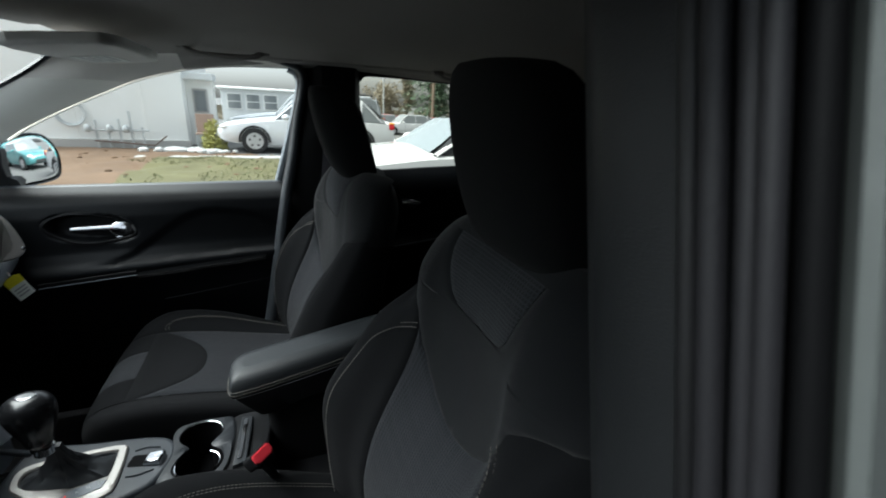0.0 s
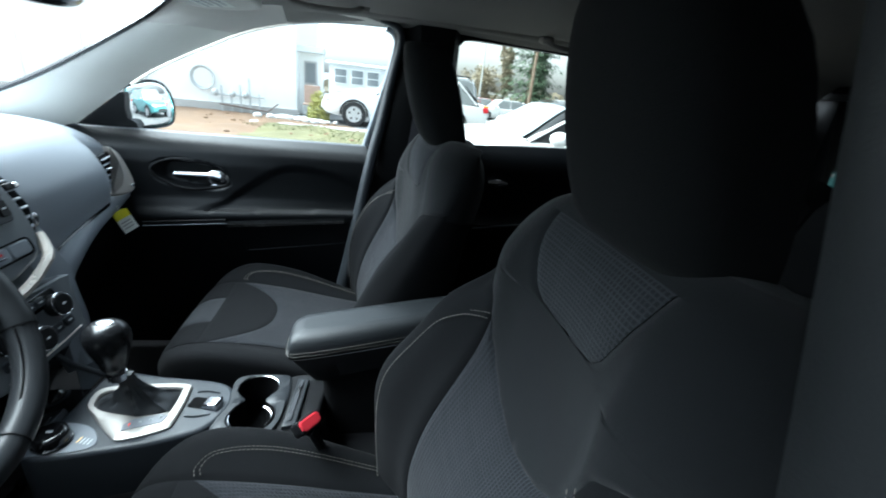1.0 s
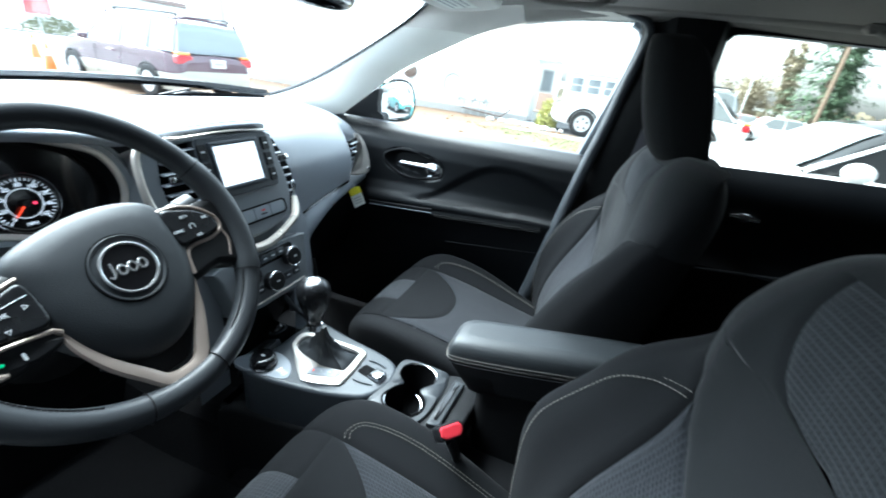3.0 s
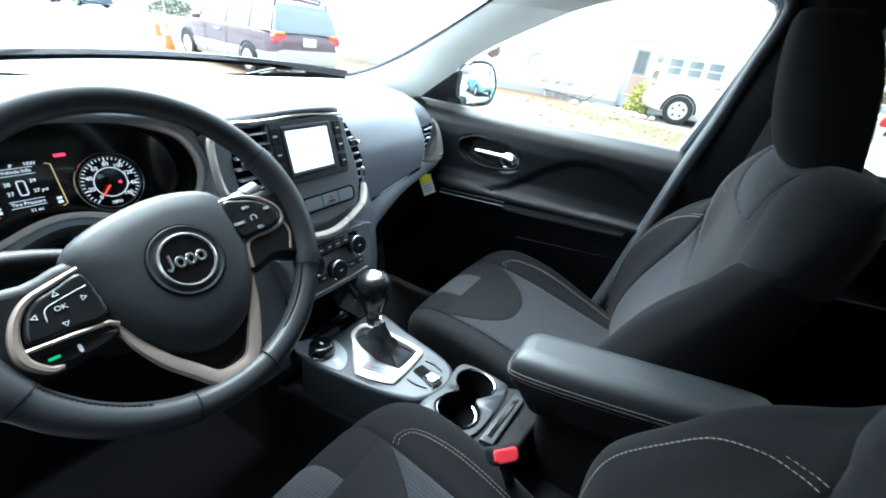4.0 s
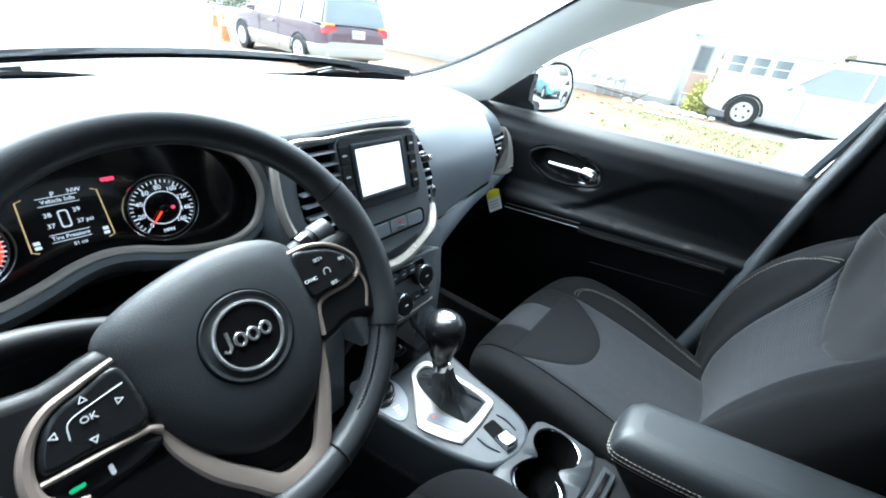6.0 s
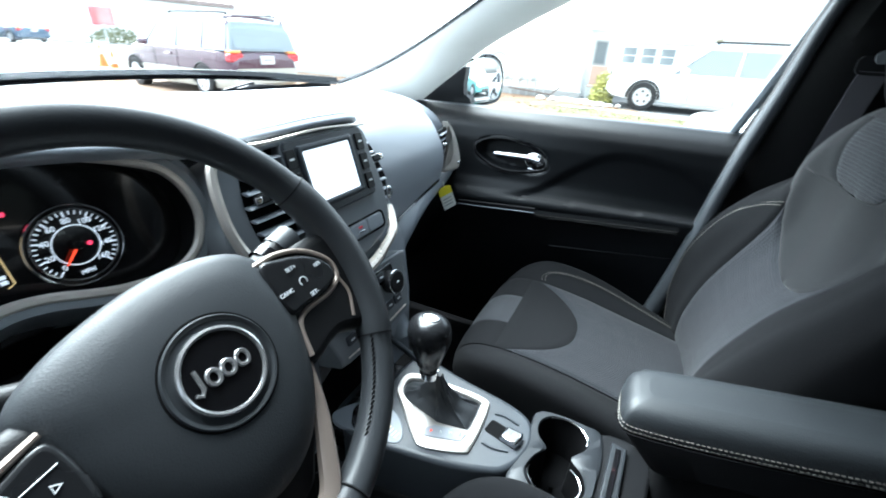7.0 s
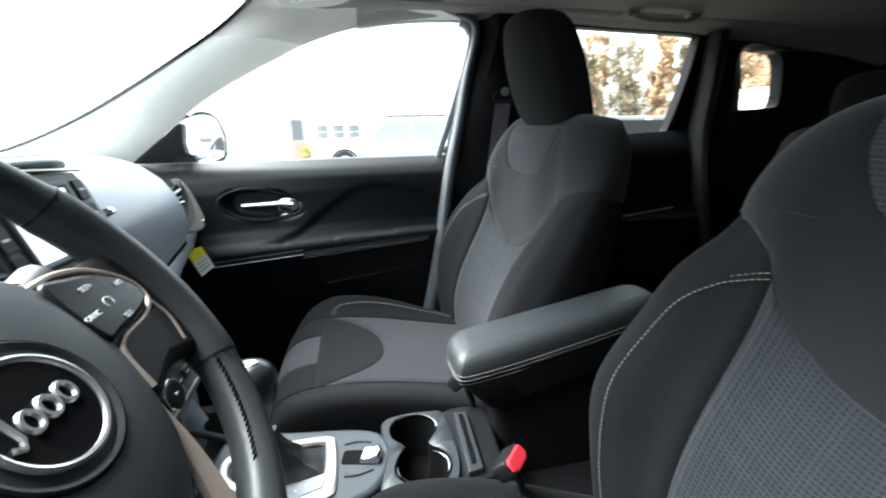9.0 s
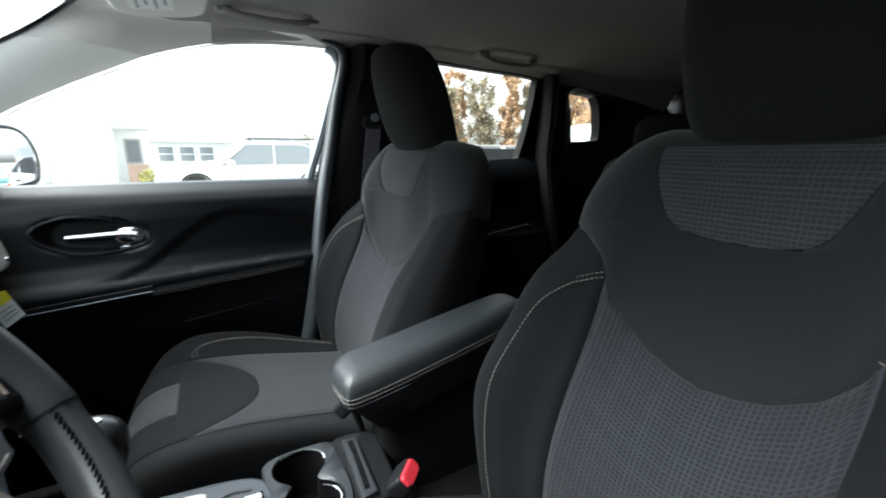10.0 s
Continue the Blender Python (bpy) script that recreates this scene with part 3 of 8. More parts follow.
single("trim_door_gasket", tube(seal + np.array([-0.009, 0.013, 0.000]), np.interp(np.arange(len(seal)), [0, 12, 54], [0.006, 0.010, 0.010]), 8), RUBBER, "black rubber gasket beside the side window", "door seal", kind="structure")
belt = thing("seat_belt", (0.15, 0.7, 0.6), "black seat belt hanging from the centre pillar", "seat belt")
part("webbing", thick(patch(np.array([[(0.150 - 0.1 * (1.29 - z) + a, 0.637 + 0.080 * (1.5 - z), z) for a in (-0.023, 0, 0.023)] for z in np.linspace(0.55, 1.29, 14)])), (0, -0.0025, 0)), BELT, belt)
part("belt_guide", slab(rrect(0.06, 0.035, 0.012), (0.15, 0.652, 1.30), (-1, 0, 0), (0, 0.05, 1), 0.014, 0.005), HARD, belt, "plastic belt guide")
part("guide_bolt", slab(circle(0.012, 14), (0.15, 0.637, 1.315), (-1, 0, 0), (0, 0, 1), 0.008, 0.003), STACKF, belt)

# rear passenger door with its tinted window, and the rear quarter
rdoor = thing("door_rear", (0.55, 0.75, 0.4), "closed rear door with black panel and tinted window", "car door", kind="structure")


def rear_y(x, z):
    return float(np.interp(z, [0.4, 0.7, 0.86, 0.90, 0.92, 1.0, 1.1, 1.14, 1.17, 1.2], [0.72, 0.70, 0.675, 0.675, 0.70, 0.71, 0.712, 0.725, 0.745, 0.765]))


rs = lambda x: 1.165 + 0.05 * (x - 0.34) * (x > 0)
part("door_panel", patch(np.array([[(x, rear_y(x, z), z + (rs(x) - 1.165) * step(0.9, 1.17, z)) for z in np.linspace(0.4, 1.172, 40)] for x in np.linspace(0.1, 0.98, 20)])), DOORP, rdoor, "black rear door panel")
part("door_skin", box((0.04, 0.80, 0.35), (1.0, 0.88, 1.12), 0.02), FRAMEP, rdoor, "painted outer skin")
part("handle_lever", join(tube([(0.42, 0.705, 1.05), (0.45, 0.70, 1.052), (0.49, 0.703, 1.05)], [0.008, 0.011, 0.007], 8), ball((0.455, 0.704, 1.05), (0.02, 0.008, 0.014))), CHROME, rdoor, "chrome pull lever")
part("armrest_line", tube([(x, 0.672, 0.89 + 0.12 * (x - 0.43)) for x in np.linspace(0.3, 0.8, 8)], 0.004, 6), VINYL, rdoor, "padded armrest edge")
rw = spline([(0.245, 0.69, 1.455), (0.262, 0.686, 1.485), (0.30, 0.684, 1.50), (0.55, 0.684, 1.495), (0.79, 0.686, 1.488), (0.815, 0.69, 1.47), (0.815, 0.725, 1.33), (0.80, 0.76, 1.198), (0.78, 0.764, 1.188), (0.55, 0.766, 1.178), (0.35, 0.767, 1.168), (0.325, 0.765, 1.18), (0.28, 0.725, 1.33)], 4, True)
rg = part("pane", ([tuple(p + np.array([0, 0.025, 0])) for p in rw], [tuple(range(len(rw)))]), PRIVACY, rdoor, "tinted side window")
rg.visible_shadow = False
q_out = resample(np.array([(0.20, 0.69, 1.52), (0.9, 0.69, 1.52), (0.92, 0.70, 1.40), (0.93, 0.77, 1.17), (0.90, 0.77, 1.155), (0.3, 0.772, 1.14), (0.22, 0.76, 1.16), (0.2, 0.72, 1.3)]), 96)
q_in = resample(rw, 96)
q_out = np.roll(q_out, -int(np.argmin(np.linalg.norm(q_out - q_in[0], axis=1))), 0)
part("window_frame", patch(np.array([q_out + (0, 0.005, 0), q_in * 0.4 + q_out * 0.6 - (0, 0.012, 0), q_in - (0, 0.006, 0), q_in + (0, 0.03, 0)]), close_v=True), DARKTRIM, rdoor, "black window surround")
quarter = thing("wall_rear_quarter", (1.2, 0.75, 0.4), "black plastic rear quarter trim with a small window", "quarter trim", kind="structure")
qw = spline([(0.99, 0.69, 1.455), (1.06, 0.69, 1.450), (1.13, 0.695, 1.448), (1.17, 0.70, 1.42), (1.21, 0.72, 1.34), (1.23, 0.738, 1.283), (1.21, 0.742, 1.27), (1.09, 0.744, 1.264), (1.07, 0.742, 1.272), (1.03, 0.715, 1.37)], 4, True)
qg = part("pane", ([tuple(p + np.array([0, 0.03, 0])) for p in qw], [tuple(range(len(qw)))]), PRIVACY, quarter, "small tinted window")
qg.visible_shadow = False
qo = resample(np.array([(0.86, 0.68, 1.50), (1.7, 0.68, 1.42), (1.75, 0.74, 1.1), (1.75, 0.76, 0.5), (0.92, 0.76, 0.5), (0.90, 0.75, 1.1)]), 96)
qi = resample(qw, 96)
qo = np.roll(qo, -int(np.argmin(np.linalg.norm(qo - qi[0], axis=1))), 0)
part("trim_panel", patch(np.array([qo, qi * 0.7 + qo * 0.3 - (0, 0.03, 0), qi - (0, 0.01, 0), qi + (0, 0.035, 0)]), close_v=True), DARKTRIM, quarter)
part("pillar_cover", tube(spline([(0.86, 0.66, 1.5), (0.885, 0.69, 1.35), (0.9, 0.715, 1.18), (0.93, 0.70, 0.95), (0.98, 0.68, 0.7)], 5), [0.045] * 21, 10, flat=0.6), DARKTRIM, quarter, "rounded rear pillar cover")

# floor, bulkhead, tailgate, driver's side of the body
single("floor", surface(lambda u, v: (u, v, 0.34 + 0.02 * math.sin(u * 9) * math.cos(v * 7) + 0.14 * step(0.16, 0.08, abs(v))), np.linspace(-1.35, 1.75, 40), np.linspace(-0.76, 0.76, 31)), CARPET, "black cabin carpet over the floor tunnel", "floor", kind="structure")
single("wall_bulkhead", surface(lambda u, v: (-1.0 - 0.32 * step(0.35, 1.1, u), v, u), np.linspace(0.3, 1.15, 12), np.linspace(-0.8, 0.8, 9)), CARPET, "black carpeted footwell bulkhead", "bulkhead", kind="structure")
tail = thing("wall_tailgate", (1.75, 0, 0.4), "black tailgate trim with rear window", "tailgate", kind="structure")
part("trim_panel", join(box((1.72, -0.76, 0.3), (1.78, 0.76, 1.12), 0.02), box((1.60, -0.70, 1.46), (1.72, 0.70, 1.56), 0.02), box((1.64, 0.60, 1.1), (1.76, 0.76, 1.5), 0.02), box((1.64, -0.76, 1.1), (1.76, -0.60, 1.5), 0.02)), HARD, tail)
tg = part("pane", patch(np.array([[(1.74, y, 1.1), (1.64, y, 1.48)] for y in np.linspace(-0.62, 0.62, 7)])), DARKPANE, tail, "tinted rear window")
tg.visible_shadow = False
lq = thing("wall_driver_rear", (0.7, -0.75, 0.4), "closed rear door and quarter of the driver's side", "car door", kind="structure")
part("door_panel", box((0.30, -0.84, 0.35), (1.75, -0.74, 1.18), 0.02), DOORP, lq)
part("pillar_cover", box((0.27, -0.76, 1.1), (0.98, -0.68, 1.54), 0.02), HARD, lq)
part("window_frame", box((1.3, -0.76, 1.1), (1.7, -0.68, 1.54), 0.02), HARD, lq)
dd = thing("door_driver", (-0.98, -0.86, 0.4), "open driver's door with plain black inner panel", "car door", kind="structure")
dd_geo = slab(rrect(0.95, 0.72, 0.06), (0, 0, 0), (1, 0, 0), (0, 0, 1), 0.09, 0.02)
part("door_panel", moved(dd_geo, pose(-1.10, -1.28, 0.70, 0, 0, -75)), DOORP, dd)
# Unseen wall, added only to block sky light through the driver's door opening.
single("wall_light_blocker", box((-0.95, -1.3, 0.0), (4.5, -1.2, 1.85), 0.02), HARD, "unseen dark wall added to keep light off the driver's side", "wall", kind="structure")
single("trim_sill_driver", box((-1.0, -0.82, 0.30), (0.25, -0.70, 0.42), 0.03), HARD, "black door sill cover", "door sill", kind="structure")

# driver's B-pillar with its seals, close to the lens at the start
bp = thing("trim_b_pillar_driver", (0.2, -0.72, 0.35), "black centre pillar trim with dusty rubber door seals", "pillar trim", kind="structure")


def bowed(z):
    return 0.012 * (1.35 - z)


def pillar_lean(z):
    return 0.25 * (1.35 - max(z, 1.05)) + 0.04 * (1.05 - min(z, 1.05))


def strip(xy, z0=0.35, z1=1.56, n=26):
    return patch(np.array([[(x + bowed(z), y - pillar_lean(z), z) for x, y in xy] for z in np.linspace(z0, z1, n)]))


part("trim_panel", strip([(0.27, -0.560), (0.205, -0.573), (0.172, -0.594), (0.158, -0.622), (0.157, -0.652), (0.162, -0.676)]), PILLAR_LIT, bp, "smooth black panel")


def seal_tube(x, y, r, mat, name, label):
    pts = [(x + bowed(z), y - pillar_lean(z), z) for z in np.linspace(0.35, 1.56, 30)]
    part(name, tube(pts, r, 10), mat, bp, label)


for sx, sy, sr, sm in ((0.163, -0.681, 0.0060, RUBBER), (0.162, -0.694, 0.0065, RUBBER2), (0.172, -0.702, 0.006, HARD), (0.163, -0.710, 0.0050, RUBBER2), (0.162, -0.7195, 0.0055, RUBBER2), (0.176, -0.729, 0.007, DARKTRIM)):
    seal_tube(sx, sy, sr, sm, "seal", "rubber seal lip")
part("seal_backing", strip([(0.166, -0.672), (0.186, -0.690), (0.192, -0.715), (0.192, -0.742)]), DARKTRIM, bp, "black flange behind the seals")
part("outer_flange", strip([(0.20, -0.712), (0.180, -0.741), (0.166, -0.747), (0.165, -0.754), (0.20, -0.760), (0.25, -0.766)]), FRAMEP, bp, "painted body flange")
part("rear_door_edge", strip([(0.245, -0.745), (0.25, -0.77), (0.28, -0.782), (0.34, -0.785)], 0.35, 1.2), FRAMEP, bp, "painted edge of the rear door")

# sun visor, grab handle, inner mirror
visor = thing("sun_visor", (-0.35, 0.35, 1.5), "grey vinyl sun visor folded up against the headliner", "sun visor")
vo = spline([(-0.43, 0.115), (-0.31, 0.10), (-0.280, 0.12), (-0.270, 0.20), (-0.275, 0.43), (-0.29, 0.48), (-0.33, 0.50), (-0.39, 0.495), (-0.425, 0.47), (-0.435, 0.40)], 4, True)
part("visor_board", slab([(y, x) for x, y in vo], (0, 0, 1.532), (0, 1, 0), (1, 0, 0.11), 0.018, 0.008, 3), VISOR, visor)
part("warning_label", slab([(0.30, -0.40), (0.44, -0.40), (0.44, -0.33), (0.30, -0.33)], (0, 0, 1.5135), (0, 1, 0), (1, 0, 0.11), 0.001, 0.0003), PAPER, visor, "white printed label")
for k in range(4):
    part("print_line", slab([(0.31, -0.39 + 0.015 * k), (0.43 - 0.02 * (k % 2), -0.39 + 0.015 * k), (0.43 - 0.02 * (k % 2), -0.385 + 0.015 * k), (0.31, -0.385 + 0.015 * k)], (0, 0, 1.5128), (0, 1, 0), (1, 0, 0.11), 0.0008, 0.0002), INK, visor)


def grab_handle(x0, x1, y, z):
    g = thing("grab_handle", ((x0 + x1) / 2, y, z), "grey folding grab handle above the door", "grab handle", "grab handles")
    part("grip", tube(spline([(x0, y, z + 0.012), (x0 + 0.02, y - 0.012, z - 0.002), (x0 + 0.06, y - 0.016, z - 0.007), (x1 - 0.06, y - 0.016, z - 0.007), (x1 - 0.02, y - 0.012, z - 0.002), (x1, y, z + 0.012)], 5), 0.010, 10, flat=0.75), HEADLINER, g)
    for x in (x0, x1):
        part("mount", box((x - 0.02, y - 0.012, z + 0.002), (x + 0.02, y + 0.022, z + 0.026), 0.008), HEADLINER, g)


grab_handle(-0.235, -0.04, 0.556, 1.520)
grab_handle(0.50, 0.70, 0.585, 1.505)
mi = thing("rear_view_mirror", (-0.5, 0, 1.42), "black rear-view mirror on the windscreen", "rear-view mirror")
part("housing", ball((-0.50, 0.035, 1.450), (0.028, 0.125, 0.042), 20, 12, 0.6), GLOSS, mi)
part("mirror_glass", slab(rrect(0.20, 0.058, 0.02), (-0.4725, 0.035, 1.450), (0, 1, 0), (0.45, 0, 1), 0.003, 0.001), MIRROR, mi)
part("mount", tube([(-0.50, 0.0, 1.48), (-0.54, 0, 1.50), (-0.58, 0, 1.52)], 0.012, 8), HARD, mi)


# ---- seats ----
def seam_panel(pts, seam=0.006, soft=0.006, out=None, puff=0.0, edges=(1, 1, 1, 1)):
    """A cloth panel whose border dips into its seams. pts: [i, j, 3]."""
    p = np.array(pts, float)
    du, dv = np.gradient(p, axis=0), np.gradient(p, axis=1)
    nrm = np.cross(du, dv)
    nrm /= np.linalg.norm(nrm, axis=2)[..., None] + 1e-12
    if out is not None and (nrm * np.array(out)).sum() < 0:
        nrm = -nrm
    lu = np.concatenate([np.zeros((1, p.shape[1])), np.cumsum(np.linalg.norm(np.diff(p, axis=0), axis=2), 0)], 0)
    lv = np.concatenate([np.zeros((p.shape[0], 1)), np.cumsum(np.linalg.norm(np.diff(p, axis=1), axis=2), 1)], 1)
    far = [(1 - e) * 9.0 for e in edges]
    d = np.minimum(np.minimum(lu + far[0], lu[-1:] - lu + far[1]), np.minimum(lv + far[2], lv[:, -1:] - lv + far[3]))
    h = puff * np.clip(d / 0.03, 0, 1) - seam * np.exp(-d / soft)
    uv = np.stack([p[..., 1], np.cumsum(np.r_[0, np.linalg.norm(np.diff(p.mean(1), axis=0), axis=1)])[:, None] + 0 * p[..., 0]], -1)
    g = patch(p + nrm * h[..., None], uv=uv)
    f = g[1]
    if out is not None:
        a, b, c = (g[0][f[len(f) // 2][k]] for k in range(3))
        if np.cross(b - a, c - a) @ np.array(out) < 0:
            f = [tuple(reversed(q)) for q in f]
    return g[0], f, g[2]


# backrest: s runs up the back in metres, v across: 0 the middle, 1 the bolster's seam, 2 its crest's outside, 3 the back edge
BASE, LEAN_BACK = np.array([-0.020, 0.0, 0.60]), radians(12.5)
UP = np.array([math.sin(LEAN_BACK), 0, math.cos(LEAN_BACK)])
FWD = np.array([-math.cos(LEAN_BACK), 0, math.sin(LEAN_BACK)])


BOLSTER_S = [-0.1, 0.0, 0.12, 0.24, 0.34, 0.42, 0.50, 0.58, 0.665]
WIDTH_S = [-0.1, 0.0, 0.12, 0.24, 0.34, 0.42, 0.50, 0.55, 0.60, 0.64, 0.66, 0.675]
BOLSTER_W = [0.225, 0.250, 0.275, 0.288, 0.287, 0.279, 0.268, 0.262, 0.248, 0.221, 0.192, 0.150]
BOLSTER_EDGE = [-0.035, -0.035, -0.035, -0.035, -0.040, -0.048, -0.064, -0.085, -0.092]
CREST_DRIVER = [0.03, 0.059, 0.085, 0.108, 0.083, 0.058, -0.008, -0.02, -0.02]
CREST_DOOR = [0.03, 0.028, 0.058, 0.080, 0.075, 0.048, -0.002, -0.009, -0.02]
CREST_TUNNEL = [0.03, 0.035, 0.056, 0.045, 0.030, 0.005, -0.020, -0.030, -0.03]
SECTION_T = [0, 0.22, 0.45, 0.70, 0.90, 1.0]
crest_used = {1: CREST_DRIVER, -1: CREST_DRIVER}


def back_pt(s, v):
    a, sg = abs(v), 1 if v >= 0 else -1
    wc = interp(s, [-0.1, 0.0, 0.2, 0.35, 0.45, 0.55, 0.66], [0.130, 0.135, 0.143, 0.146, 0.148, 0.145, 0.125])
    wo, edge = interp(s, WIDTH_S, BOLSTER_W), interp(s, BOLSTER_S, BOLSTER_EDGE)
    crest = interp(s, BOLSTER_S, crest_used[sg])
    rise = 0.030 * step(0.64, 0.50, s) * step(-0.05, 0.12, s)
    if crest_used[sg] is CREST_TUNNEL:
        rise = rise * step(0.48, 0.30, s) - 0.020 * step(0.36, 0.48, s)
    lumbar = 0.014 * math.exp(-((s - 0.17) / 0.13) ** 2) - 0.012 * math.exp(-((s - 0.45) / 0.12) ** 2)
    lumbar -= 0.026 * math.exp(-((s - 0.40) / 0.13) ** 2) * step(1.45, 0.7, a)
    if a <= 1:
        y, h = wc * a, (rise + 0.004) * a * a - 0.004
    elif a <= 2:
        d, w = crest - rise, wo - wc
        ys = [wc, wc + 0.22 * w, wc + 0.48 * w, wc + 0.74 * w, wo - 0.03 * w, wo]
        hs = [rise, rise + 0.30 * d, rise + 0.86 * d, rise + 0.97 * d, crest - 0.62 * (crest - edge), edge]
        y, h = interp(a - 1, SECTION_T, ys), interp(a - 1, SECTION_T, hs)
        soft, turn = step(0.45, 0.56, s), (a - 1) * math.pi / 2
        y += soft * (wc + w * math.sin(turn) - y)
        h += soft * (rise + (edge - rise) * (1 - math.cos(turn)) - h)
    else:
        y, h = wo - 0.042 * (a - 2) ** 2.4, edge + (-0.155 - edge) * (a - 2)
    dome = 1 - math.sqrt(1 - min(max((s - 0.575) / 0.096, 0.0), 0.999) ** 2)
    deep = h + lumbar * min(1.0, 3 - a) + dome * (-0.058 if a <= 2 else -0.058 + 0.103 * (a - 2))
    return BASE + UP * s + FWD * deep + np.array([0, sg * y, 0])


YV = ([0.335, 0.341, 0.354, 0.380, 0.412, 0.443, 0.470, 0.490, 0.505, 0.52], [0.0, 0.26, 0.50, 0.76, 0.92, 1.0, 1.10, 1.30, 1.6, 2.0])
PV = ([0.520, 0.5225, 0.527, 0.54, 0.57, 0.61, 0.64], [0.0, 0.34, 0.47, 0.58, 0.70, 0.84, 0.92])


def yoke_v(s):
    return float(np.interp(s, *YV)) if s < 0.52 else 2.0


def yoke_s(v):
    return float(np.interp(abs(v), YV[1], YV[0]))


def patch_v(s):
    return float(np.interp(s, *PV))


# cushion: c runs from under the front edge backwards (0..1), v across as on the back
CUSH = spline([(-0.470, 0.515), (-0.502, 0.56), (-0.514, 0.62), (-0.500, 0.672), (-0.458, 0.704), (-0.38, 0.713), (-0.26, 0.70), (-0.12, 0.672), (0.02, 0.645), (0.07, 0.638)], 8)
CUSH_D = np.r_[0, np.cumsum(np.linalg.norm(np.diff(CUSH, axis=0), axis=1))]
CUSH_D /= CUSH_D[-1]


CUSH_SHIFT = [0.0, 0.0, 0.0]


def cush_pt(c, v):
    a, sg = abs(v), 1 if v >= 0 else -1
    x, z = np.interp(c, CUSH_D, CUSH[:, 0]), np.interp(c, CUSH_D, CUSH[:, 1])
    wc = interp(c, [0, 0.15, 0.3, 0.45, 0.7, 1.0], [0.16, 0.165, 0.165, 0.16, 0.155, 0.15])
    wo = interp(c, [0, 0.12, 0.22, 0.32, 0.45, 0.7, 1.0], [0.20, 0.212, 0.23, 0.25, 0.262, 0.256, 0.235])
    crest = interp(c, [0, 0.2, 0.3, 0.42, 0.6, 0.85, 1.0], [0.0, 0.006, 0.022, 0.037, 0.033, 0.004, -0.010])
    back = 0.075 * (min(a, 2) / 2) ** 2.6 * step(0.45, 0.1, c)
    if a <= 1:
        y, h = wc * a, -0.006 * (1 - a * a)
    elif a <= 2:
        t = a - 1
        y = wc + (wo - wc) * (1 - (1 - t) ** 1.5)
        h = crest * math.sin(math.pi * min(t * 0.6, 0.5)) ** 1.2 - 0.042 * (1 - math.sqrt(max(0.0, 1 - max(0.0, (t - 0.35) / 0.65) ** 2)))
    else:
        t = a - 2
        y = wo - 0.012 * t
        h = -0.042 - (z - 0.042 - 0.50) * t if z - 0.042 > 0.5 else -0.042
    return np.array([x + back, sg * y, z + h]) + CUSH_SHIFT


def grid_of(fn, us, vs):
    return np.array([[fn(u, v) for v in vs] for u in us])


def pts_sv(rows):
    return np.array([[back_pt(s, v) for s, v in row] for row in rows])


def double_stitch(line_fn, ts, side, parent, toward):
    base = np.array([line_fn(t) for t in ts])
    d = np.gradient(base, axis=0)
    d /= np.linalg.norm(d, axis=1)[:, None]
    for off in (-0.0045, 0.0045):
        w = np.cross(d, toward)
        w /= np.linalg.norm(w, axis=1)[:, None]
        part("stitching", stitches(base + w * off + np.array(toward) * 0.0032, 0.0048, 0.0024, 0.00062), THREAD, parent, "pale double seam thread")


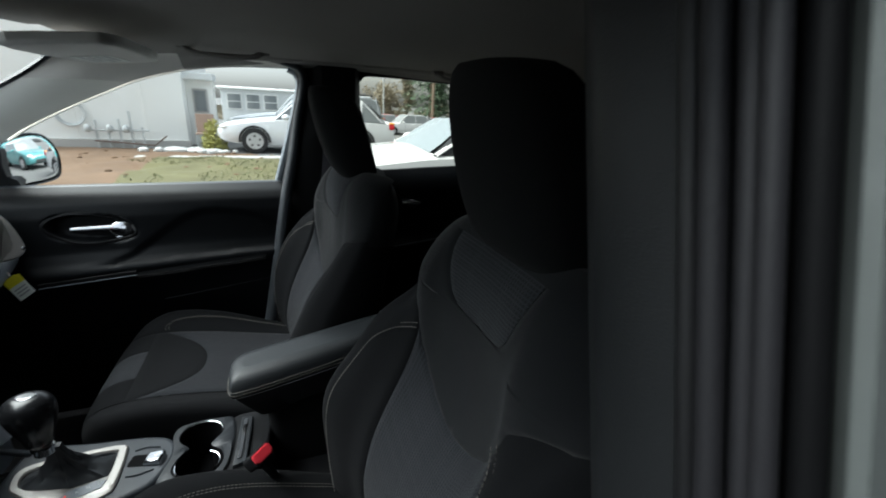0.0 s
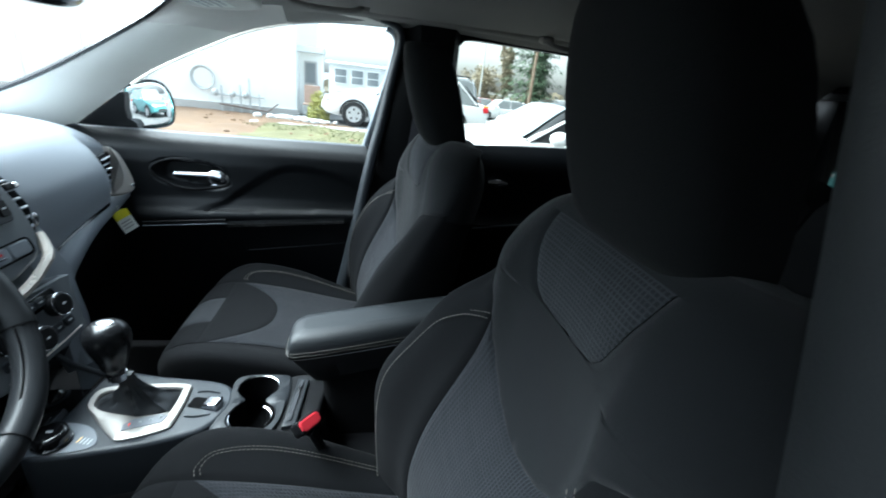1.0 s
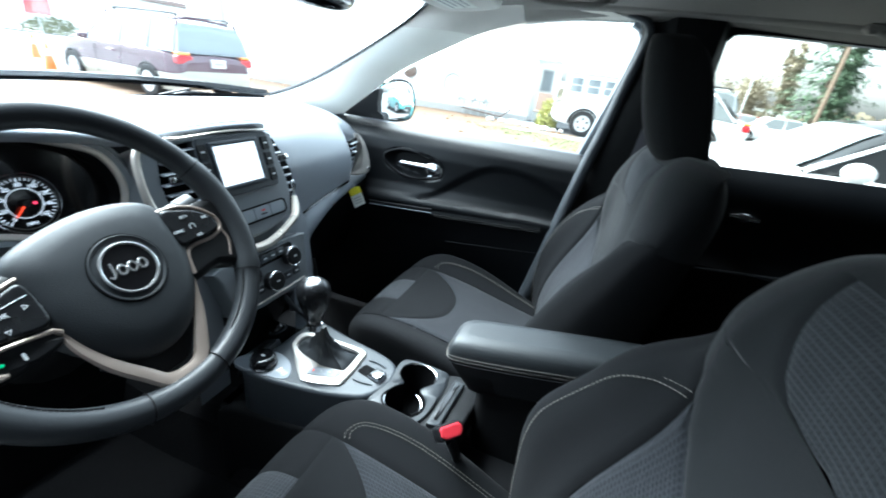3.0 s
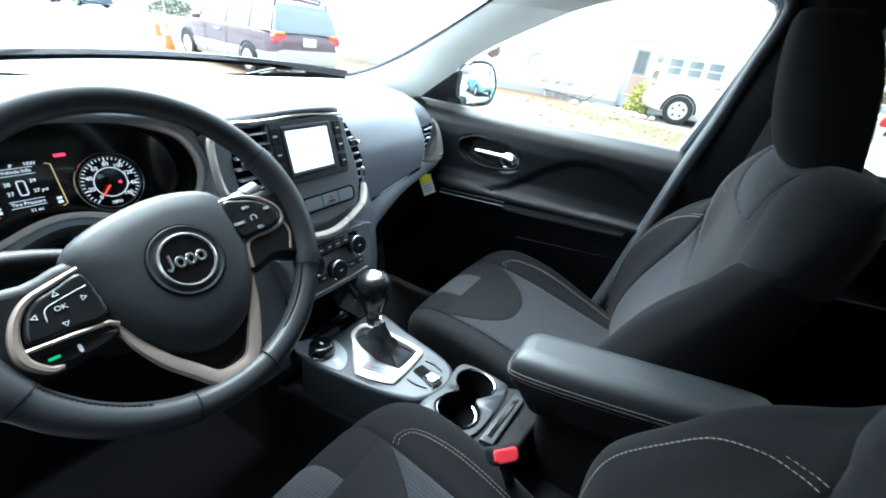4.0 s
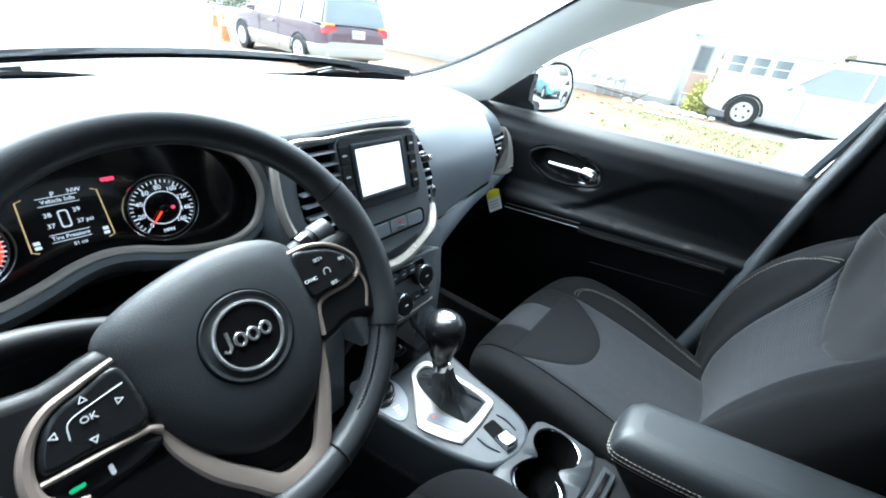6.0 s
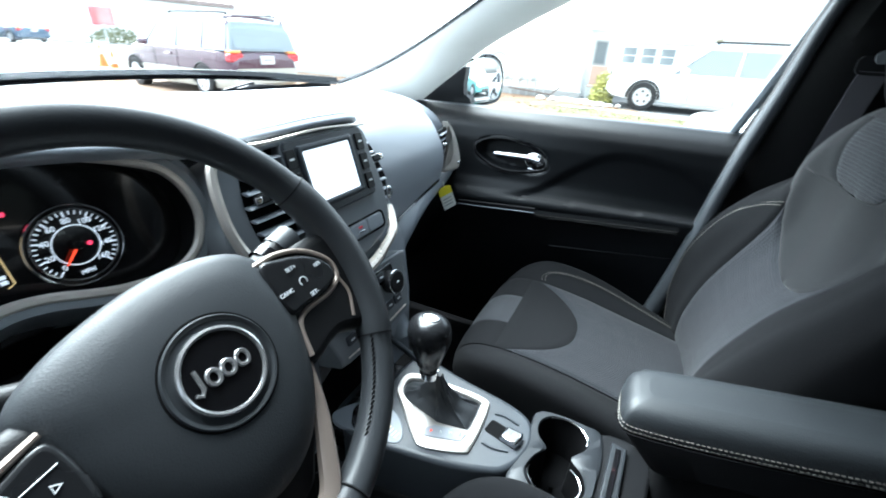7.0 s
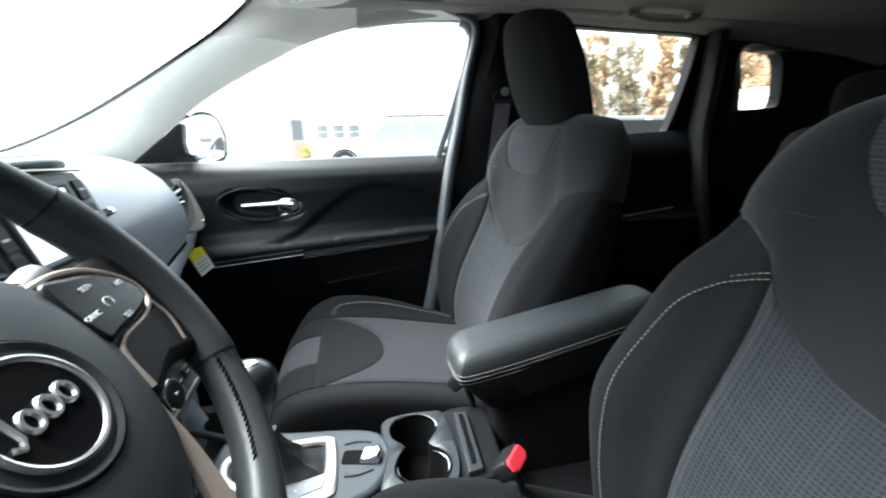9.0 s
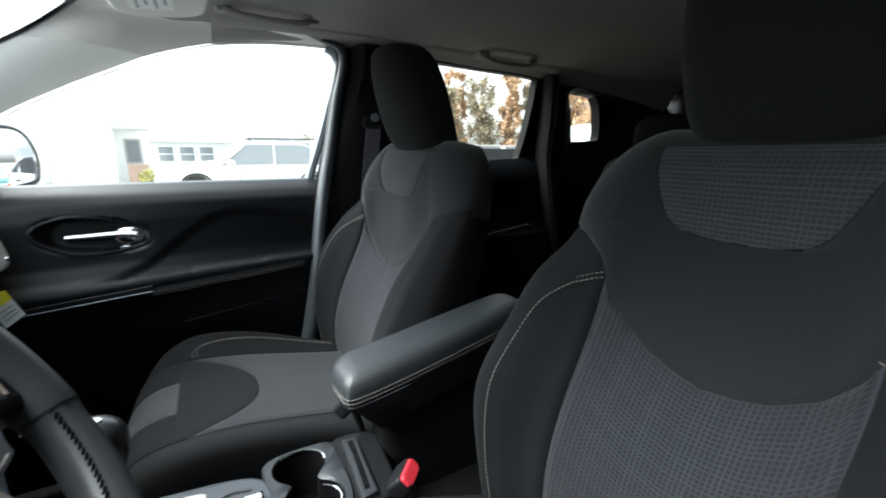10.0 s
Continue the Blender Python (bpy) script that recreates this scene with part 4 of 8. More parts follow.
def car_seat(label, both):
    """A front seat about its own middle; both: the driver's, sewn on either side."""
    crest_used[1] = CREST_DRIVER if both else CREST_DOOR
    crest_used[-1] = CREST_DRIVER if both else CREST_TUNNEL
    cen = 0.007
    CUSH_SHIFT[:] = (-0.015, 0.010, -0.027) if both else (0.0, -0.035, 0.0)
    seat = thing("car_seat", (0, 0, 0.34), label, "car seat", "front seats")
    back = part("backrest", seam_panel(grid_of(back_pt, np.linspace(-0.06, 0.668, 40), np.linspace(2.6, 3.0, 3)), 0.0), FABRIC, seat)
    # backrest shell behind
    sh = [[back_pt(s, 3) * (0.5 + 0.5 * k) + back_pt(s, -3) * (0.5 - 0.5 * k) + np.array([0.02 * (1 - k * k), 0, 0]) for k in np.linspace(-1, 1, 15)] for s in np.linspace(-0.06, 0.668, 30)]
    part("back_shell", seam_panel(np.array(sh), 0.0, out=(1, 0, 0)), FABRIC, seat, "dark cloth back of the backrest")
    # lower insert, split by the yoke's rounded point
    cols = [[(s, v) for s in np.linspace(-0.06, yoke_s(v) + 0.005, 50)] for v in np.linspace(-1, 1, 49)]
    part("back_insert", seam_panel(np.transpose(pts_sv(cols), (1, 0, 2)), out=FWD), INSERT, seat, "checked cloth insert")
    # yoke with a cut-out for the neck patch
    for sg in (-1, 1):
        rows = [[(s, sg * (patch_v(s) + (yoke_v(s) - patch_v(s)) * k)) for k in np.linspace(0, 1, 26)] for s in np.linspace(0.520, 0.64, 30)]
        part("yoke", seam_panel(pts_sv(rows), 0.0045, out=FWD, edges=(0, 0, 1, 0)), YOKE, seat, "smooth dark cloth yoke")
    rows = [[(s, yoke_v(s) * k) for k in np.linspace(-1, 1, 49)] for s in [0.3352] + list(np.linspace(0.339, 0.520, 38))]
    part("yoke", seam_panel(pts_sv(rows), 0.0045, out=FWD, edges=(1, 0, 1, 1)), YOKE, seat, "smooth dark cloth yoke")
    rows = [[(s, 2.0 * k) for k in np.linspace(-1, 1, 41)] for s in np.linspace(0.638, 0.6675, 8)]
    part("yoke", seam_panel(pts_sv(rows), 0.0, out=FWD), YOKE, seat, "smooth dark cloth top")
    rim_v = np.linspace(-3, 3, 61)
    front_row = np.array([back_pt(0.6675, v) for v in rim_v])
    ends = np.array([back_pt(0.668, 3), back_pt(0.668, -3)])
    ky = np.clip(front_row[:, 1] / ends[0, 1], -1, 1)[:, None]
    rear_row = ends[0] * (0.5 + 0.5 * ky) + ends[1] * (0.5 - 0.5 * ky) + np.array([0.02, 0, 0]) * (1 - ky * ky)
    part("top_edge", patch(np.array([front_row * (1 - q) + rear_row * q + UP * 0.016 * q * (1 - q) for q in np.linspace(0, 1, 6)])), YOKE, seat, "rounded dark cloth top edge")
    rows = [[(s, patch_v(s) * k) for k in np.linspace(-1, 1, 25)] for s in [0.5202] + list(np.linspace(0.522, 0.64, 26))]
    part("neck_patch", seam_panel(pts_sv(rows), 0.003, out=FWD), RIBBED, seat, "ribbed cloth patch")
    for sg in (-1, 1):
        def top_s(v):
            return yoke_s(v) if v < 2 else 0.52
        cols = [[(s, sg * v) for s in np.linspace(-0.06, top_s(v), 44)] for v in np.r_[np.linspace(1, 2, 22), np.linspace(2.08, 3, 10)]]
        part("back_bolster", seam_panel(np.transpose(pts_sv(cols), (1, 0, 2)), 0.005, out=FWD + np.array([0, sg * 0.7, 0])), FABRIC, seat, "dark cloth side bolster")
        rows = [[(s, sg * v) for v in np.linspace(2.0, 3.0, 10)] for s in np.linspace(0.508, 0.6675, 14)]
        part("shoulder", seam_panel(pts_sv(rows), 0.0, out=np.array([0, sg, 0.3])), YOKE, seat, "dark cloth shoulder side")
        line = spline([(0.442, 1.0), (0.434, 1.13), (0.416, 1.30), (0.368, 1.46), (0.28, 1.50), (0.19, 1.50), (0.10, 1.52), (0.0, 1.50)], 8)
        if sg > 0 or both:
            double_stitch(lambda t: back_pt(line[t][0], sg * line[t][1]), range(len(line)), sg, seat, FWD * 0.8 + np.array([0, sg * 0.3, 0.2]))
    # cushion
    U_C = lambda v: 0.565 - 0.12 * (abs(v) / 0.86) ** 2.4          # rear edge of the middle panel
    cf = np.linspace

    def side_v(c, sg):
        return sg * (0.42 if sg > 0 else 0.36) - sg * 0.10 * max(0.0, (0.30 - c) / 0.3)

    rows = [[(c, side_v(c, -1) + (side_v(c, 1) - side_v(c, -1)) * k) for k in cf(0, 1, 25)] for c in cf(0.13, 0.36, 26)]
    part("cushion_patch", seam_panel(np.array([[cush_pt(*q) for q in r] for r in rows]), 0.003, out=(-0.4, 0, 1)), RIBBED, seat, "ribbed cloth patch")
    for sg in (-1, 1):
        rows = [[(c, side_v(c, sg) + (sg - side_v(c, sg)) * k) for k in cf(0, 1, 18)] for c in cf(0.13, 0.36, 26)]
        part("cushion_panel", seam_panel(np.array([[cush_pt(*q) for q in r] for r in rows]), 0.003, out=(-0.4, 0, 1)), FABRIC, seat, "smooth dark cloth panel")
        cols = [[(c, sg * v) for c in cf(0.0, 1, 60)] for v in np.r_[cf(1, 2, 22), cf(2.08, 3, 10)]]
        part("cushion_bolster", seam_panel(np.transpose(np.array([[cush_pt(*q) for q in r] for r in cols]), (1, 0, 2)), out=(-0.1, sg * 0.5, 1)), FABRIC, seat, "dark cloth side bolster")
        line = spline([(0.400, 1.02), (0.396, 1.12), (0.425, 1.27), (0.51, 1.35), (0.62, 1.37), (0.78, 1.35), (0.95, 1.30)], 8)
        if sg > 0:
            double_stitch(lambda t: cush_pt(line[t][0], sg * line[t][1]), range(len(line)), sg, seat, np.array([0, sg * 0.2, 1.0]))
    rows = [[(0.36 + (U_C(v) - 0.36) * k, v) for v in cf(-0.999, 0.999, 49)] for k in cf(0, 1, 24)]
    part("cushion_panel", seam_panel(np.array([[cush_pt(*q) for q in r] for r in rows]), 0.003, out=(0, 0, 1)), FABRIC, seat, "smooth dark cloth panel with a rounded rear edge")
    rows = [[(U_C(v) + (1 - U_C(v)) * k, v) for v in cf(-0.999, 0.999, 49)] for k in cf(0, 1, 30)]
    part("cushion_insert", seam_panel(np.array([[cush_pt(*q) for q in r] for r in rows]), 0.003, out=(0, 0, 1)), INSERT, seat, "checked cloth insert")
    rows = [[(c, v) for v in cf(-1, 1, 30)] for c in cf(0, 0.13, 8)]
    part("cushion_front", seam_panel(np.array([[cush_pt(*q) for q in r] for r in rows]), 0.002, out=(-1, 0, 0)), FABRIC, seat, "dark cloth front edge")
    part("seat_base", join(box((-0.42, -0.235, 0.42), (0.06, 0.235, 0.53), 0.03), box((-0.38, -0.24, 0.34), (0.05, -0.20, 0.44), 0.01), box((-0.38, 0.20, 0.34), (0.05, 0.24, 0.44), 0.01)), HARD, seat, "black plastic seat base on rails")
    part("side_valance", tube(spline([(-0.40, -0.255, 0.50), (-0.2, -0.268, 0.505), (0.0, -0.268, 0.52), (0.06, -0.262, 0.57)], 4), 0.03, 8, flat=0.5, up=(0, 1, 0)), HARD, seat, "black plastic side cover")
    # headrest
    rings = []
    for k in range(15):
        t = k / 14
        a = math.pi * (t - 0.5)
        z = (1.338 if both else 1.330) + (0.126 if both else 0.120) * math.sin(a)
        w = (0.118 if both else 0.113) * abs(math.cos(a)) ** (0.17 if t < 0.5 else 0.34) * (1 - 0.12 * (t - 0.5)) + 0.003
        dpt = 0.062 * abs(math.cos(a)) ** (0.24 if t < 0.5 else 0.44) + 0.002
        cx = 0.178 - 0.105 * (t - 0.2)
        ang = np.arange(28) * 2 * np.pi / 28
        f = lambda q, e: np.sign(q) * np.abs(q) ** e
        ring = np.stack([cx + dpt * f(np.cos(ang), 0.50) + 0.016 * (np.abs(np.sin(ang)) ** 2) * (np.cos(ang) < 0.3), cen - 0.022 + w * f(np.sin(ang), 0.56), np.full(28, z)], 1)
        rings.append(ring)
    hr = part("headrest", loft(rings), HEADC, seat, "dark cloth headrest")
    part("headrest_seam", tube(spline([(0.130, cen - 0.122, 1.285), (0.1175, cen - 0.072, 1.266), (0.116, cen - 0.022, 1.260), (0.1175, cen + 0.028, 1.266), (0.130, cen + 0.078, 1.285)], 5), 0.0016, 5), HARD, hr, "sewn seam")
    for sg in (-1, 1):
        part("headrest_post", tube([(0.165, cen - 0.022 + sg * 0.06, 1.19), (0.165, cen - 0.022 + sg * 0.06, 1.25)], 0.006, 8), HARD, seat, "black headrest post")
        part("post_guide", tube([(0.165, cen - 0.022 + sg * 0.06, 1.205), (0.165, cen - 0.022 + sg * 0.06, 1.222)], 0.010, 10), HARD, seat)
    return seat


PSEAT_Y, DSEAT = 0.400, (0.118, -0.338)
seat_d = car_seat("dark grey cloth driver's seat with checked inserts and pale stitching", True)
seat_d.location = (DSEAT[0], DSEAT[1], 0.34)
seat_p = car_seat("dark grey cloth passenger seat with checked inserts and pale stitching", False)
seat_p.location = (0, PSEAT_Y, 0.34)


def buckle(at, label):
    b = thing("belt_buckle", at, label, "belt buckle", "belt buckles")
    x, y, z = at
    u, v = np.array([0.69, 0.72, 0.05]), np.array([-0.55, 0.45, 0.62])
    n = np.cross(u, v) / np.linalg.norm(np.cross(u, v))
    part("buckle_body", slab(rrect(0.050, 0.028, 0.007), np.array(at) - n * 0.030, u, v, 0.030, 0.005), HARD, b)
    part("release_button", slab([(-0.021, -0.005), (-0.014, -0.011), (0.014, -0.011), (0.021, -0.005), (0.021, 0.007), (0.017, 0.011), (-0.017, 0.011), (-0.021, 0.007)], np.array(at) - n * 0.001, u, v, 0.006, 0.003), RED, b, "red release button")
    part("buckle_stalk", tube(spline([(x, y, z - 0.02), (x + 0.016, y + 0.012, z - 0.07), (x + 0.03, y + 0.02, z - 0.14)], 4), 0.013, 8, flat=0.5), HARD, b)
    return b


buckle((-0.095, -0.108, 0.748), "black seat belt buckle with red button beside the console")
buckle((-0.118, 0.090, 0.768), "black seat belt buckle with red button beside the passenger seat")
pb = thing("belt_anchor", (0.0, 0.62, 0.7), "seat belt webbing and chrome tongue by the passenger seat", "seat belt")
part("webbing", tube(spline([(-0.02, 0.60, 0.66), (0.02, 0.63, 0.70), (0.06, 0.66, 0.80)], 4), 0.022, 8, flat=0.1), BELT, pb)
part("tongue", slab(rrect(0.05, 0.012, 0.004), (-0.02, 0.60, 0.672), (1, 0.3, 0.3), (0, 0.2, 1), 0.003, 0.001), CHROME, pb)

# rear bench, mostly in the dark
bench = thing("rear_bench", (0.95, 0, 0.34), "black cloth rear bench seat", "rear bench")
part("cushion", box((0.62, -0.66, 0.42), (1.10, 0.66, 0.62), 0.06), FABRIC, bench)
for y0, y1 in ((-0.66, -0.20), (-0.19, 0.19), (0.20, 0.66)):
    g = surface(lambda u, v: (0.98 + 0.24 * u - 0.05 * math.sin(math.pi * min(max(v, 0.02), 0.98)) ** 0.4, y0 + (y1 - y0) * v, 0.56 + 0.64 * u - 0.05 * (2 * v - 1) ** 6 * u), np.linspace(0, 1, 12), np.linspace(0, 1, 14))
    part("backrest", thick(g, (0.12, 0, 0.02)), FABRIC, bench)
for y in (-0.42, 0.0, 0.42):
    part("headrest", ball((1.24, y, 1.275), (0.05, 0.12, 0.085 if y else 0.06), 20, 12, 0.6), FABRIC, bench)


# ---- dashboard ----
dash = thing("dashboard", (-0.8, 0, 0.8), "black and grey soft dashboard with silver trim and lit instruments", "dashboard")
DU, DV = np.array([0.0, 1, 0]), np.array([-0.296, 0, 0.955])
DW = np.cross(DU, DV)
DO = np.array([-0.667, 0.0, 1.138])


def on_stack(a, b, h=0.0):
    return DO + DU * a + DV * b + DW * h


def top_edge_x(y):
    return interp(y, [-0.72, -0.6, -0.50, -0.38, -0.25, -0.17, -0.10, 0.0, 0.10, 0.15], [-0.80, -0.745, -0.72, -0.712, -0.72, -0.722, -0.688, -0.676, -0.684, -0.735])


def top_edge_z(y):
    return interp(y, [-0.72, -0.6, -0.50, -0.38, -0.25, -0.17, -0.10, 0.0, 0.10, 0.15], [1.09, 1.15, 1.192, 1.205, 1.19, 1.174, 1.184, 1.190, 1.184, 1.16])


def pad_profile(y):
    """Windscreen to the lower edge of the passenger pad, at y."""
    e = interp(y, [0.12, 0.2, 0.35, 0.5, 0.6, 0.66, 0.70], [0.0, 0.012, 0.014, 0.006, -0.008, -0.024, -0.09])
    n = 1 - step(0.135, 0.21, y)
    r = -0.065 * step(0.47, 0.525, y)
    d = interp(y, [0.12, 0.2, 0.35, 0.5, 0.6, 0.66, 0.70], [0, 0.0, -0.004, -0.018, -0.042, -0.064, -0.085])
    zb = interp(y, [0.12, 0.2, 0.3, 0.45, 0.6, 0.70], [0.88, 0.915, 0.945, 0.968, 0.978, 0.978])
    z0 = interp(y, [0.12, 0.4, 0.6, 0.70], [1.163, 1.150, 1.128, 1.10])
    return [(-1.24 + 0.06 * (y / 0.66) ** 2, z0), (-1.05, 1.178 + d * 0.4 - 0.010 * n), (-0.90, 1.185 + d * 0.7 - 0.019 * n), (-0.80 + e, 1.172 + d - 0.010 * n), (-0.735 + e + 0.4 * r, 1.135 + d), (-0.700 + e + r, 1.08 + d * 0.8), (-0.690 + e + r, 1.03 + d * 0.4), (-0.695 + e + r, zb + 0.02), (-0.703 + e + r, zb), (-0.76 + e + r, zb - 0.012)]


ys = np.linspace(-0.74, 0.145, 60)
rows = []
for y in ys:
    ex, ez = top_edge_x(y), top_edge_z(y)
    zw = 1.163 - 0.04 * (abs(y) / 0.7) ** 2
    rows.append(spline([(-1.26 + 0.05 * (abs(y) / 0.7) ** 2, y, zw), (-1.08, y, zw + (ez - zw) * 0.5 + 0.008), (-0.90, y, zw + (ez - zw) * 0.85 + 0.006), (ex - 0.03, y, ez + 0.002), (ex, y, ez - 0.004), (ex + 0.004, y, ez - 0.014), (ex - 0.02, y, ez - 0.026)], 5))
# Both pads carry the windscreen's light in their base colour.
part("top_pad", patch(np.array(rows)), DASH_TOP, dash, "grained upper pad, greyed for windscreen light")
part("passenger_pad", patch(np.array([[(x, y, z) for x, z in spline(pad_profile(y), 6)] for y in np.linspace(0.128, 0.70, 46)])), DASH_TOP, dash, "grained passenger pad, greyed for windscreen light")
# A black bead draws the shadow along the pad's lower edge.
part("shadow_gap", tube([(pad_profile(y)[8][0] + 0.002, y, pad_profile(y)[8][1] - 0.004) for y in np.linspace(0.20, 0.63, 24)], 0.004, 6), GLOSS, dash, "black strip painted as the shade under the pad")
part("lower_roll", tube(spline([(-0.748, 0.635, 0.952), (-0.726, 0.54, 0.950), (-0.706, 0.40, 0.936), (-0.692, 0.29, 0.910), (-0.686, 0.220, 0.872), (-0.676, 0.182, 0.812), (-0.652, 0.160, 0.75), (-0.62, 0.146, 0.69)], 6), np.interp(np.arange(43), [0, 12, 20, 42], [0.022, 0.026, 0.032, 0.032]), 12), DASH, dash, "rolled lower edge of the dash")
# top speaker, sensor and grille lines
part("sensor", slab(rrect(0.028, 0.05, 0.006), (-0.775, -0.012, 1.182), (1, 0, -0.1), (0, 1, 0), 0.005, 0.002), HARD, dash, "dark light sensor")
part("sensor_rim", ring_slab(rrect(0.046, 0.075, 0.014), rrect(0.032, 0.056, 0.008), (-0.775, -0.012, 1.1845), (1, 0, -0.1), (0, 1, 0), 0.004, 0.0015), DASH_TOP, dash)
gr = spline([(-0.97, -0.12), (-0.91, 0.02), (-0.915, 0.10), (-0.99, 0.12), (-1.06, 0.05), (-1.06, -0.08)], 5, True)
part("speaker_grille", tube([(x, y, 1.1865 - 0.05 * max(0, -0.93 - x)) for x, y in gr], 0.0012, 5, True), DASH, dash, "speaker grille outline")
# lower dash, glovebox and knee panels in the dark
part("glovebox", surface(lambda u, v: (-0.72 - 0.10 * u ** 1.5 - 0.02 * math.sin(math.pi * v), 0.17 + 0.50 * v, 0.955 - 0.31 * u + 0.025 * v * (1 - u)), np.linspace(0, 1, 14), np.linspace(0, 1, 16)), HARD, dash, "black glovebox lid")
part("glovebox_latch", slab(rrect(0.09, 0.02, 0.008), (-0.715, 0.30, 0.905), (0, 1, 0), (-0.25, 0, 1), 0.008, 0.003), GLOSS, dash)
part("knee_panel", surface(lambda u, v: (-0.72 - 0.12 * u ** 1.4, -0.70 + 0.56 * v, 0.985 - 0.36 * u), np.linspace(0, 1, 12), np.linspace(0, 1, 14)), HARD, dash, "black knee panel")
part("core", box((-0.98, -0.70, 0.72), (-0.80, 0.66, 1.0), 0.02), HARD, dash, "dark inner structure")
# silver end piece with the outer vent
EO, EU, EV = np.array([-0.694, 0.598, 1.03]), np.array([0.119, 0.993, 0.0]), np.array([-0.215, 0.0, 0.977])
EW = np.cross(EU, EV)


def on_end(a, b, h=0.0):
    return EO + EU * a + EV * b + EW * h


ve = spline([(-0.052, 0.080), (-0.018, 0.048), (-0.005, -0.015), (-0.016, -0.050), (-0.060, -0.056), (-0.112, -0.044), (-0.085, -0.030), (-0.054, -0.020), (-0.040, 0.030)], 4, True)
part("vent_trim", slab(ve, on_end(0, 0, -0.012), EU, EV, 0.016, 0.006, 3), SILVER, dash, "satin silver vent trim")
# A black slab stands for the shaded inside of the vent.
part("vent_well", slab([(-0.090, 0.058), (-0.048, 0.066), (-0.040, 0.030), (-0.050, -0.018), (-0.108, -0.034), (-0.106, 0.017)], on_end(0, 0, -0.014), EU, EV, 0.010, 0.002), GLOSS, dash, "vent mouth painted black for its shade")
for k in range(6):
    b = -0.018 + 0.014 * k
    part("vent_slat", tube([on_end(-0.104 + 0.003 * k, b - 0.006, 0.0), on_end(-0.052 + 0.001 * k, b + 0.002, 0.0)], 0.0040, 6, flat=0.5), DASH, dash, "dark grey vent slat")
part("vent_knob", ball(on_end(-0.078, 0.022, 0.004), (0.006, 0.010, 0.005)), CHROME, dash)
part("vent_dot", ball(on_end(-0.022, -0.038, 0.005), (0.004, 0.006, 0.005)), CHROME, dash)

# centre stack
so = spline([(-0.078, 0.026), (0.0, 0.031), (0.102, 0.025), (0.116, -0.03), (0.126, -0.085), (0.122, -0.135), (0.092, -0.170), (0.0, -0.188), (-0.078, -0.172), (-0.090, -0.135), (-0.082, -0.085), (-0.080, -0.03)], 5, True)
part("stack_face", slab(so, on_stack(0, 0, -0.03), DU, DV, 0.03, 0.005, 3), STACKF, dash, "dark grey centre face")
back_o = spline([(-0.14, 0.022), (0.0, 0.028), (0.13, 0.022), (0.168, -0.04), (0.190, -0.09), (0.178, -0.15), (0.14, -0.20), (0.0, -0.225), (-0.14, -0.20), (-0.178, -0.15), (-0.190, -0.09), (-0.172, -0.04)], 5, True)
part("stack_surround", slab(back_o, on_stack(0, 0, -0.12), DU, DV, 0.085, 0.01), STACKF, dash, "dark grey stack surround")
part("vent_hood", slab([(-0.150, 0.020), (-0.076, 0.022), (-0.076, 0.031), (-0.142, 0.029)], on_stack(0, 0, -0.03), DU, DV, 0.028, 0.003), STACKF, dash, "dark hood over the vent")
part("stack_trim", tube(spline([on_stack(0.108, 0.026, 0.005), on_stack(0, 0.033, 0.007), on_stack(-0.10, 0.030, 0.003), on_stack(-0.150, 0.030, -0.006), on_stack(-0.180, 0.016, -0.014), on_stack(-0.190, -0.040, -0.014), on_stack(-0.184, -0.09, -0.014), on_stack(-0.160, -0.145, -0.012)], 7), np.interp(np.arange(50), [0, 14, 26, 49], [0.0022, 0.0024, 0.006, 0.008]), 8), SILVER, dash, "satin silver trim")
part("stack_trim", tube(spline([on_stack(0.165, -0.140, -0.032), on_stack(0.150, -0.160, -0.020), on_stack(0.112, -0.184, -0.004), on_stack(0.0, -0.211, 0.006), on_stack(-0.112, -0.184, -0.004), on_stack(-0.160, -0.152, -0.014)], 7), 0.0095, 8), SILVER, dash, "satin silver lower trim")
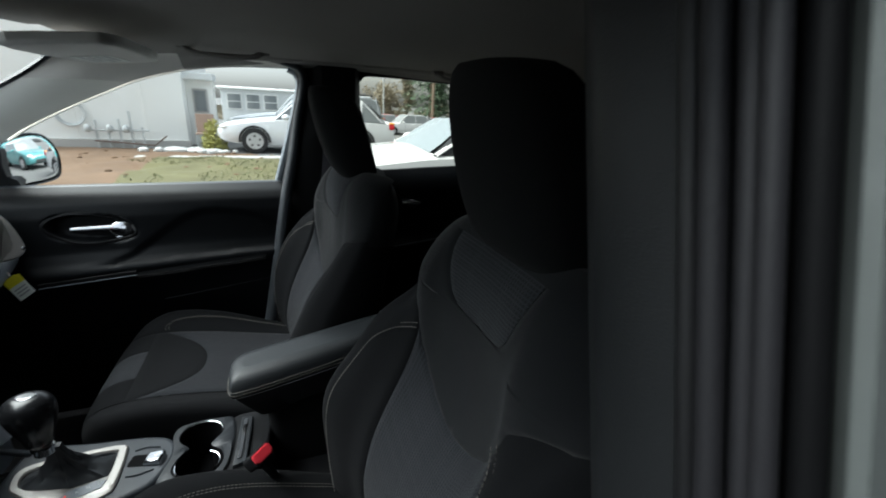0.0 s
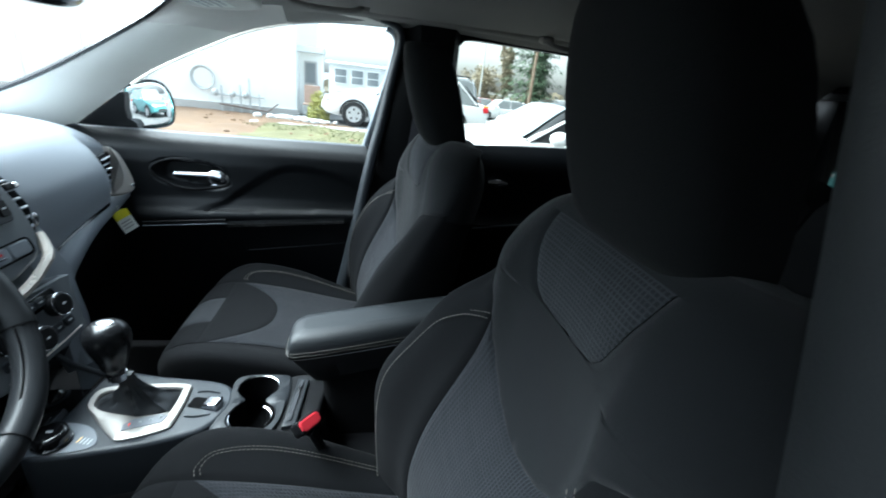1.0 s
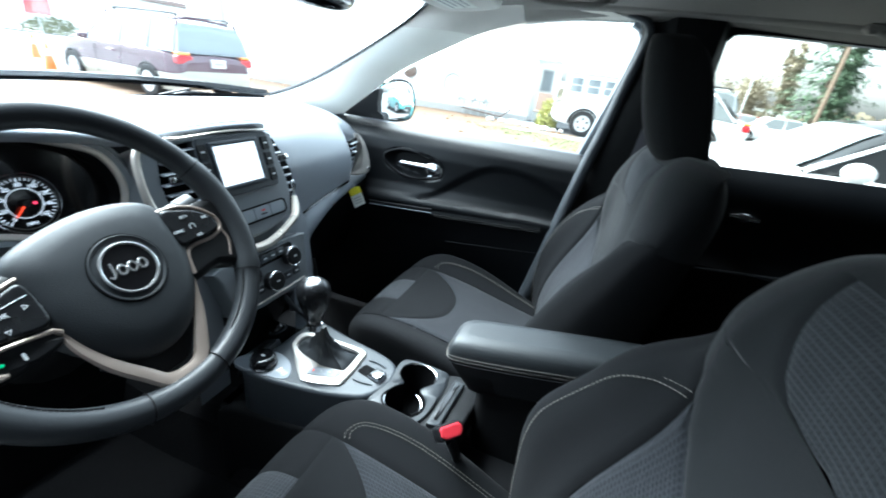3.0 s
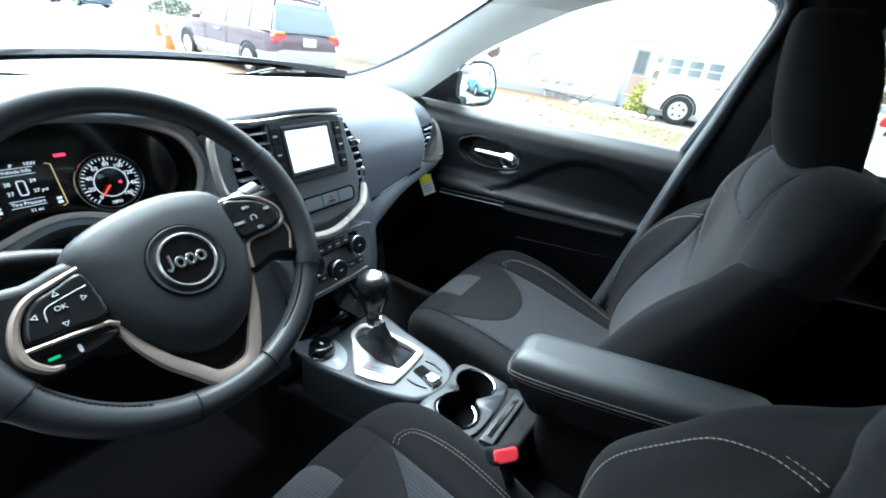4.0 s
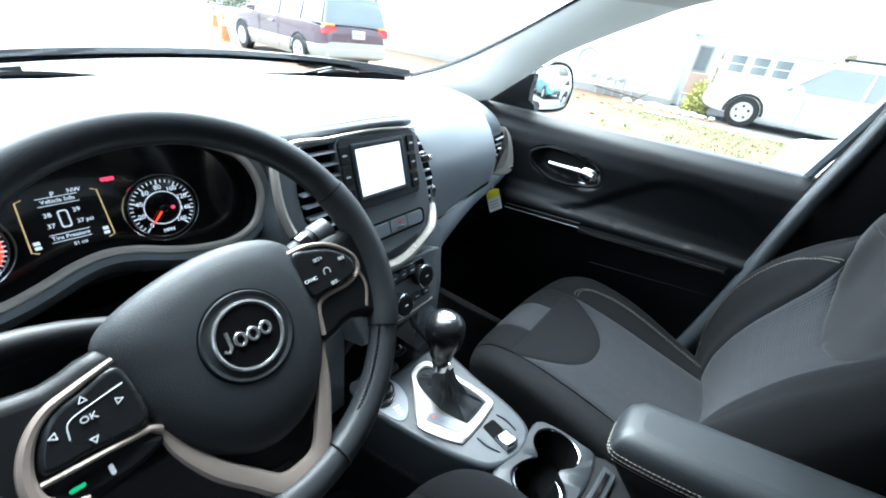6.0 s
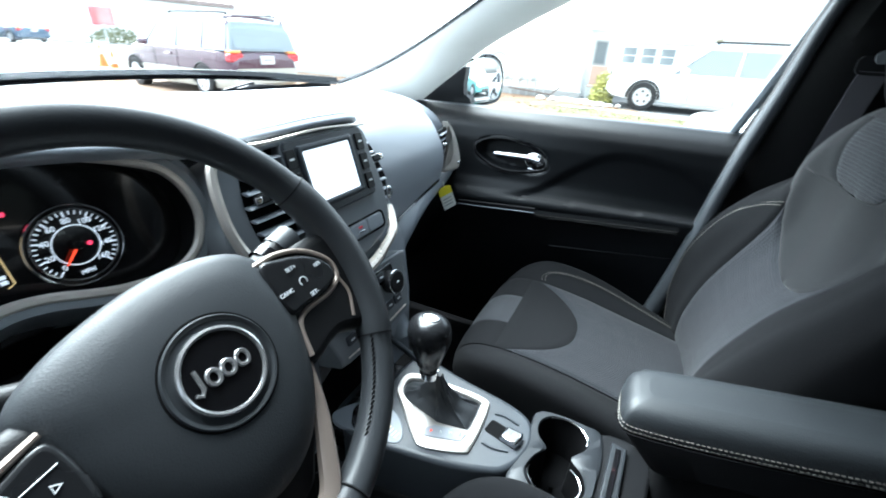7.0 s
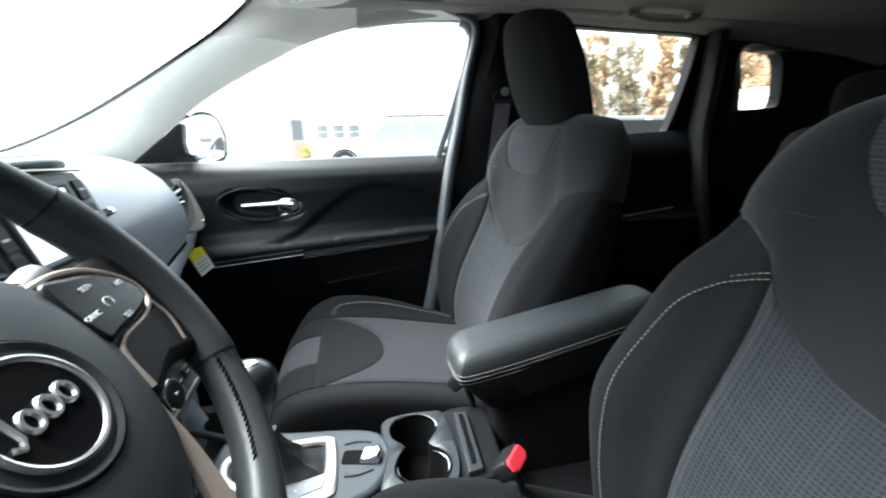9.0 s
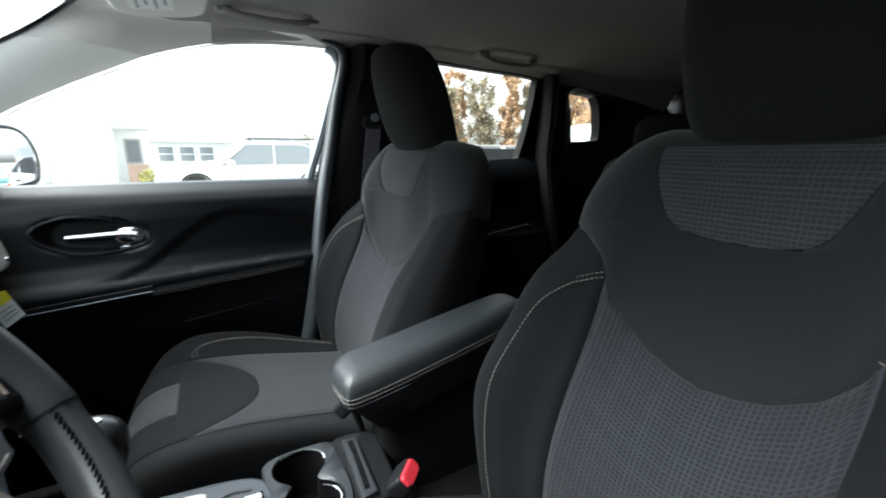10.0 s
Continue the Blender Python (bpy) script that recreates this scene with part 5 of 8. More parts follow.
for sg in (-1, 1):
    def va(a, b, h=-0.0335):
        return on_stack(sg * a, b, h)
    if sg > 0:
        wellq = [va(0.118, 0.024), va(0.14, 0.022), va(0.168, -0.03), va(0.182, -0.08), va(0.168, -0.125), va(0.148, -0.150), va(0.135, -0.115), va(0.125, -0.05)]
        wellq = [p + DW * 0.002 for p in wellq]
        lo_a, hi_a = ([-0.15, -0.115, -0.05, 0.024], [0.146, 0.135, 0.125, 0.118]), ([-0.15, -0.125, -0.08, -0.03, 0.022], [0.148, 0.160, 0.172, 0.158, 0.132])
    else:
        wellq = [va(0.080, 0.026, -0.018), va(0.135, 0.024, -0.018), va(0.152, -0.01, -0.018), va(0.160, -0.05, -0.018), va(0.153, -0.10, -0.018), va(0.132, -0.135, -0.018), va(0.088, -0.13, -0.018), va(0.080, -0.05, -0.018)]
        lo_a, hi_a = ([-0.13, 0.024], [0.088, 0.080]), ([-0.13, -0.1, -0.05, -0.01, 0.022], [0.134, 0.152, 0.159, 0.151, 0.136])
        edge = spline([on_stack(-0.165, 0.030, -0.012), on_stack(-0.182, 0.0, -0.014), on_stack(-0.188, -0.045, -0.014), on_stack(-0.182, -0.09, -0.014), on_stack(-0.156, -0.140, -0.012)], 4)
        inner = spline([on_stack(-0.135, 0.026, -0.012), on_stack(-0.152, -0.005, -0.012), on_stack(-0.160, -0.05, -0.012), on_stack(-0.153, -0.10, -0.012), on_stack(-0.132, -0.135, -0.012)], 4)
        part("vent_cheek", patch(np.array([edge, (edge + inner) / 2 + DW * 0.003, inner, inner - DW * 0.016])), STACKF, dash, "dark grey vent frame")
    # A flat black sheet stands for the vent's shaded depth.
    part("vent_well", (wellq, [tuple(range(8)) if sg > 0 else tuple(reversed(range(8)))]), PIT, dash, "vent mouth painted black for its shade")
    hs = -0.027 if sg > 0 else -0.008
    for k in range(8):
        b = 0.010 - 0.0185 * k
        if sg < 0 and b < -0.128:
            continue
        a0, a1 = float(np.interp(b, *lo_a)), float(np.interp(b, *hi_a))
        part("vent_slat", tube([va(a0, b, hs), va((a0 + a1) / 2, b, hs), va(a1, b, hs)], 0.0075 if sg < 0 else 0.0042, 8, flat=0.28 if sg < 0 else 0.6), DASH, dash, "dark grey vent slat")
    inn = 0.0 if sg > 0 else -0.028
    kb = part("vent_knob", slab(rrect(0.032, 0.013, 0.004), va(0.150 + inn * 0.6, -0.038, hs + 0.003), DU, DV, 0.011, 0.003), HARD, dash, "black vent slider")
    part("slider_tip", slab(rrect(0.010, 0.010, 0.003), va(0.160 + inn * 0.45, -0.038, hs + 0.011), DU, DV, 0.005, 0.002), CHROME, kb, "silver slider tip")
    part("vent_wheel", ball(va(0.153, -0.108, -0.012), (0.006, 0.007, 0.014)), CHROME, dash)
screen = part("screen_bezel", slab(rrect(0.176, 0.118, 0.008), on_stack(0.006, -0.034, 0.0), DU, DV, 0.006, 0.002), CONSOLE, dash, "grey screen surround")
part("screen", slab(rrect(0.106, 0.078, 0.002), on_stack(0.000, -0.032, 0.0065), DU, DV, 0.0015, 0.0005), SCREEN, screen, "bright white display")
part("screen_frame", ring_slab(rrect(0.122, 0.096, 0.004), rrect(0.106, 0.078, 0.002), on_stack(0.000, -0.032, 0.006), DU, DV, 0.004, 0.001), CONSOLE, screen)
for sg in (-1, 1):
    for k in range(3):
        bt = part("radio_button", slab(rrect(0.019, 0.028, 0.003), on_stack(0.003 + sg * 0.079, 0.0 - 0.034 * k, 0.006), DU, DV, 0.003, 0.001), HARD, screen, "black radio button")
        part("button_mark", slab(rrect(0.009, 0.003, 0.001), on_stack(0.003 + sg * 0.079, 0.0 - 0.034 * k, 0.009), DU, DV, 0.0006, 0.0002), MARK, bt)
part("switch_bar", ring_slab(rrect(0.150, 0.034, 0.012), rrect(0.142, 0.027, 0.010), on_stack(0.026, -0.142, -0.001), DU, DV, 0.003, 0.001), GLOSS, dash)
for k, w in enumerate((0.044, 0.044, 0.044)):
    part("switch_key", slab(rrect(w, 0.024, 0.006), on_stack(0.026 - 0.046 + 0.046 * k, -0.142, -0.001), DU, DV, 0.004, 0.0015), DASH, dash, "grey switch key")
part("hazard_mark", slab(rrect(0.010, 0.004, 0.0015), on_stack(0.028, -0.138, 0.003), DU, DV, 0.001, 0.0003), RED, dash, "red hazard triangle mark")
part("hazard_mark", slab(rrect(0.018, 0.003, 0.001), on_stack(0.028, -0.146, 0.003), DU, DV, 0.001, 0.0003), CHROME, dash)
# climate panel
cp = spline([(-0.115, -0.218), (0.115, -0.218), (0.124, -0.25), (0.108, -0.315), (0.09, -0.335), (-0.09, -0.335), (-0.108, -0.315), (-0.124, -0.25)], 3, True)
clim = part("climate_panel", slab(cp, on_stack(0, 0, -0.05), DU, DV, 0.052, 0.005), STACKF, dash, "dark grey climate panel")
part("climate_recess", slab(rrect(0.16, 0.028, 0.01), on_stack(0.0, -0.240, 0.001), DU, DV, 0.003, 0.001), GLOSS, clim)
for a, b in ((0.060, -0.258), (-0.066, -0.258), (-0.008, -0.292)):
    kn = part("climate_knob", slab(circle(0.0215, 24), on_stack(a, b, 0.002), DU, DV, 0.022, 0.004), HARD, clim, "black rotary knob")
    part("knob_ring", tube([on_stack(a + 0.0218 * math.cos(t), b + 0.0218 * math.sin(t), 0.021) for t in np.linspace(0, 6.283, 25)[:-1]], 0.0014, 5, True), CHROME, kn)
    part("knob_mark", slab(rrect(0.008, 0.003, 0.001), on_stack(a, b, 0.024), DU, DV, 0.0006, 0.0002), MARK, kn)
for k in range(4):
    part("climate_key", slab(rrect(0.022, 0.016, 0.003), on_stack(-0.036 + 0.024 * k, -0.238, 0.003), DU, DV, 0.006, 0.0015), CONSOLE, clim, "grey climate key")
    part("key_mark", slab(rrect(0.009, 0.0028, 0.001), on_stack(-0.036 + 0.024 * k, -0.238, 0.0092), DU, DV, 0.0006, 0.0002), MARK, clim)
for k in range(6):
    if k not in (2, 3):
        part("climate_key", slab(rrect(0.023, 0.017, 0.003), on_stack(-0.072 + 0.0285 * k, -0.298, 0.001), DU, DV, 0.005, 0.0015), CONSOLE, clim, "grey climate key")
        part("key_mark", slab(rrect(0.010, 0.003, 0.001), on_stack(-0.072 + 0.0285 * k, -0.298, 0.0065), DU, DV, 0.0006, 0.0002), MARK, clim)
part("climate_line", tube([on_stack(a, -0.326 + 0.3 * a * a, 0.002) for a in np.linspace(-0.09, 0.09, 12)], 0.002, 5), SILVER, clim, "thin silver line")
part("stack_foot", surface(lambda u, v: tuple(on_stack(-0.11 + 0.22 * v, -0.33 - 0.16 * u, -0.02 - 0.16 * u)), np.linspace(0, 1, 6), np.linspace(0, 1, 8)), GLOSS, dash, "dark recess below the stack")
for sg in (-1, 1):
    part("stack_cheek", patch(np.array([[on_stack(sg * a, b, h) for b, h in ((-0.13, -0.04), (-0.22, -0.03), (-0.335, -0.05), (-0.50, -0.10))] for a in (0.185, 0.155, 0.11)]) if sg > 0 else np.array([[on_stack(sg * a, b, h) for b, h in ((-0.13, -0.04), (-0.22, -0.03), (-0.335, -0.05), (-0.50, -0.10))] for a in (0.11, 0.155, 0.185)])), DASH, dash, "dark grey stack side")

# hang tag under the dash
tag = thing("hang_tag", (-0.70, 0.53, 0.94), "yellow and white paper tag hanging under the dashboard", "paper tag")
tu, tv = np.array([0.62, 0.76, -0.22]), np.array([0.10, 0.24, 1.0])
tu, tv = 0.82 * tu + 0.57 * tv, 0.82 * tv - 0.57 * tu
part("card", slab([(0.0, -0.062), (0.040, -0.062), (0.040, 0.0), (0.0, 0.0)], (-0.700, 0.484, 0.928), tu, tv, 0.0012, 0.0004), PAPER, tag)
part("card_head", slab([(0.0, -0.020), (0.040, -0.020), (0.040, 0.0), (0.028, 0.005), (0.012, 0.005), (0.0, 0.0)], (-0.6992, 0.4825, 0.9284), tu, tv, 0.0014, 0.0004), YELLOW, tag, "yellow heading")
for k in range(3):
    part("print_line", slab([(0.006, -0.030 - 0.009 * k), (0.033, -0.030 - 0.009 * k), (0.033, -0.033 - 0.009 * k), (0.006, -0.033 - 0.009 * k)], (-0.6992, 0.4825, 0.9284), tu, tv, 0.0008, 0.0002), INK, tag)
part("string", tube([(-0.688, 0.499, 0.934), (-0.694, 0.505, 0.948), (-0.706, 0.510, 0.962)], 0.001, 4), PAPER, tag)

# instrument cluster
CU, CV = np.array([0.0, 1, 0]), np.array([-0.19, 0, 0.982])
CW = np.cross(CU, CV)
CO = np.array([-0.765, -0.388, 1.075])


def on_cl(a, b, h=0.0):
    return CO + CU * a + CV * b + CW * h


cluster = part("instrument_panel", slab(spline([(-0.19, -0.082), (0.0, -0.078), (0.19, -0.082), (0.222, -0.03), (0.20, 0.055), (0.13, 0.10), (0.0, 0.115), (-0.13, 0.10), (-0.20, 0.055), (-0.225, -0.03)], 5, True), on_cl(0, 0, -0.02), CU, CV, 0.018, 0.002), GLOSS, dash, "black instrument panel")
half = [(0.0, -0.031), (0.031, -0.036), (0.064, -0.048), (0.100, -0.058), (0.149, -0.062), (0.186, -0.047), (0.204, -0.016), (0.206, 0.014), (0.193, 0.048), (0.165, 0.072), (0.09, 0.097)]
rim_out = spline(half + [(0.0, 0.106)] + [(-a, b) for a, b in half[:0:-1]], 5, True)
rim_in = rim_out * np.array([0.975, 1.06]) + np.array([0.0, -0.006])
part("cluster_tunnel", patch(np.array([[on_cl(*p, -0.004) for p in rim_in], [on_cl(*(p * 0.6 + q * 0.4), 0.016) for p, q in zip(rim_in, rim_out)], [on_cl(*q, 0.036) for q in rim_out]]), close_v=True), HARD, dash, "black tunnel of the instruments")
part("cluster_trim", tube(np.array([on_cl(*q, 0.036) for q in rim_out]), 0.0062, 8, True), SILVER, dash, "satin silver rim")
shell = [[on_cl(*q, h) for q in outset(rim_out, d)] for d, h in ((0.003, 0.040), (0.012, 0.043), (0.028, 0.024), (0.046, -0.03))]
part("cluster_hood", patch(np.array(shell), close_v=True), STACKF, dash, "soft dark hood round the instruments")
for a, r in ((0.084, 0.040), (-0.112, 0.040)):
    for rr, w in ((r, 0.0012), (r * 1.14, 0.0010), (r * 0.56, 0.0007)):
        part("dial_ring", tube([on_cl(a + rr * math.cos(t), rr * math.sin(t), 0.0) for t in np.linspace(0, 6.283, 49)[:-1]], w, 5, True), CHROME if rr != r * 0.56 else LIT, cluster, "bright dial ring")
    ticks = []
    for k in range(33):
        t = radians(228 - 276 * k / 32)
        r0 = r * (0.86 if k % 4 else 0.80)
        ticks.append(tube([on_cl(a + r0 * math.cos(t), r0 * math.sin(t), 0.0), on_cl(a + r * 0.96 * math.cos(t), r * 0.96 * math.sin(t), 0.0)], 0.0006 if k % 4 else 0.0009, 4))
    part("dial_ticks", join(*ticks), LIT, cluster, "lit scale marks")
    words = [str(20 * k) for k in range(9)] if a > 0 else [str(k) for k in range(8)]
    for k, wd in enumerate(words):
        t = radians(228 - 276 * k / (len(words) - 1))
        part("dial_number", letters(wd, 0.0088 if a > 0 else 0.0105, on_cl(a + r * 0.70 * math.cos(t), r * 0.70 * math.sin(t), 0.0), CU, CV), LIT, cluster)
    t = radians(228)
    part("needle", join(tube([on_cl(a - 0.004 * math.cos(t), -0.004 * math.sin(t), 0.003), on_cl(a + r * 0.62 * math.cos(t), r * 0.62 * math.sin(t), 0.003)], [0.0018, 0.0009], 6)), LITRED, cluster, "red needle")
    part("needle_hub", slab(circle(0.006, 16), on_cl(a, 0, 0.001), CU, CV, 0.005, 0.002), GLOSS, cluster)
    if a > 0:
        part("dial_caption", letters("MPH", 0.007, on_cl(a, -0.032, 0), CU, CV), LIT, cluster)
        part("warning_dot", slab(circle(0.0026, 12), on_cl(a + 0.012, -0.002, 0.0), CU, CV, 0.001, 0.0003), LITPINK, cluster)
    else:
        red = [on_cl(a + r * q * math.cos(tt), r * q * math.sin(tt), 0.0) for tt in np.linspace(radians(30), radians(-42), 8) for q in (0.5, 0.9)]
        part("red_zone", (red, [(2 * k, 2 * k + 1, 2 * k + 3, 2 * k + 2) for k in range(7)]), LITRED, cluster, "red scale zone")
for txt, s, a, b in (("P", 0.0075, -0.021, 0.043), ("NW", 0.007, -0.001, 0.044), ("Vehicle Info", 0.0066, -0.018, 0.0355), ("38", 0.0075, -0.032, 0.020), ("39", 0.0075, -0.005, 0.021), ("37", 0.0075, -0.032, 0.007), ("37 psi", 0.0068, 0.000, 0.007), ("Tire Pressure", 0.0066, -0.018, -0.008), ("51 mi", 0.006, -0.012, -0.019)):
    part("display_text", letters(txt, s, on_cl(a, b, 0.0), CU, CV), LIT, cluster)
part("display_car", ring_slab(rrect(0.010, 0.021, 0.003), rrect(0.0072, 0.018, 0.002), on_cl(-0.018, 0.013, -0.001), CU, CV, 0.0012, 0.0003), LIT, cluster, "small car outline")
for b in (0.031, 0.040, -0.0035, -0.0125):
    part("display_line", tube([on_cl(-0.037, b, 0.0), on_cl(0.001, b, 0.0)], 0.0004, 4), LIT, cluster)
for sg in (-1, 1):
    part("side_gauge", tube([on_cl(sg * 0.031 - 0.017, 0.042, 0), on_cl(sg * 0.037 - 0.017, 0.040, 0), on_cl(sg * 0.040 - 0.017, -0.018, 0), on_cl(sg * 0.034 - 0.017, -0.021, 0)], 0.0006, 4), LITAMBER, cluster, "amber side gauge")
    for k in range(2):
        part("gauge_bar", slab(rrect(0.006, 0.004, 0.001), on_cl(sg * 0.033 - 0.017, -0.009 - 0.0055 * k, -0.001), CU, CV, 0.0012, 0.0003), LIT, cluster)
part("warning_light", slab(rrect(0.014, 0.0045, 0.001), on_cl(0.034, 0.050, -0.001), CU, CV, 0.0012, 0.0003), LITPINK, cluster, "red warning lamp")

# ---- steering wheel ----
wheel = thing("steering_wheel", (-0.48, -0.376, 1.05), "black leather steering wheel with taupe lower spokes and round chrome emblem", "steering wheel")
WC = np.array([-0.472, -0.376, 1.093])
WT = radians(35)
WN = np.array([math.cos(WT), 0, math.sin(WT)])
WU = np.array([0.0, 1, 0])
WV = np.cross(WN, WU)


def on_wh(a, b, h=0.0):
    return WC + WU * a + WV * b + WN * h


RIM_R = 0.178
ts = np.linspace(0, 2 * math.pi, 97)[:-1]
rim_r = [0.0165 + 0.0025 * (abs(math.sin(t)) < 0.45) * math.cos(t * 1.0) ** 2 for t in ts]
rim = part("rim", tube([on_wh(RIM_R * math.cos(t), RIM_R * math.sin(t), 0.0) for t in ts], rim_r, 14, True), LEATHER, wheel, "black stitched leather rim")
for t in (radians(-28), radians(-152), radians(28), radians(152), radians(-75), radians(-105)):
    e = np.array([on_wh(RIM_R * math.cos(t), RIM_R * math.sin(t))])[0]
    rd = WU * math.cos(t) + WV * math.sin(t)
    part("rim_seam", tube([e + (rd * math.cos(q) + WN * math.sin(q)) * 0.0173 for q in np.linspace(0, 2 * math.pi, 17)[:-1]], 0.0012, 4, True), HARD, rim, "leather seam")
for t0 in (-60, 188):
    thread = []
    for t in np.linspace(radians(t0), radians(t0 + 52), 34):
        rd = WU * math.cos(t) + WV * math.sin(t)
        c = WC + rd * (RIM_R - 0.0135) + WN * 0.0095
        tan = -WU * math.sin(t) + WV * math.cos(t)
        thread.append(tube([c - tan * 0.002 - WN * 0.0015, c + tan * 0.002 + WN * 0.0015], 0.0011, 4))
    part("stitching", join(*thread), HARD, rim, "black cross stitching")
hub_o = spline([(-0.086, 0.022), (-0.060, 0.042), (-0.01, 0.058), (0.035, 0.062), (0.075, 0.053), (0.096, 0.025), (0.096, -0.02), (0.077, -0.075), (0.047, -0.112), (0.01, -0.126), (-0.025, -0.118), (-0.060, -0.085), (-0.080, -0.045), (-0.086, -0.01)], 5, True)
rings = []
for sc, h in ((0.94, -0.055), (0.99, -0.025), (1.0, -0.010), (0.97, 0.000), (0.88, 0.008), (0.68, 0.014), (0.45, 0.0155), (0.30, 0.016)):
    rings.append([on_wh((p[0] - 0.008) * sc + 0.008, (p[1] + 0.022) * sc - 0.022, h) for p in hub_o])
part("airbag_cover", loft(rings), AIRBAG, wheel, "grained black airbag cover")
em = part("emblem", slab(circle(0.030, 40), on_wh(0.010, -0.020, 0.012), WU, WV, 0.0055, 0.002), GLOSS, wheel, "gloss black round emblem")
dish = []
for r, h in ((0.0300, 0.010), (0.0312, 0.0105), (0.0335, 0.0122), (0.0352, 0.0150), (0.0376, 0.0172), (0.0390, 0.0176), (0.0398, 0.0168), (0.0403, 0.0150)):
    dish.append([on_wh(0.010 + r * math.cos(t), -0.020 + r * math.sin(t), h) for t in np.linspace(0, 2 * math.pi, 57)[:-1]])
part("emblem_dish", patch(np.array(dish), close_v=True), AIRBAG, wheel, "hollowed black ring round the emblem")
part("dish_groove", tube([on_wh(0.010 + 0.0407 * math.cos(t), -0.020 + 0.0407 * math.sin(t), 0.0150) for t in np.linspace(0, 2 * math.pi, 57)[:-1]], 0.0012, 6, True), PIT, wheel, "dark groove")
part("emblem_ring", tube([on_wh(0.010 + 0.0295 * math.cos(t), -0.020 + 0.0295 * math.sin(t), 0.0175) for t in np.linspace(0, 2 * math.pi, 49)[:-1]], 0.0020, 8, True), EMBLEM, em, "chrome ring")
# the emblem's raised chrome mark, as plain loops and bars
mk = [tube([on_wh(-0.0075, -0.009, 0.018), on_wh(-0.0075, -0.023, 0.018), on_wh(-0.0105, -0.0265, 0.018), on_wh(-0.0140, -0.024, 0.018)], 0.0017, 6)]
for cx in (0.0015, 0.0130, 0.0245):
    mk.append(tube([on_wh(cx + 0.0044 * math.cos(t), -0.020 + 0.0053 * math.sin(t), 0.018) for t in np.linspace(0, 2 * math.pi, 17)[:-1]], 0.0017, 6, True))
part("emblem_mark", join(*mk), EMBLEM, em, "raised chrome mark")
for sg in (-1, 1):
    arm = [(sg * 0.078, 0.014 + 0.02 * (sg > 0)), (sg * 0.12, 0.010 + 0.024 * (sg > 0)), (sg * 0.168, 0.012 + 0.02 * (sg > 0)), (sg * 0.172, -0.025), (sg * 0.162, -0.070), (sg * 0.120, -0.078 + 0.02 * (sg > 0)), (sg * 0.074, -0.060)]
    part("spoke", slab(spline(arm, 4, True), on_wh(0, 0, -0.020), WU, WV, 0.026, 0.010, 4), HARD, wheel, "black side spoke")
    if sg < 0:
        padq = spline([(-0.080, 0.003), (-0.103, -0.003), (-0.120, -0.009), (-0.131, -0.022), (-0.136, -0.043), (-0.109, -0.0445), (-0.078, -0.045), (-0.074, -0.024)], 5, True)
    else:
        padq = spline([(0.078, 0.030), (0.102, 0.030), (0.126, 0.022), (0.144, 0.006), (0.143, -0.009), (0.128, -0.015), (0.099, -0.017), (0.080, -0.014)], 5, True)
    pd = part("button_pad", slab(padq, on_wh(0, 0, 0.002), WU, WV, 0.010, 0.004, 3), KNOB, wheel, "black button pad")
    if sg < 0:
        tp = spline([(-0.080, 0.008), (-0.103, 0.001), (-0.122, -0.006), (-0.135, -0.019), (-0.143, -0.038), (-0.143, -0.056), (-0.132, -0.070), (-0.122, -0.072)], 6)
        part("pad_trim", tube([on_wh(p[0], p[1], 0.009 - 0.006 * (k > 30) * (k - 30) / 12) for k, p in enumerate(tp)], np.interp(np.arange(len(tp)), [0, 14, 28, 42], [0.0022, 0.0036, 0.0052, 0.0030]), 8), TAUPE, wheel, "satin taupe edge")
        part("pad_divider", tube([on_wh(-0.139, -0.048, 0.009), on_wh(-0.109, -0.049, 0.009), on_wh(-0.078, -0.051, 0.006), on_wh(-0.072, -0.056, 0.002)], [0.0022, 0.0022, 0.0028, 0.004], 8), TAUPE, wheel, "satin taupe divider")
        for q, ang in (((-0.104, -0.009), 90), ((-0.124, -0.023), 180), ((-0.087, -0.020), 0), ((-0.107, -0.037), 270)):
            tri3 = [(q[0] + 0.0032 * math.cos(radians(ang + k * 120)), q[1] + 0.0032 * math.sin(radians(ang + k * 120))) for k in range(3)]
            part("arrow_mark", ring_slab(tri3, [((x - q[0]) * 0.6 + q[0], (y - q[1]) * 0.6 + q[1]) for x, y in tri3], on_wh(0, 0, 0.012), WU, WV, 0.0007, 0.0002), MARK, pd)
        part("button_word", letters("OK", 0.0068, on_wh(-0.105, -0.022, 0.0125), WU, WV), MARK, pd)
        part("button_gap", tube([on_wh(p[0], p[1], 0.0122) for p in spline([(-0.118, -0.030), (-0.115, -0.019), (-0.102, -0.0145), (-0.081, -0.010)], 4)], 0.0005, 4), MARK, pd)
        lowq = spline([(-0.136, -0.053), (-0.080, -0.056), (-0.074, -0.066), (-0.098, -0.073), (-0.128, -0.070)], 4, True)
        lp = part("phone_keys", slab(lowq, on_wh(0, 0, -0.004), WU, WV, 0.010, 0.004), HARD, wheel, "black phone keys")
        part("phone_mark", slab(rrect(0.009, 0.003, 0.0014), on_wh(-0.125, -0.062, 0.0062), WU, WV, 0.0008, 0.0002), LITGREEN, lp, "green phone mark")
        part("voice_mark", slab(rrect(0.003, 0.008, 0.0014), on_wh(-0.106, -0.063, 0.0062), WU, WV, 0.0008, 0.0002), MARK, lp)
    else:
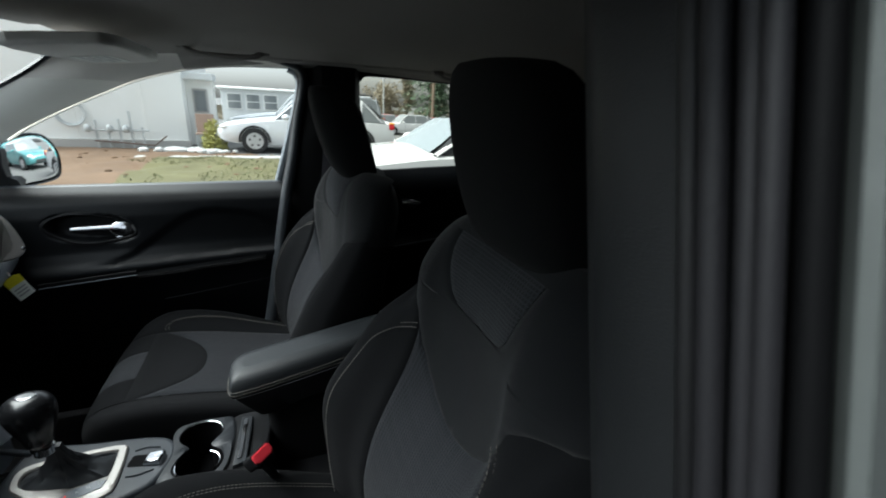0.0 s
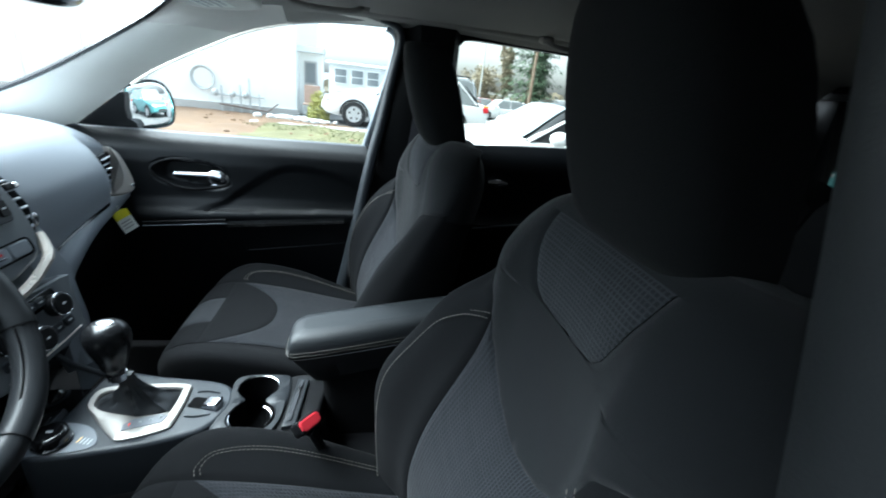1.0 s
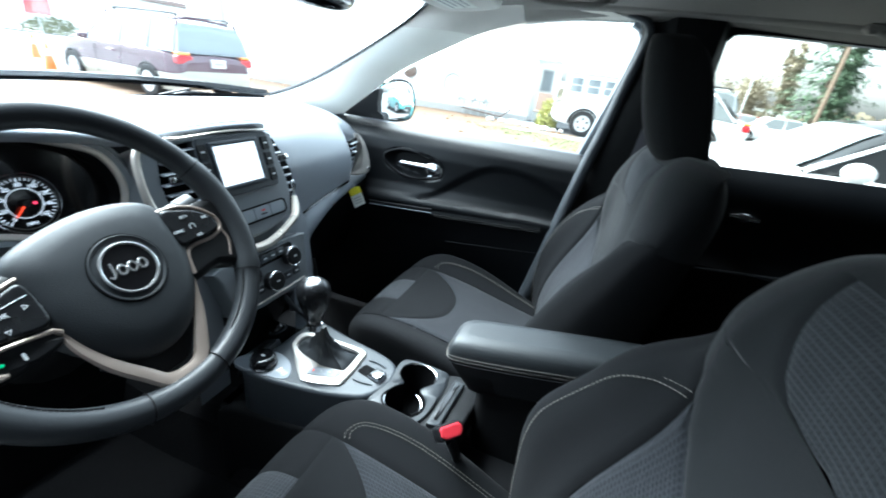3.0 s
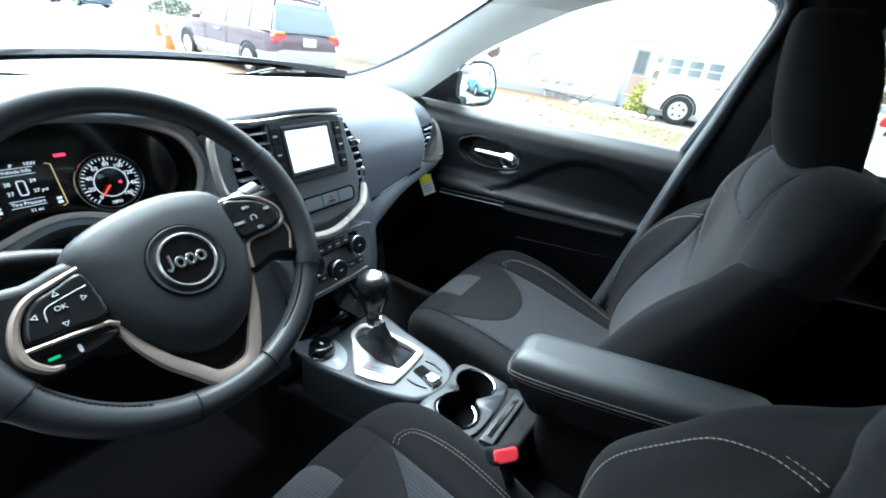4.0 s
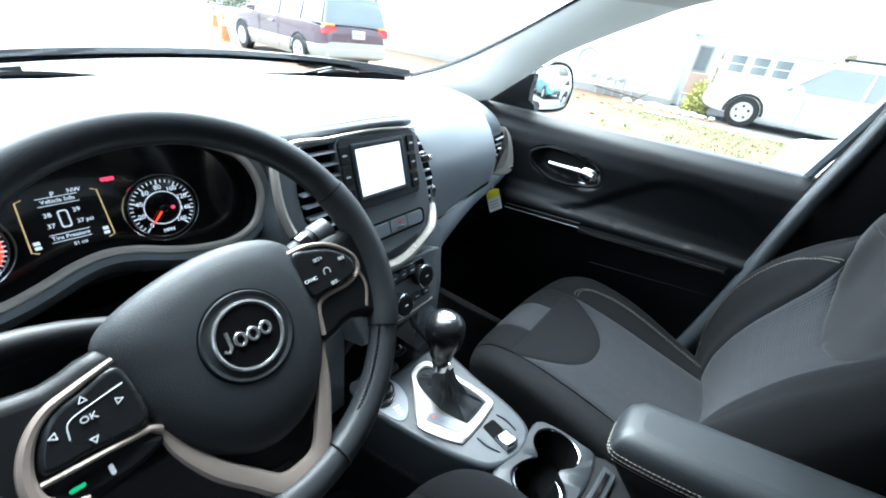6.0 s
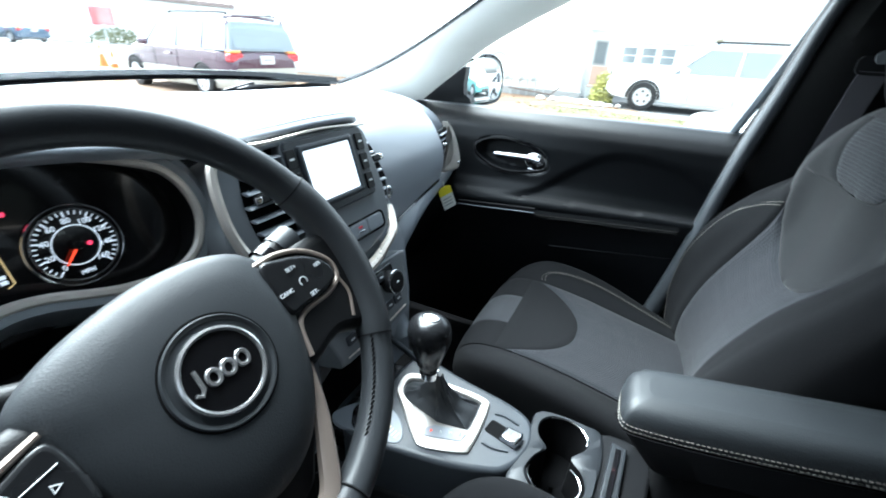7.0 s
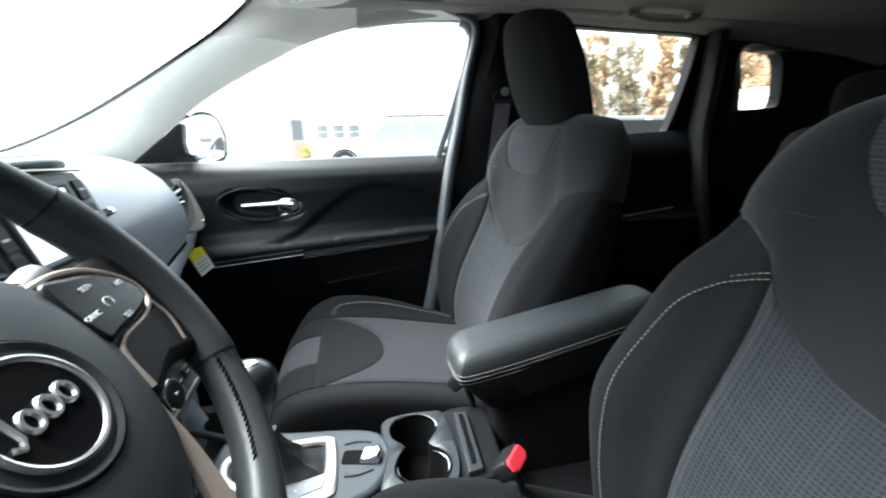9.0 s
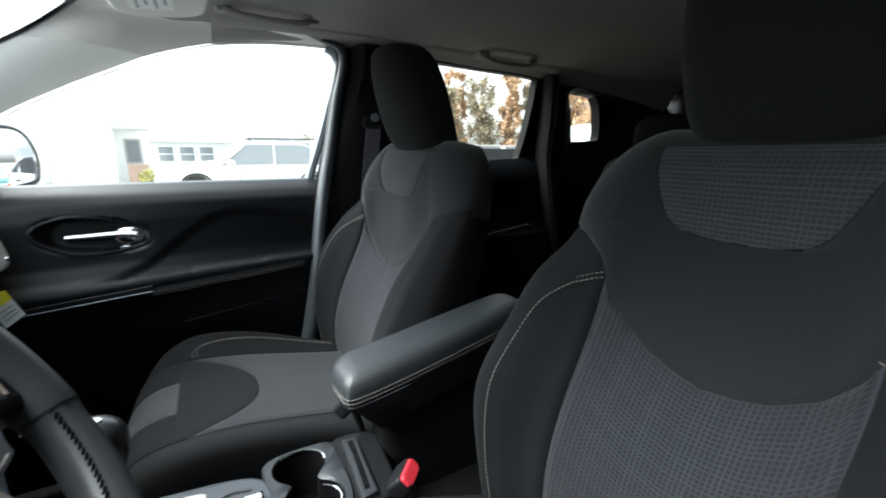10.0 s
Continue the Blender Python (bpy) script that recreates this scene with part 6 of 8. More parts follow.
        part("pad_trim", tube([on_wh(p[0], p[1], 0.006) for p in spline([(0.074, 0.034), (0.102, 0.035), (0.128, 0.027), (0.149, 0.008), (0.149, -0.010), (0.130, -0.019), (0.098, -0.021), (0.086, -0.030), (0.080, -0.056)], 6)], 0.0026, 8), TAUPE, wheel, "satin taupe edge")
        part("pad_trim", tube([on_wh(p[0], p[1], 0.004) for p in spline([(0.149, -0.010), (0.152, -0.030), (0.142, -0.052)], 6)], 0.0030, 8), TAUPE, wheel, "satin taupe edge")
        for wd, q in (("SET+", (0.103, 0.018)), ("RES", (0.130, 0.010)), ("CANC", (0.087, 0.001)), ("SET-", (0.112, -0.011))):
            part("button_word", letters(wd, 0.0052, on_wh(*q, 0.0125), WU, WV), MARK, pd)
        part("cruise_mark", tube([on_wh(0.108 + 0.004 * math.cos(t), 0.003 + 0.004 * math.sin(t), 0.0122) for t in np.linspace(-0.6, 3.8, 12)], 0.0005, 4), MARK, pd)
# taupe lower spokes
us = [(-0.072, -0.054), (-0.066, -0.080), (-0.050, -0.111), (-0.029, -0.138), (-0.012, -0.158), (0.010, -0.163), (0.032, -0.156), (0.049, -0.128), (0.063, -0.100), (0.072, -0.075), (0.081, -0.050)]
part("lower_spoke", tube([on_wh(p[0], p[1], 0.0) for p in spline(us, 6)], np.interp(np.arange(61), [0, 12, 30, 42, 60], [0.004, 0.0085, 0.0105, 0.0085, 0.003]), 8, flat=0.6, up=None), TAUPE, wheel, "satin taupe lower spokes")
part("spoke_plate", slab(spline([(-0.048, -0.105), (0.058, -0.105), (0.046, -0.130), (0.028, -0.148), (-0.006, -0.150), (-0.026, -0.134)], 4, True), on_wh(0, 0, -0.03), WU, WV, 0.018, 0.004), HARD, wheel, "black plate between the lower spokes")
part("column", tube([on_wh(0, -0.01, -0.04), on_wh(0, -0.02, -0.12), on_wh(0, -0.03, -0.26)], [0.05, 0.065, 0.075], 16), HARD, wheel, "black steering column cover")


def stalk(pts, label):
    s = thing("column_stalk", pts[0], label, "column stalk", "column stalks")
    part("lever", tube(spline(pts, 4), np.linspace(0.010, 0.0165, 4 * (len(pts) - 1) + 1), 10), HARD, s)
    e, d = np.array(pts[-1]), np.array(pts[-1]) - np.array(pts[-2])
    d /= np.linalg.norm(d)
    part("end_cap", tube([e - d * 0.002, e + d * 0.022], [0.0175, 0.016], 12), CUPM, s, "grey ribbed end")
    part("collar", tube([e - d * 0.022, e - d * 0.010], [0.018, 0.018], 12), GLOSS, s)
    for k in range(3):
        c = e - d * 0.028 - d * 0.014 * k
        part("print_mark", tube([c + np.array([0.0165, 0, 0.002]), c + np.array([0.0165, 0, 0.008])], 0.001, 4), MARK, s)
    return s


stalk([on_wh(0.05, 0.012, -0.065), on_wh(0.10, 0.024, -0.062), on_wh(0.150, 0.040, -0.055)], "black wiper stalk with grey end")
stalk([on_wh(-0.05, 0.025, -0.065), on_wh(-0.11, 0.040, -0.060), on_wh(-0.20, 0.046, -0.05)], "black indicator stalk with white markings")
key = thing("ignition_key", (-0.55, -0.29, 1.0), "metal ignition key in the column lock", "key")
part("lock_barrel", tube([(-0.575, -0.285, 1.0), (-0.548, -0.277, 1.008)], 0.017, 14), HARD, key)
part("key_head", slab(rrect(0.028, 0.016, 0.005), (-0.545, -0.277, 1.008), (0.3, 0.5, -1), (0.4, 1, 0.4), 0.006, 0.002), CHROME, key)
part("key_ring", tube([(-0.53 + 0.0, -0.275 + 0.010 * math.cos(t), 0.985 + 0.012 * math.sin(t)) for t in np.linspace(0, 6.283, 17)[:-1]], 0.0012, 5, True), CHROME, key)


# ---- centre console ----
con = thing("centre_console", (-0.35, 0, 0.45), "dark grey centre console with gear lever, cup holders and padded armrest", "centre console")
KZ = 0.70
body_o = spline([(-0.62, -0.135), (-0.58, -0.132), (-0.42, -0.112), (-0.30, -0.085), (-0.10, -0.082), (0.10, -0.08), (0.30, -0.08), (0.30, 0.10), (0.10, 0.10), (-0.10, 0.085), (-0.30, 0.080), (-0.42, 0.098), (-0.58, 0.118), (-0.62, 0.12)], 4, True)


def flat(o):
    return [(p[0], p[1]) for p in o]


part("console_body", slab(flat(body_o), (0, 0, 0.36), (1, 0, 0), (0, 1, 0), 0.235, 0.02, 3), HARD, con, "black lower console")
deck_o = spline([(-0.565, -0.120), (-0.42, -0.106), (-0.325, -0.080), (-0.288, -0.055), (-0.268, 0.0), (-0.282, 0.050), (-0.33, 0.074), (-0.43, 0.090), (-0.535, 0.108), (-0.555, 0.06), (-0.56, -0.05)], 5, True)
deck = part("console_deck", slab(flat(deck_o), (0, 0, KZ - 0.11), (1, 0, 0), (0, 1, 0), 0.11, 0.009, 4), CONSOLE, con, "grey upper deck")
part("deck_line", tube([(p[0], p[1], KZ - 0.004) for p in outset(deck_o, -0.009)], 0.0016, 5, True), HARD, deck, "fine dark groove")
# silver gear bezel, display strip, boot and lever
bz_o = spline([(-0.532, 0.0), (-0.528, 0.046), (-0.45, 0.056), (-0.372, 0.055), (-0.358, 0.03), (-0.356, -0.05), (-0.368, -0.070), (-0.428, -0.090), (-0.452, -0.080), (-0.505, -0.030)], 5, True)
bz_i = spline([(-0.518, 0.002), (-0.515, 0.034), (-0.45, 0.043), (-0.384, 0.042), (-0.375, 0.03), (-0.374, -0.018), (-0.382, -0.026), (-0.424, -0.034), (-0.440, -0.032), (-0.496, -0.018)], 5, True)
bezel = part("gear_bezel", ring_slab(bz_o, bz_i, (0, 0, KZ - 0.004), (1, 0, 0), (0, 1, 0), 0.011, 0.003), BEZEL, con, "satin silver gear surround")
part("gear_display", slab([(-0.436, -0.073), (-0.376, -0.055), (-0.372, -0.038), (-0.384, -0.034), (-0.428, -0.045), (-0.440, -0.058)], (0, 0, KZ + 0.005), (1, 0, 0), (0, 1, 0), 0.0035, 0.001), DASH, bezel, "dark grey gear display")
for k, wd in enumerate("PRND"):
    part("gear_letter", letters(wd, 0.0075, (-0.428 + 0.0155 * k, -0.060 + 0.0058 * k, KZ + 0.009), (0.95, 0.33, 0), (-0.33, 0.95, 0)), LITRED if k == 0 else MARK, bezel)
boot = []
for t in np.linspace(0, 1, 20):
    o = np.array(bz_i)
    c0, c1 = np.array([-0.445, 0.006]), np.array([-0.452, -0.004])
    k = (1 - t) ** 2.3
    w = 1 + 0.09 * math.sin(t * 19) * (1 - t)
    ring = c0 * (1 - t) + c1 * t + (o - c0) * (0.18 + 0.80 * k) * w
    wrink = (0.0055 * np.sin(np.arange(len(o)) * 0.9 + 6 * t) + 0.003 * np.sin(np.arange(len(o)) * 2.1 - 9 * t)) * math.sin(math.pi * t) * (1.2 - t)
    boot.append(np.column_stack([ring, np.full(len(o), KZ - 0.002 + 0.085 * t) + wrink]))
part("gear_boot", loft(boot), LEATHER, con, "wrinkled black leather boot")
seam = [(-0.388 - 0.052 * t ** 0.6, 0.018 - 0.024 * t ** 0.6, KZ + 0.006 + 0.078 * t ** 1.25) for t in np.linspace(0, 1, 14)]
part("boot_seam", stitches(seam, 0.004, 0.002, 0.001), CONSOLE, con, "sewn boot seam")
kc = np.array([-0.462, -0.012, 0.0])
prof = [(0.787, 0.0145), (0.798, 0.0150), (0.804, 0.0185), (0.820, 0.0215), (0.838, 0.0275), (0.858, 0.0325), (0.876, 0.0335), (0.890, 0.0295), (0.899, 0.019), (0.901, 0.004)]
rr = []
for z, r in spline(prof, 3):
    t = np.arange(24) * 2 * np.pi / 24
    cx = kc[0] + 0.05 * (0.84 - z) * 0.2
    rr.append(np.stack([cx + r * 1.12 * np.cos(t), kc[1] + r * np.sin(t), np.full(24, z)], 1))
part("gear_knob", loft(rr), KNOB, con, "smooth black gear knob")
part("knob_badge", slab(circle(0.0155, 24, 0.011), (kc[0] + 0.001, kc[1], 0.8985), (1, 0, 0), (0, 1, 0), 0.0035, 0.0025, 3), CHROME, con, "bright knob badge")
part("knob_collar", tube([(kc[0] + 0.003, kc[1], 0.778), (kc[0] + 0.003, kc[1], 0.792)], 0.0155, 16), CHROME, con, "chrome collar")
# drive mode dial on its plate
part("dial_plate", slab(spline([(-0.60, -0.095), (-0.555, -0.045), (-0.50, -0.052), (-0.468, -0.085), (-0.475, -0.106), (-0.53, -0.115), (-0.585, -0.118)], 4, True), (0, 0, KZ - 0.006), (1, 0, 0), (0, 1, 0), 0.008, 0.002), DASH, con, "dark dial plate")
dl = part("drive_dial", slab(circle(0.027, 28), (-0.537, -0.088, KZ), (1, 0, 0), (0, 1, 0), 0.026, 0.008, 3), GLOSS, con, "gloss black rotary dial")
part("dial_ring", tube([(-0.537 + 0.0275 * math.cos(t), -0.088 + 0.0275 * math.sin(t), KZ + 0.006) for t in np.linspace(0, 6.283, 29)[:-1]], 0.0018, 5, True), CHROME, dl)
part("dial_mark", slab(rrect(0.010, 0.004, 0.0015), (-0.537, -0.088, KZ + 0.0255), (1, 0, 0), (0, 1, 0), 0.001, 0.0003), MARK, dl)
for k, m in enumerate((LITAMBER, MARK, MARK, MARK)):
    part("mode_mark", slab(rrect(0.003, 0.013, 0.001), (-0.497 + 0.0065 * k, -0.085 - 0.002 * k, KZ + 0.0015), (1, -0.2, 0), (0.2, 1, 0), 0.0008, 0.0002), m, con)
# forward tray with socket and keys
part("front_tray", box((-0.70, -0.10, 0.60), (-0.555, 0.10, 0.668), 0.012), GLOSS, con, "dark storage tray")
tray = part("tray_plate", slab(rrect(0.05, 0.085, 0.008), (-0.592, -0.035, 0.672), (1, 0, 0.45), (0, 1, 0), 0.014, 0.004), CONSOLE, con, "grey switch plate")
part("socket_cap", ball((-0.60, 0.028, 0.70), (0.016, 0.018, 0.016)), GLOSS, tray)
part("socket_rim", tube([(-0.60 + 0.018 * math.cos(t), 0.028 + 0.020 * math.sin(t), 0.696 + 0.008 * math.cos(t)) for t in np.linspace(0, 6.283, 21)[:-1]], 0.0025, 5, True), CONSOLE, tray)
for k in range(2):
    part("traction_key", slab(rrect(0.018, 0.024, 0.003), (-0.592, -0.058 + 0.03 * k, 0.685), (1, 0, 0.45), (0, 1, 0), 0.005, 0.0015), HARD, tray)
part("tray_rail", tube([(-0.655, 0.075, 0.80), (-0.60, 0.085, 0.735), (-0.535, 0.09, 0.70)], 0.006, 8), CONSOLE, con, "slim grey side rail")
# parking brake switch
part("brake_well", slab(rrect(0.062, 0.030, 0.006), (-0.318, 0.000, KZ - 0.0005), (0.93, -0.2, 0), (0.2, 0.93, 0), 0.0016, 0.0006), PIT, con, "switch well painted black for its shade")
bk = part("brake_switch", slab([(-0.015, -0.014), (0.015, -0.014), (0.018, 0.0), (0.015, 0.014), (-0.015, 0.014)], (-0.302, -0.004, KZ), (0.93, -0.2, 0.12), (0.2, 0.93, 0), 0.012, 0.004, 3), CHROME, con, "bright parking brake switch")
part("switch_mark", slab(circle(0.004, 12), (-0.298, -0.005, KZ + 0.0125), (0.93, -0.2, 0.12), (0.2, 0.93, 0), 0.0008, 0.0002), MARK, bk)
for sg in (-1, 1):
    part("deck_crease", tube(spline([(-0.345, 0.0 + sg * 0.034, KZ + 0.0005), (-0.325, 0.0 + sg * 0.036, KZ + 0.001), (-0.30, 0.0 + sg * 0.03, KZ + 0.0005)], 4), 0.0022, 5), CONSOLE, con)
# cup holders: a plate with two joined wells
cup_o = resample(spline([(-0.282, 0.070), (-0.262, 0.088), (-0.20, 0.092), (-0.165, 0.085), (-0.158, 0.02), (-0.165, -0.055), (-0.185, -0.085), (-0.25, -0.088), (-0.29, -0.072), (-0.278, 0.0)], 5, True), 64)
cup_i = resample(spline([(-0.265, 0.062), (-0.245, 0.083), (-0.21, 0.083), (-0.185, 0.062), (-0.187, 0.035), (-0.205, 0.012), (-0.182, -0.012), (-0.176, -0.045), (-0.198, -0.074), (-0.24, -0.074), (-0.265, -0.045), (-0.258, -0.012), (-0.245, 0.012), (-0.264, 0.035)], 5, True), 64)
cup_o = np.roll(cup_o, -int(np.argmin(np.linalg.norm(cup_o - cup_i[0], axis=1))), 0)
cw = part("cup_holder", ring_slab(cup_o, cup_i, (0, 0, KZ - 0.11), (1, 0, 0), (0, 1, 0), 0.109, 0.004), CUPM, con, "dark grey double cup holder")
part("cup_well", patch(np.array([[(p[0], p[1], KZ - 0.004) for p in cup_i], [(p[0] * 0.99 - 0.0022, p[1] * 0.97, KZ - 0.05) for p in cup_i], [(p[0] * 0.9 - 0.022, p[1] * 0.9, KZ - 0.085) for p in cup_i], [(-0.222 + (p[0] + 0.222) * 0.1, p[1] * 0.1, KZ - 0.086) for p in cup_i]]), close_v=True), PIT, cw, "cup well painted black for its shade")
for c, a0, a1 in (((-0.225, 0.050), -10, 130), ((-0.222, -0.040), -190, -60), ((-0.222, -0.042), -40, 60)):
    part("chrome_line", tube([(c[0] + 0.041 * math.cos(radians(a)), c[1] + 0.034 * math.sin(radians(a)), KZ - 0.0005) for a in np.linspace(a0, a1, 14)], 0.0015, 5), CHROME, cw, "thin chrome accent")
part("card_slot", slab([(-0.156, -0.07), (-0.130, -0.066), (-0.122, 0.07), (-0.146, 0.075)], (0, 0, KZ - 0.012), (1, 0, 0), (0, 1, 0), 0.013, 0.003), CUPM, con, "dark grey storage slot")
part("console_shelf", slab(spline([(-0.175, -0.082), (-0.125, -0.080), (-0.096, -0.060), (-0.086, 0.0), (-0.086, 0.085), (-0.165, 0.092), (-0.170, 0.0)], 4, True), (0, 0, KZ - 0.06), (1, 0, 0), (0, 1, 0), 0.052, 0.006, 3), HARD, con, "black shelf in front of the armrest")
part("slot_gap", slab([(-0.148, -0.055), (-0.140, -0.055), (-0.132, 0.062), (-0.140, 0.062)], (0, 0, KZ + 0.0022), (1, 0, 0), (0, 1, 0), 0.0015, 0.0005), GLOSS, con)
# bin and armrest
bin_rings = []
for z, x0, gy in ((0.45, -0.10, 0.0), (0.68, -0.105, 0.0), (0.72, -0.108, -0.004), (0.76, -0.112, -0.010), (0.815, -0.118, -0.012)):
    q = rrect(0.36, 0.094 + gy, 0.03, 5) + np.array([x0 + 0.20, 0.056])
    bin_rings.append(np.column_stack([q, np.full(len(q), z) + 0.16 * np.clip(q[:, 0] + 0.14, 0, 1) * (z > 0.78)]))
part("armrest_bin", loft(bin_rings), DARKTRIM, con, "black armrest bin")
ar_o = spline([(-0.158, 0.030), (-0.159, 0.055), (-0.157, 0.082), (-0.146, 0.101), (-0.118, 0.109), (0.05, 0.115), (0.20, 0.118), (0.235, 0.10), (0.24, 0.06), (0.225, 0.02), (0.10, 0.004), (-0.05, -0.006), (-0.138, -0.005), (-0.155, 0.006)], 6, True)
ars = []
for ins, h in ((0.003, 0.0), (0.0, 0.004), (0.0005, 0.012), (0.0020, 0.023), (0.0050, 0.032), (0.0095, 0.039), (0.0155, 0.0435), (0.023, 0.0462), (0.034, 0.0475)):
    c = np.array([0.025, 0.055])
    q = c + (ar_o - c) * np.array([1 - ins / 0.20, 1 - ins / 0.060])
    ars.append(np.column_stack([q, 0.812 + h + 0.165 * np.clip(q[:, 0] + 0.14, 0, 1)]))
side = []
for ins, front, h in ((0.006, 0.055, -0.060), (0.002, 0.050, -0.056), (0.0, 0.012, -0.010), (0.001, 0.0, 0.001)):
    c = np.array([0.025, 0.055])
    q = c + (ar_o - c) * np.array([1 - ins / 0.20, 1 - ins / 0.060])
    q = q + np.column_stack([front * np.clip((-0.02 - q[:, 0]) / 0.12, 0, 1), 0 * q[:, 0]])
    side.append(np.column_stack([q, 0.812 + h + 0.165 * np.clip(ar_o[:, 0] + 0.14, 0, 1)]))
# Far darker than the lid's vinyl: the side's shade is in its colour.
part("lid_side", loft(side), ARMTOP, con, "padded side of the lid, painted black for shade")
arm_ob = part("armrest", loft(ars), VINYL, con, "padded grey vinyl armrest lid")
left = resample(np.array([p for p in spline([(-0.159, 0.055), (-0.158, 0.030), (-0.155, 0.006), (-0.138, -0.005), (-0.05, -0.006), (0.10, 0.004), (0.205, 0.014)], 8)]), 80, False)
for h in (0.006, 0.0135):
    part("stitching", stitches(np.column_stack([left[:, 0] - 0.0008, left[:, 1] - 0.0008, 0.812 + h + 0.165 * np.clip(left[:, 0] + 0.14, 0, 1)]), 0.0042, 0.002, 0.0008), THREAD, arm_ob, "pale double seam thread")
part("lid_gap", tube(np.column_stack([left[:, 0] + 0.002, left[:, 1] + 0.002, 0.8095 + 0.165 * np.clip(left[:, 0] + 0.14, 0, 1)]), 0.002, 5), GLOSS, con, "dark gap under the lid")


# ---- outside ----
ASPHALT = material("asphalt", (0.12, 0.12, 0.118), 0.85, grain=0.6, grain_size=60, vary=0.25, vary_size=0.7)
DIRT = material("bare_dirt", (0.125, 0.076, 0.042), 0.95, grain=1.0, grain_size=20, vary=0.5, vary_size=1.6)
GRASSM = material("thin_grass", (0.095, 0.088, 0.035), 0.95, grain=1.0, grain_size=30, vary=0.55, vary_size=1.5)
BLADE = material("grass_blades", (0.10, 0.11, 0.04), 0.8, vary=0.4, vary_size=2)
CONCRETE = material("pale_concrete", (0.42, 0.41, 0.39), 0.85, grain=0.5, grain_size=40, vary=0.2, vary_size=1.2)
WHITEWALL = material("white_painted_wall", (0.82, 0.82, 0.79), 0.7, grain=0.4, grain_size=30, vary=0.08, vary_size=0.8)
GREYWALL = material("grey_siding", (0.60, 0.62, 0.62), 0.7, grain=0.3, grain_size=20, vary=0.1)
ROOFM = material("dark_roofing", (0.22, 0.16, 0.14), 0.85, grain=0.4, grain_size=20)
RUST = material("rusty_metal", (0.13, 0.09, 0.07), 0.8, vary=0.4, vary_size=8)
PIPE = material("grey_pipe", (0.46, 0.48, 0.48), 0.5, vary=0.2)
ROCK = material("white_rubble", (0.6, 0.6, 0.58), 0.9, grain=0.6, grain_size=30, vary=0.25, vary_size=5)
TYRE = material("tyre_rubber", (0.018, 0.018, 0.018), 0.85, grain=0.4, grain_size=90)
ALLOY = material("alloy_rim", (0.6, 0.6, 0.62), 0.35, 0.8, vary=0.1)
CARGLASS = material("car_window", (0.19, 0.205, 0.21), 0.08, coat=0.2, vary=0.1)
# Pale blue base colour paints the reflected sky on dark car glass.
SKYGLASS = material("painted_sky_car_window", (0.20, 0.24, 0.27), 0.06, coat=0.3, vary=0.1)
DARKGLASS = material("dark_car_window", (0.012, 0.013, 0.014), 0.12, vary=0.1, spec=0.25)
LAMPW = material("headlamp_lens", (0.75, 0.75, 0.72), 0.1, 0.3, vary=0.1)
LAMPR = material("tail_lamp_red", (0.55, 0.02, 0.03), 0.15, vary=0.1)
LAMPO = material("indicator_amber", (0.8, 0.32, 0.06), 0.2, vary=0.1)
PLATE = material("number_plate", (0.7, 0.7, 0.68), 0.5)
CONE = material("orange_cone", (0.8, 0.2, 0.04), 0.6, vary=0.15)
BARK = material("bark", (0.12, 0.095, 0.07), 0.95, grain=0.8, grain_size=30, vary=0.3)
NEEDLE = material("conifer_needles", (0.05, 0.085, 0.045), 0.8, vary=0.5, vary_size=0.8)
# Russet and olive leaves are paled: bright haze is mixed into their colours.
RUSSET = material("hazed_autumn_leaves", (0.40, 0.27, 0.17), 0.8, vary=0.3, vary_size=0.8)
OLIVE = material("hazed_yellow_green_leaves", (0.27, 0.235, 0.165), 0.8, vary=0.3, vary_size=0.8)
BUSHM = material("yellow_green_bush_leaves", (0.30, 0.29, 0.08), 0.8, vary=0.35, vary_size=4)
WOODP = material("wooden_pole", (0.20, 0.15, 0.11), 0.9, grain=0.5, grain_size=20)


def paint(name, colour):
    return material(name, colour, 0.25, 0.1, coat=0.8, vary=0.04)


def ground_z(x, y):
    z = -0.036 * min(max(y - 13.0, 0.0), 110.0)
    d = math.hypot((x + 3.5) / 5.0, (y - 9.2) / 2.8)
    z += 0.14 * step(1.15, 0.55, d) * (0.6 + 0.5 * noise.noise((x * 0.9, y * 0.9, 0)))
    z += 0.03 * noise.noise((x * 2.3, y * 2.3, 3)) * step(1.3, 0.9, d)
    return z


gx = np.concatenate([-np.geomspace(3000, 25, 14), np.linspace(-20, 12, 120), np.geomspace(20, 3000, 14)])
gy = np.concatenate([-np.geomspace(3000, 20, 12), np.linspace(-12, 4.6, 16), np.linspace(4.8, 13.2, 60), np.geomspace(16, 3000, 14)])
single("ground", patch(np.array([[(x, y, ground_z(x, y)) for y in gy] for x in gx])), ASPHALT, "worn grey asphalt car park ground", "ground", kind="structure")


def lawn(x0, x1, y0, y1, lift, nx=70, ny=40):
    return patch(np.array([[(x, y + 0.25 * noise.noise((x * 0.7, y, 8)) * (1 if y in (y0, y1) else 0), ground_z(x, y) + lift + 0.012 * noise.noise((x * 3, y * 3, 5))) for y in np.linspace(y0, y1, ny)] for x in np.linspace(x0, x1, nx)]))


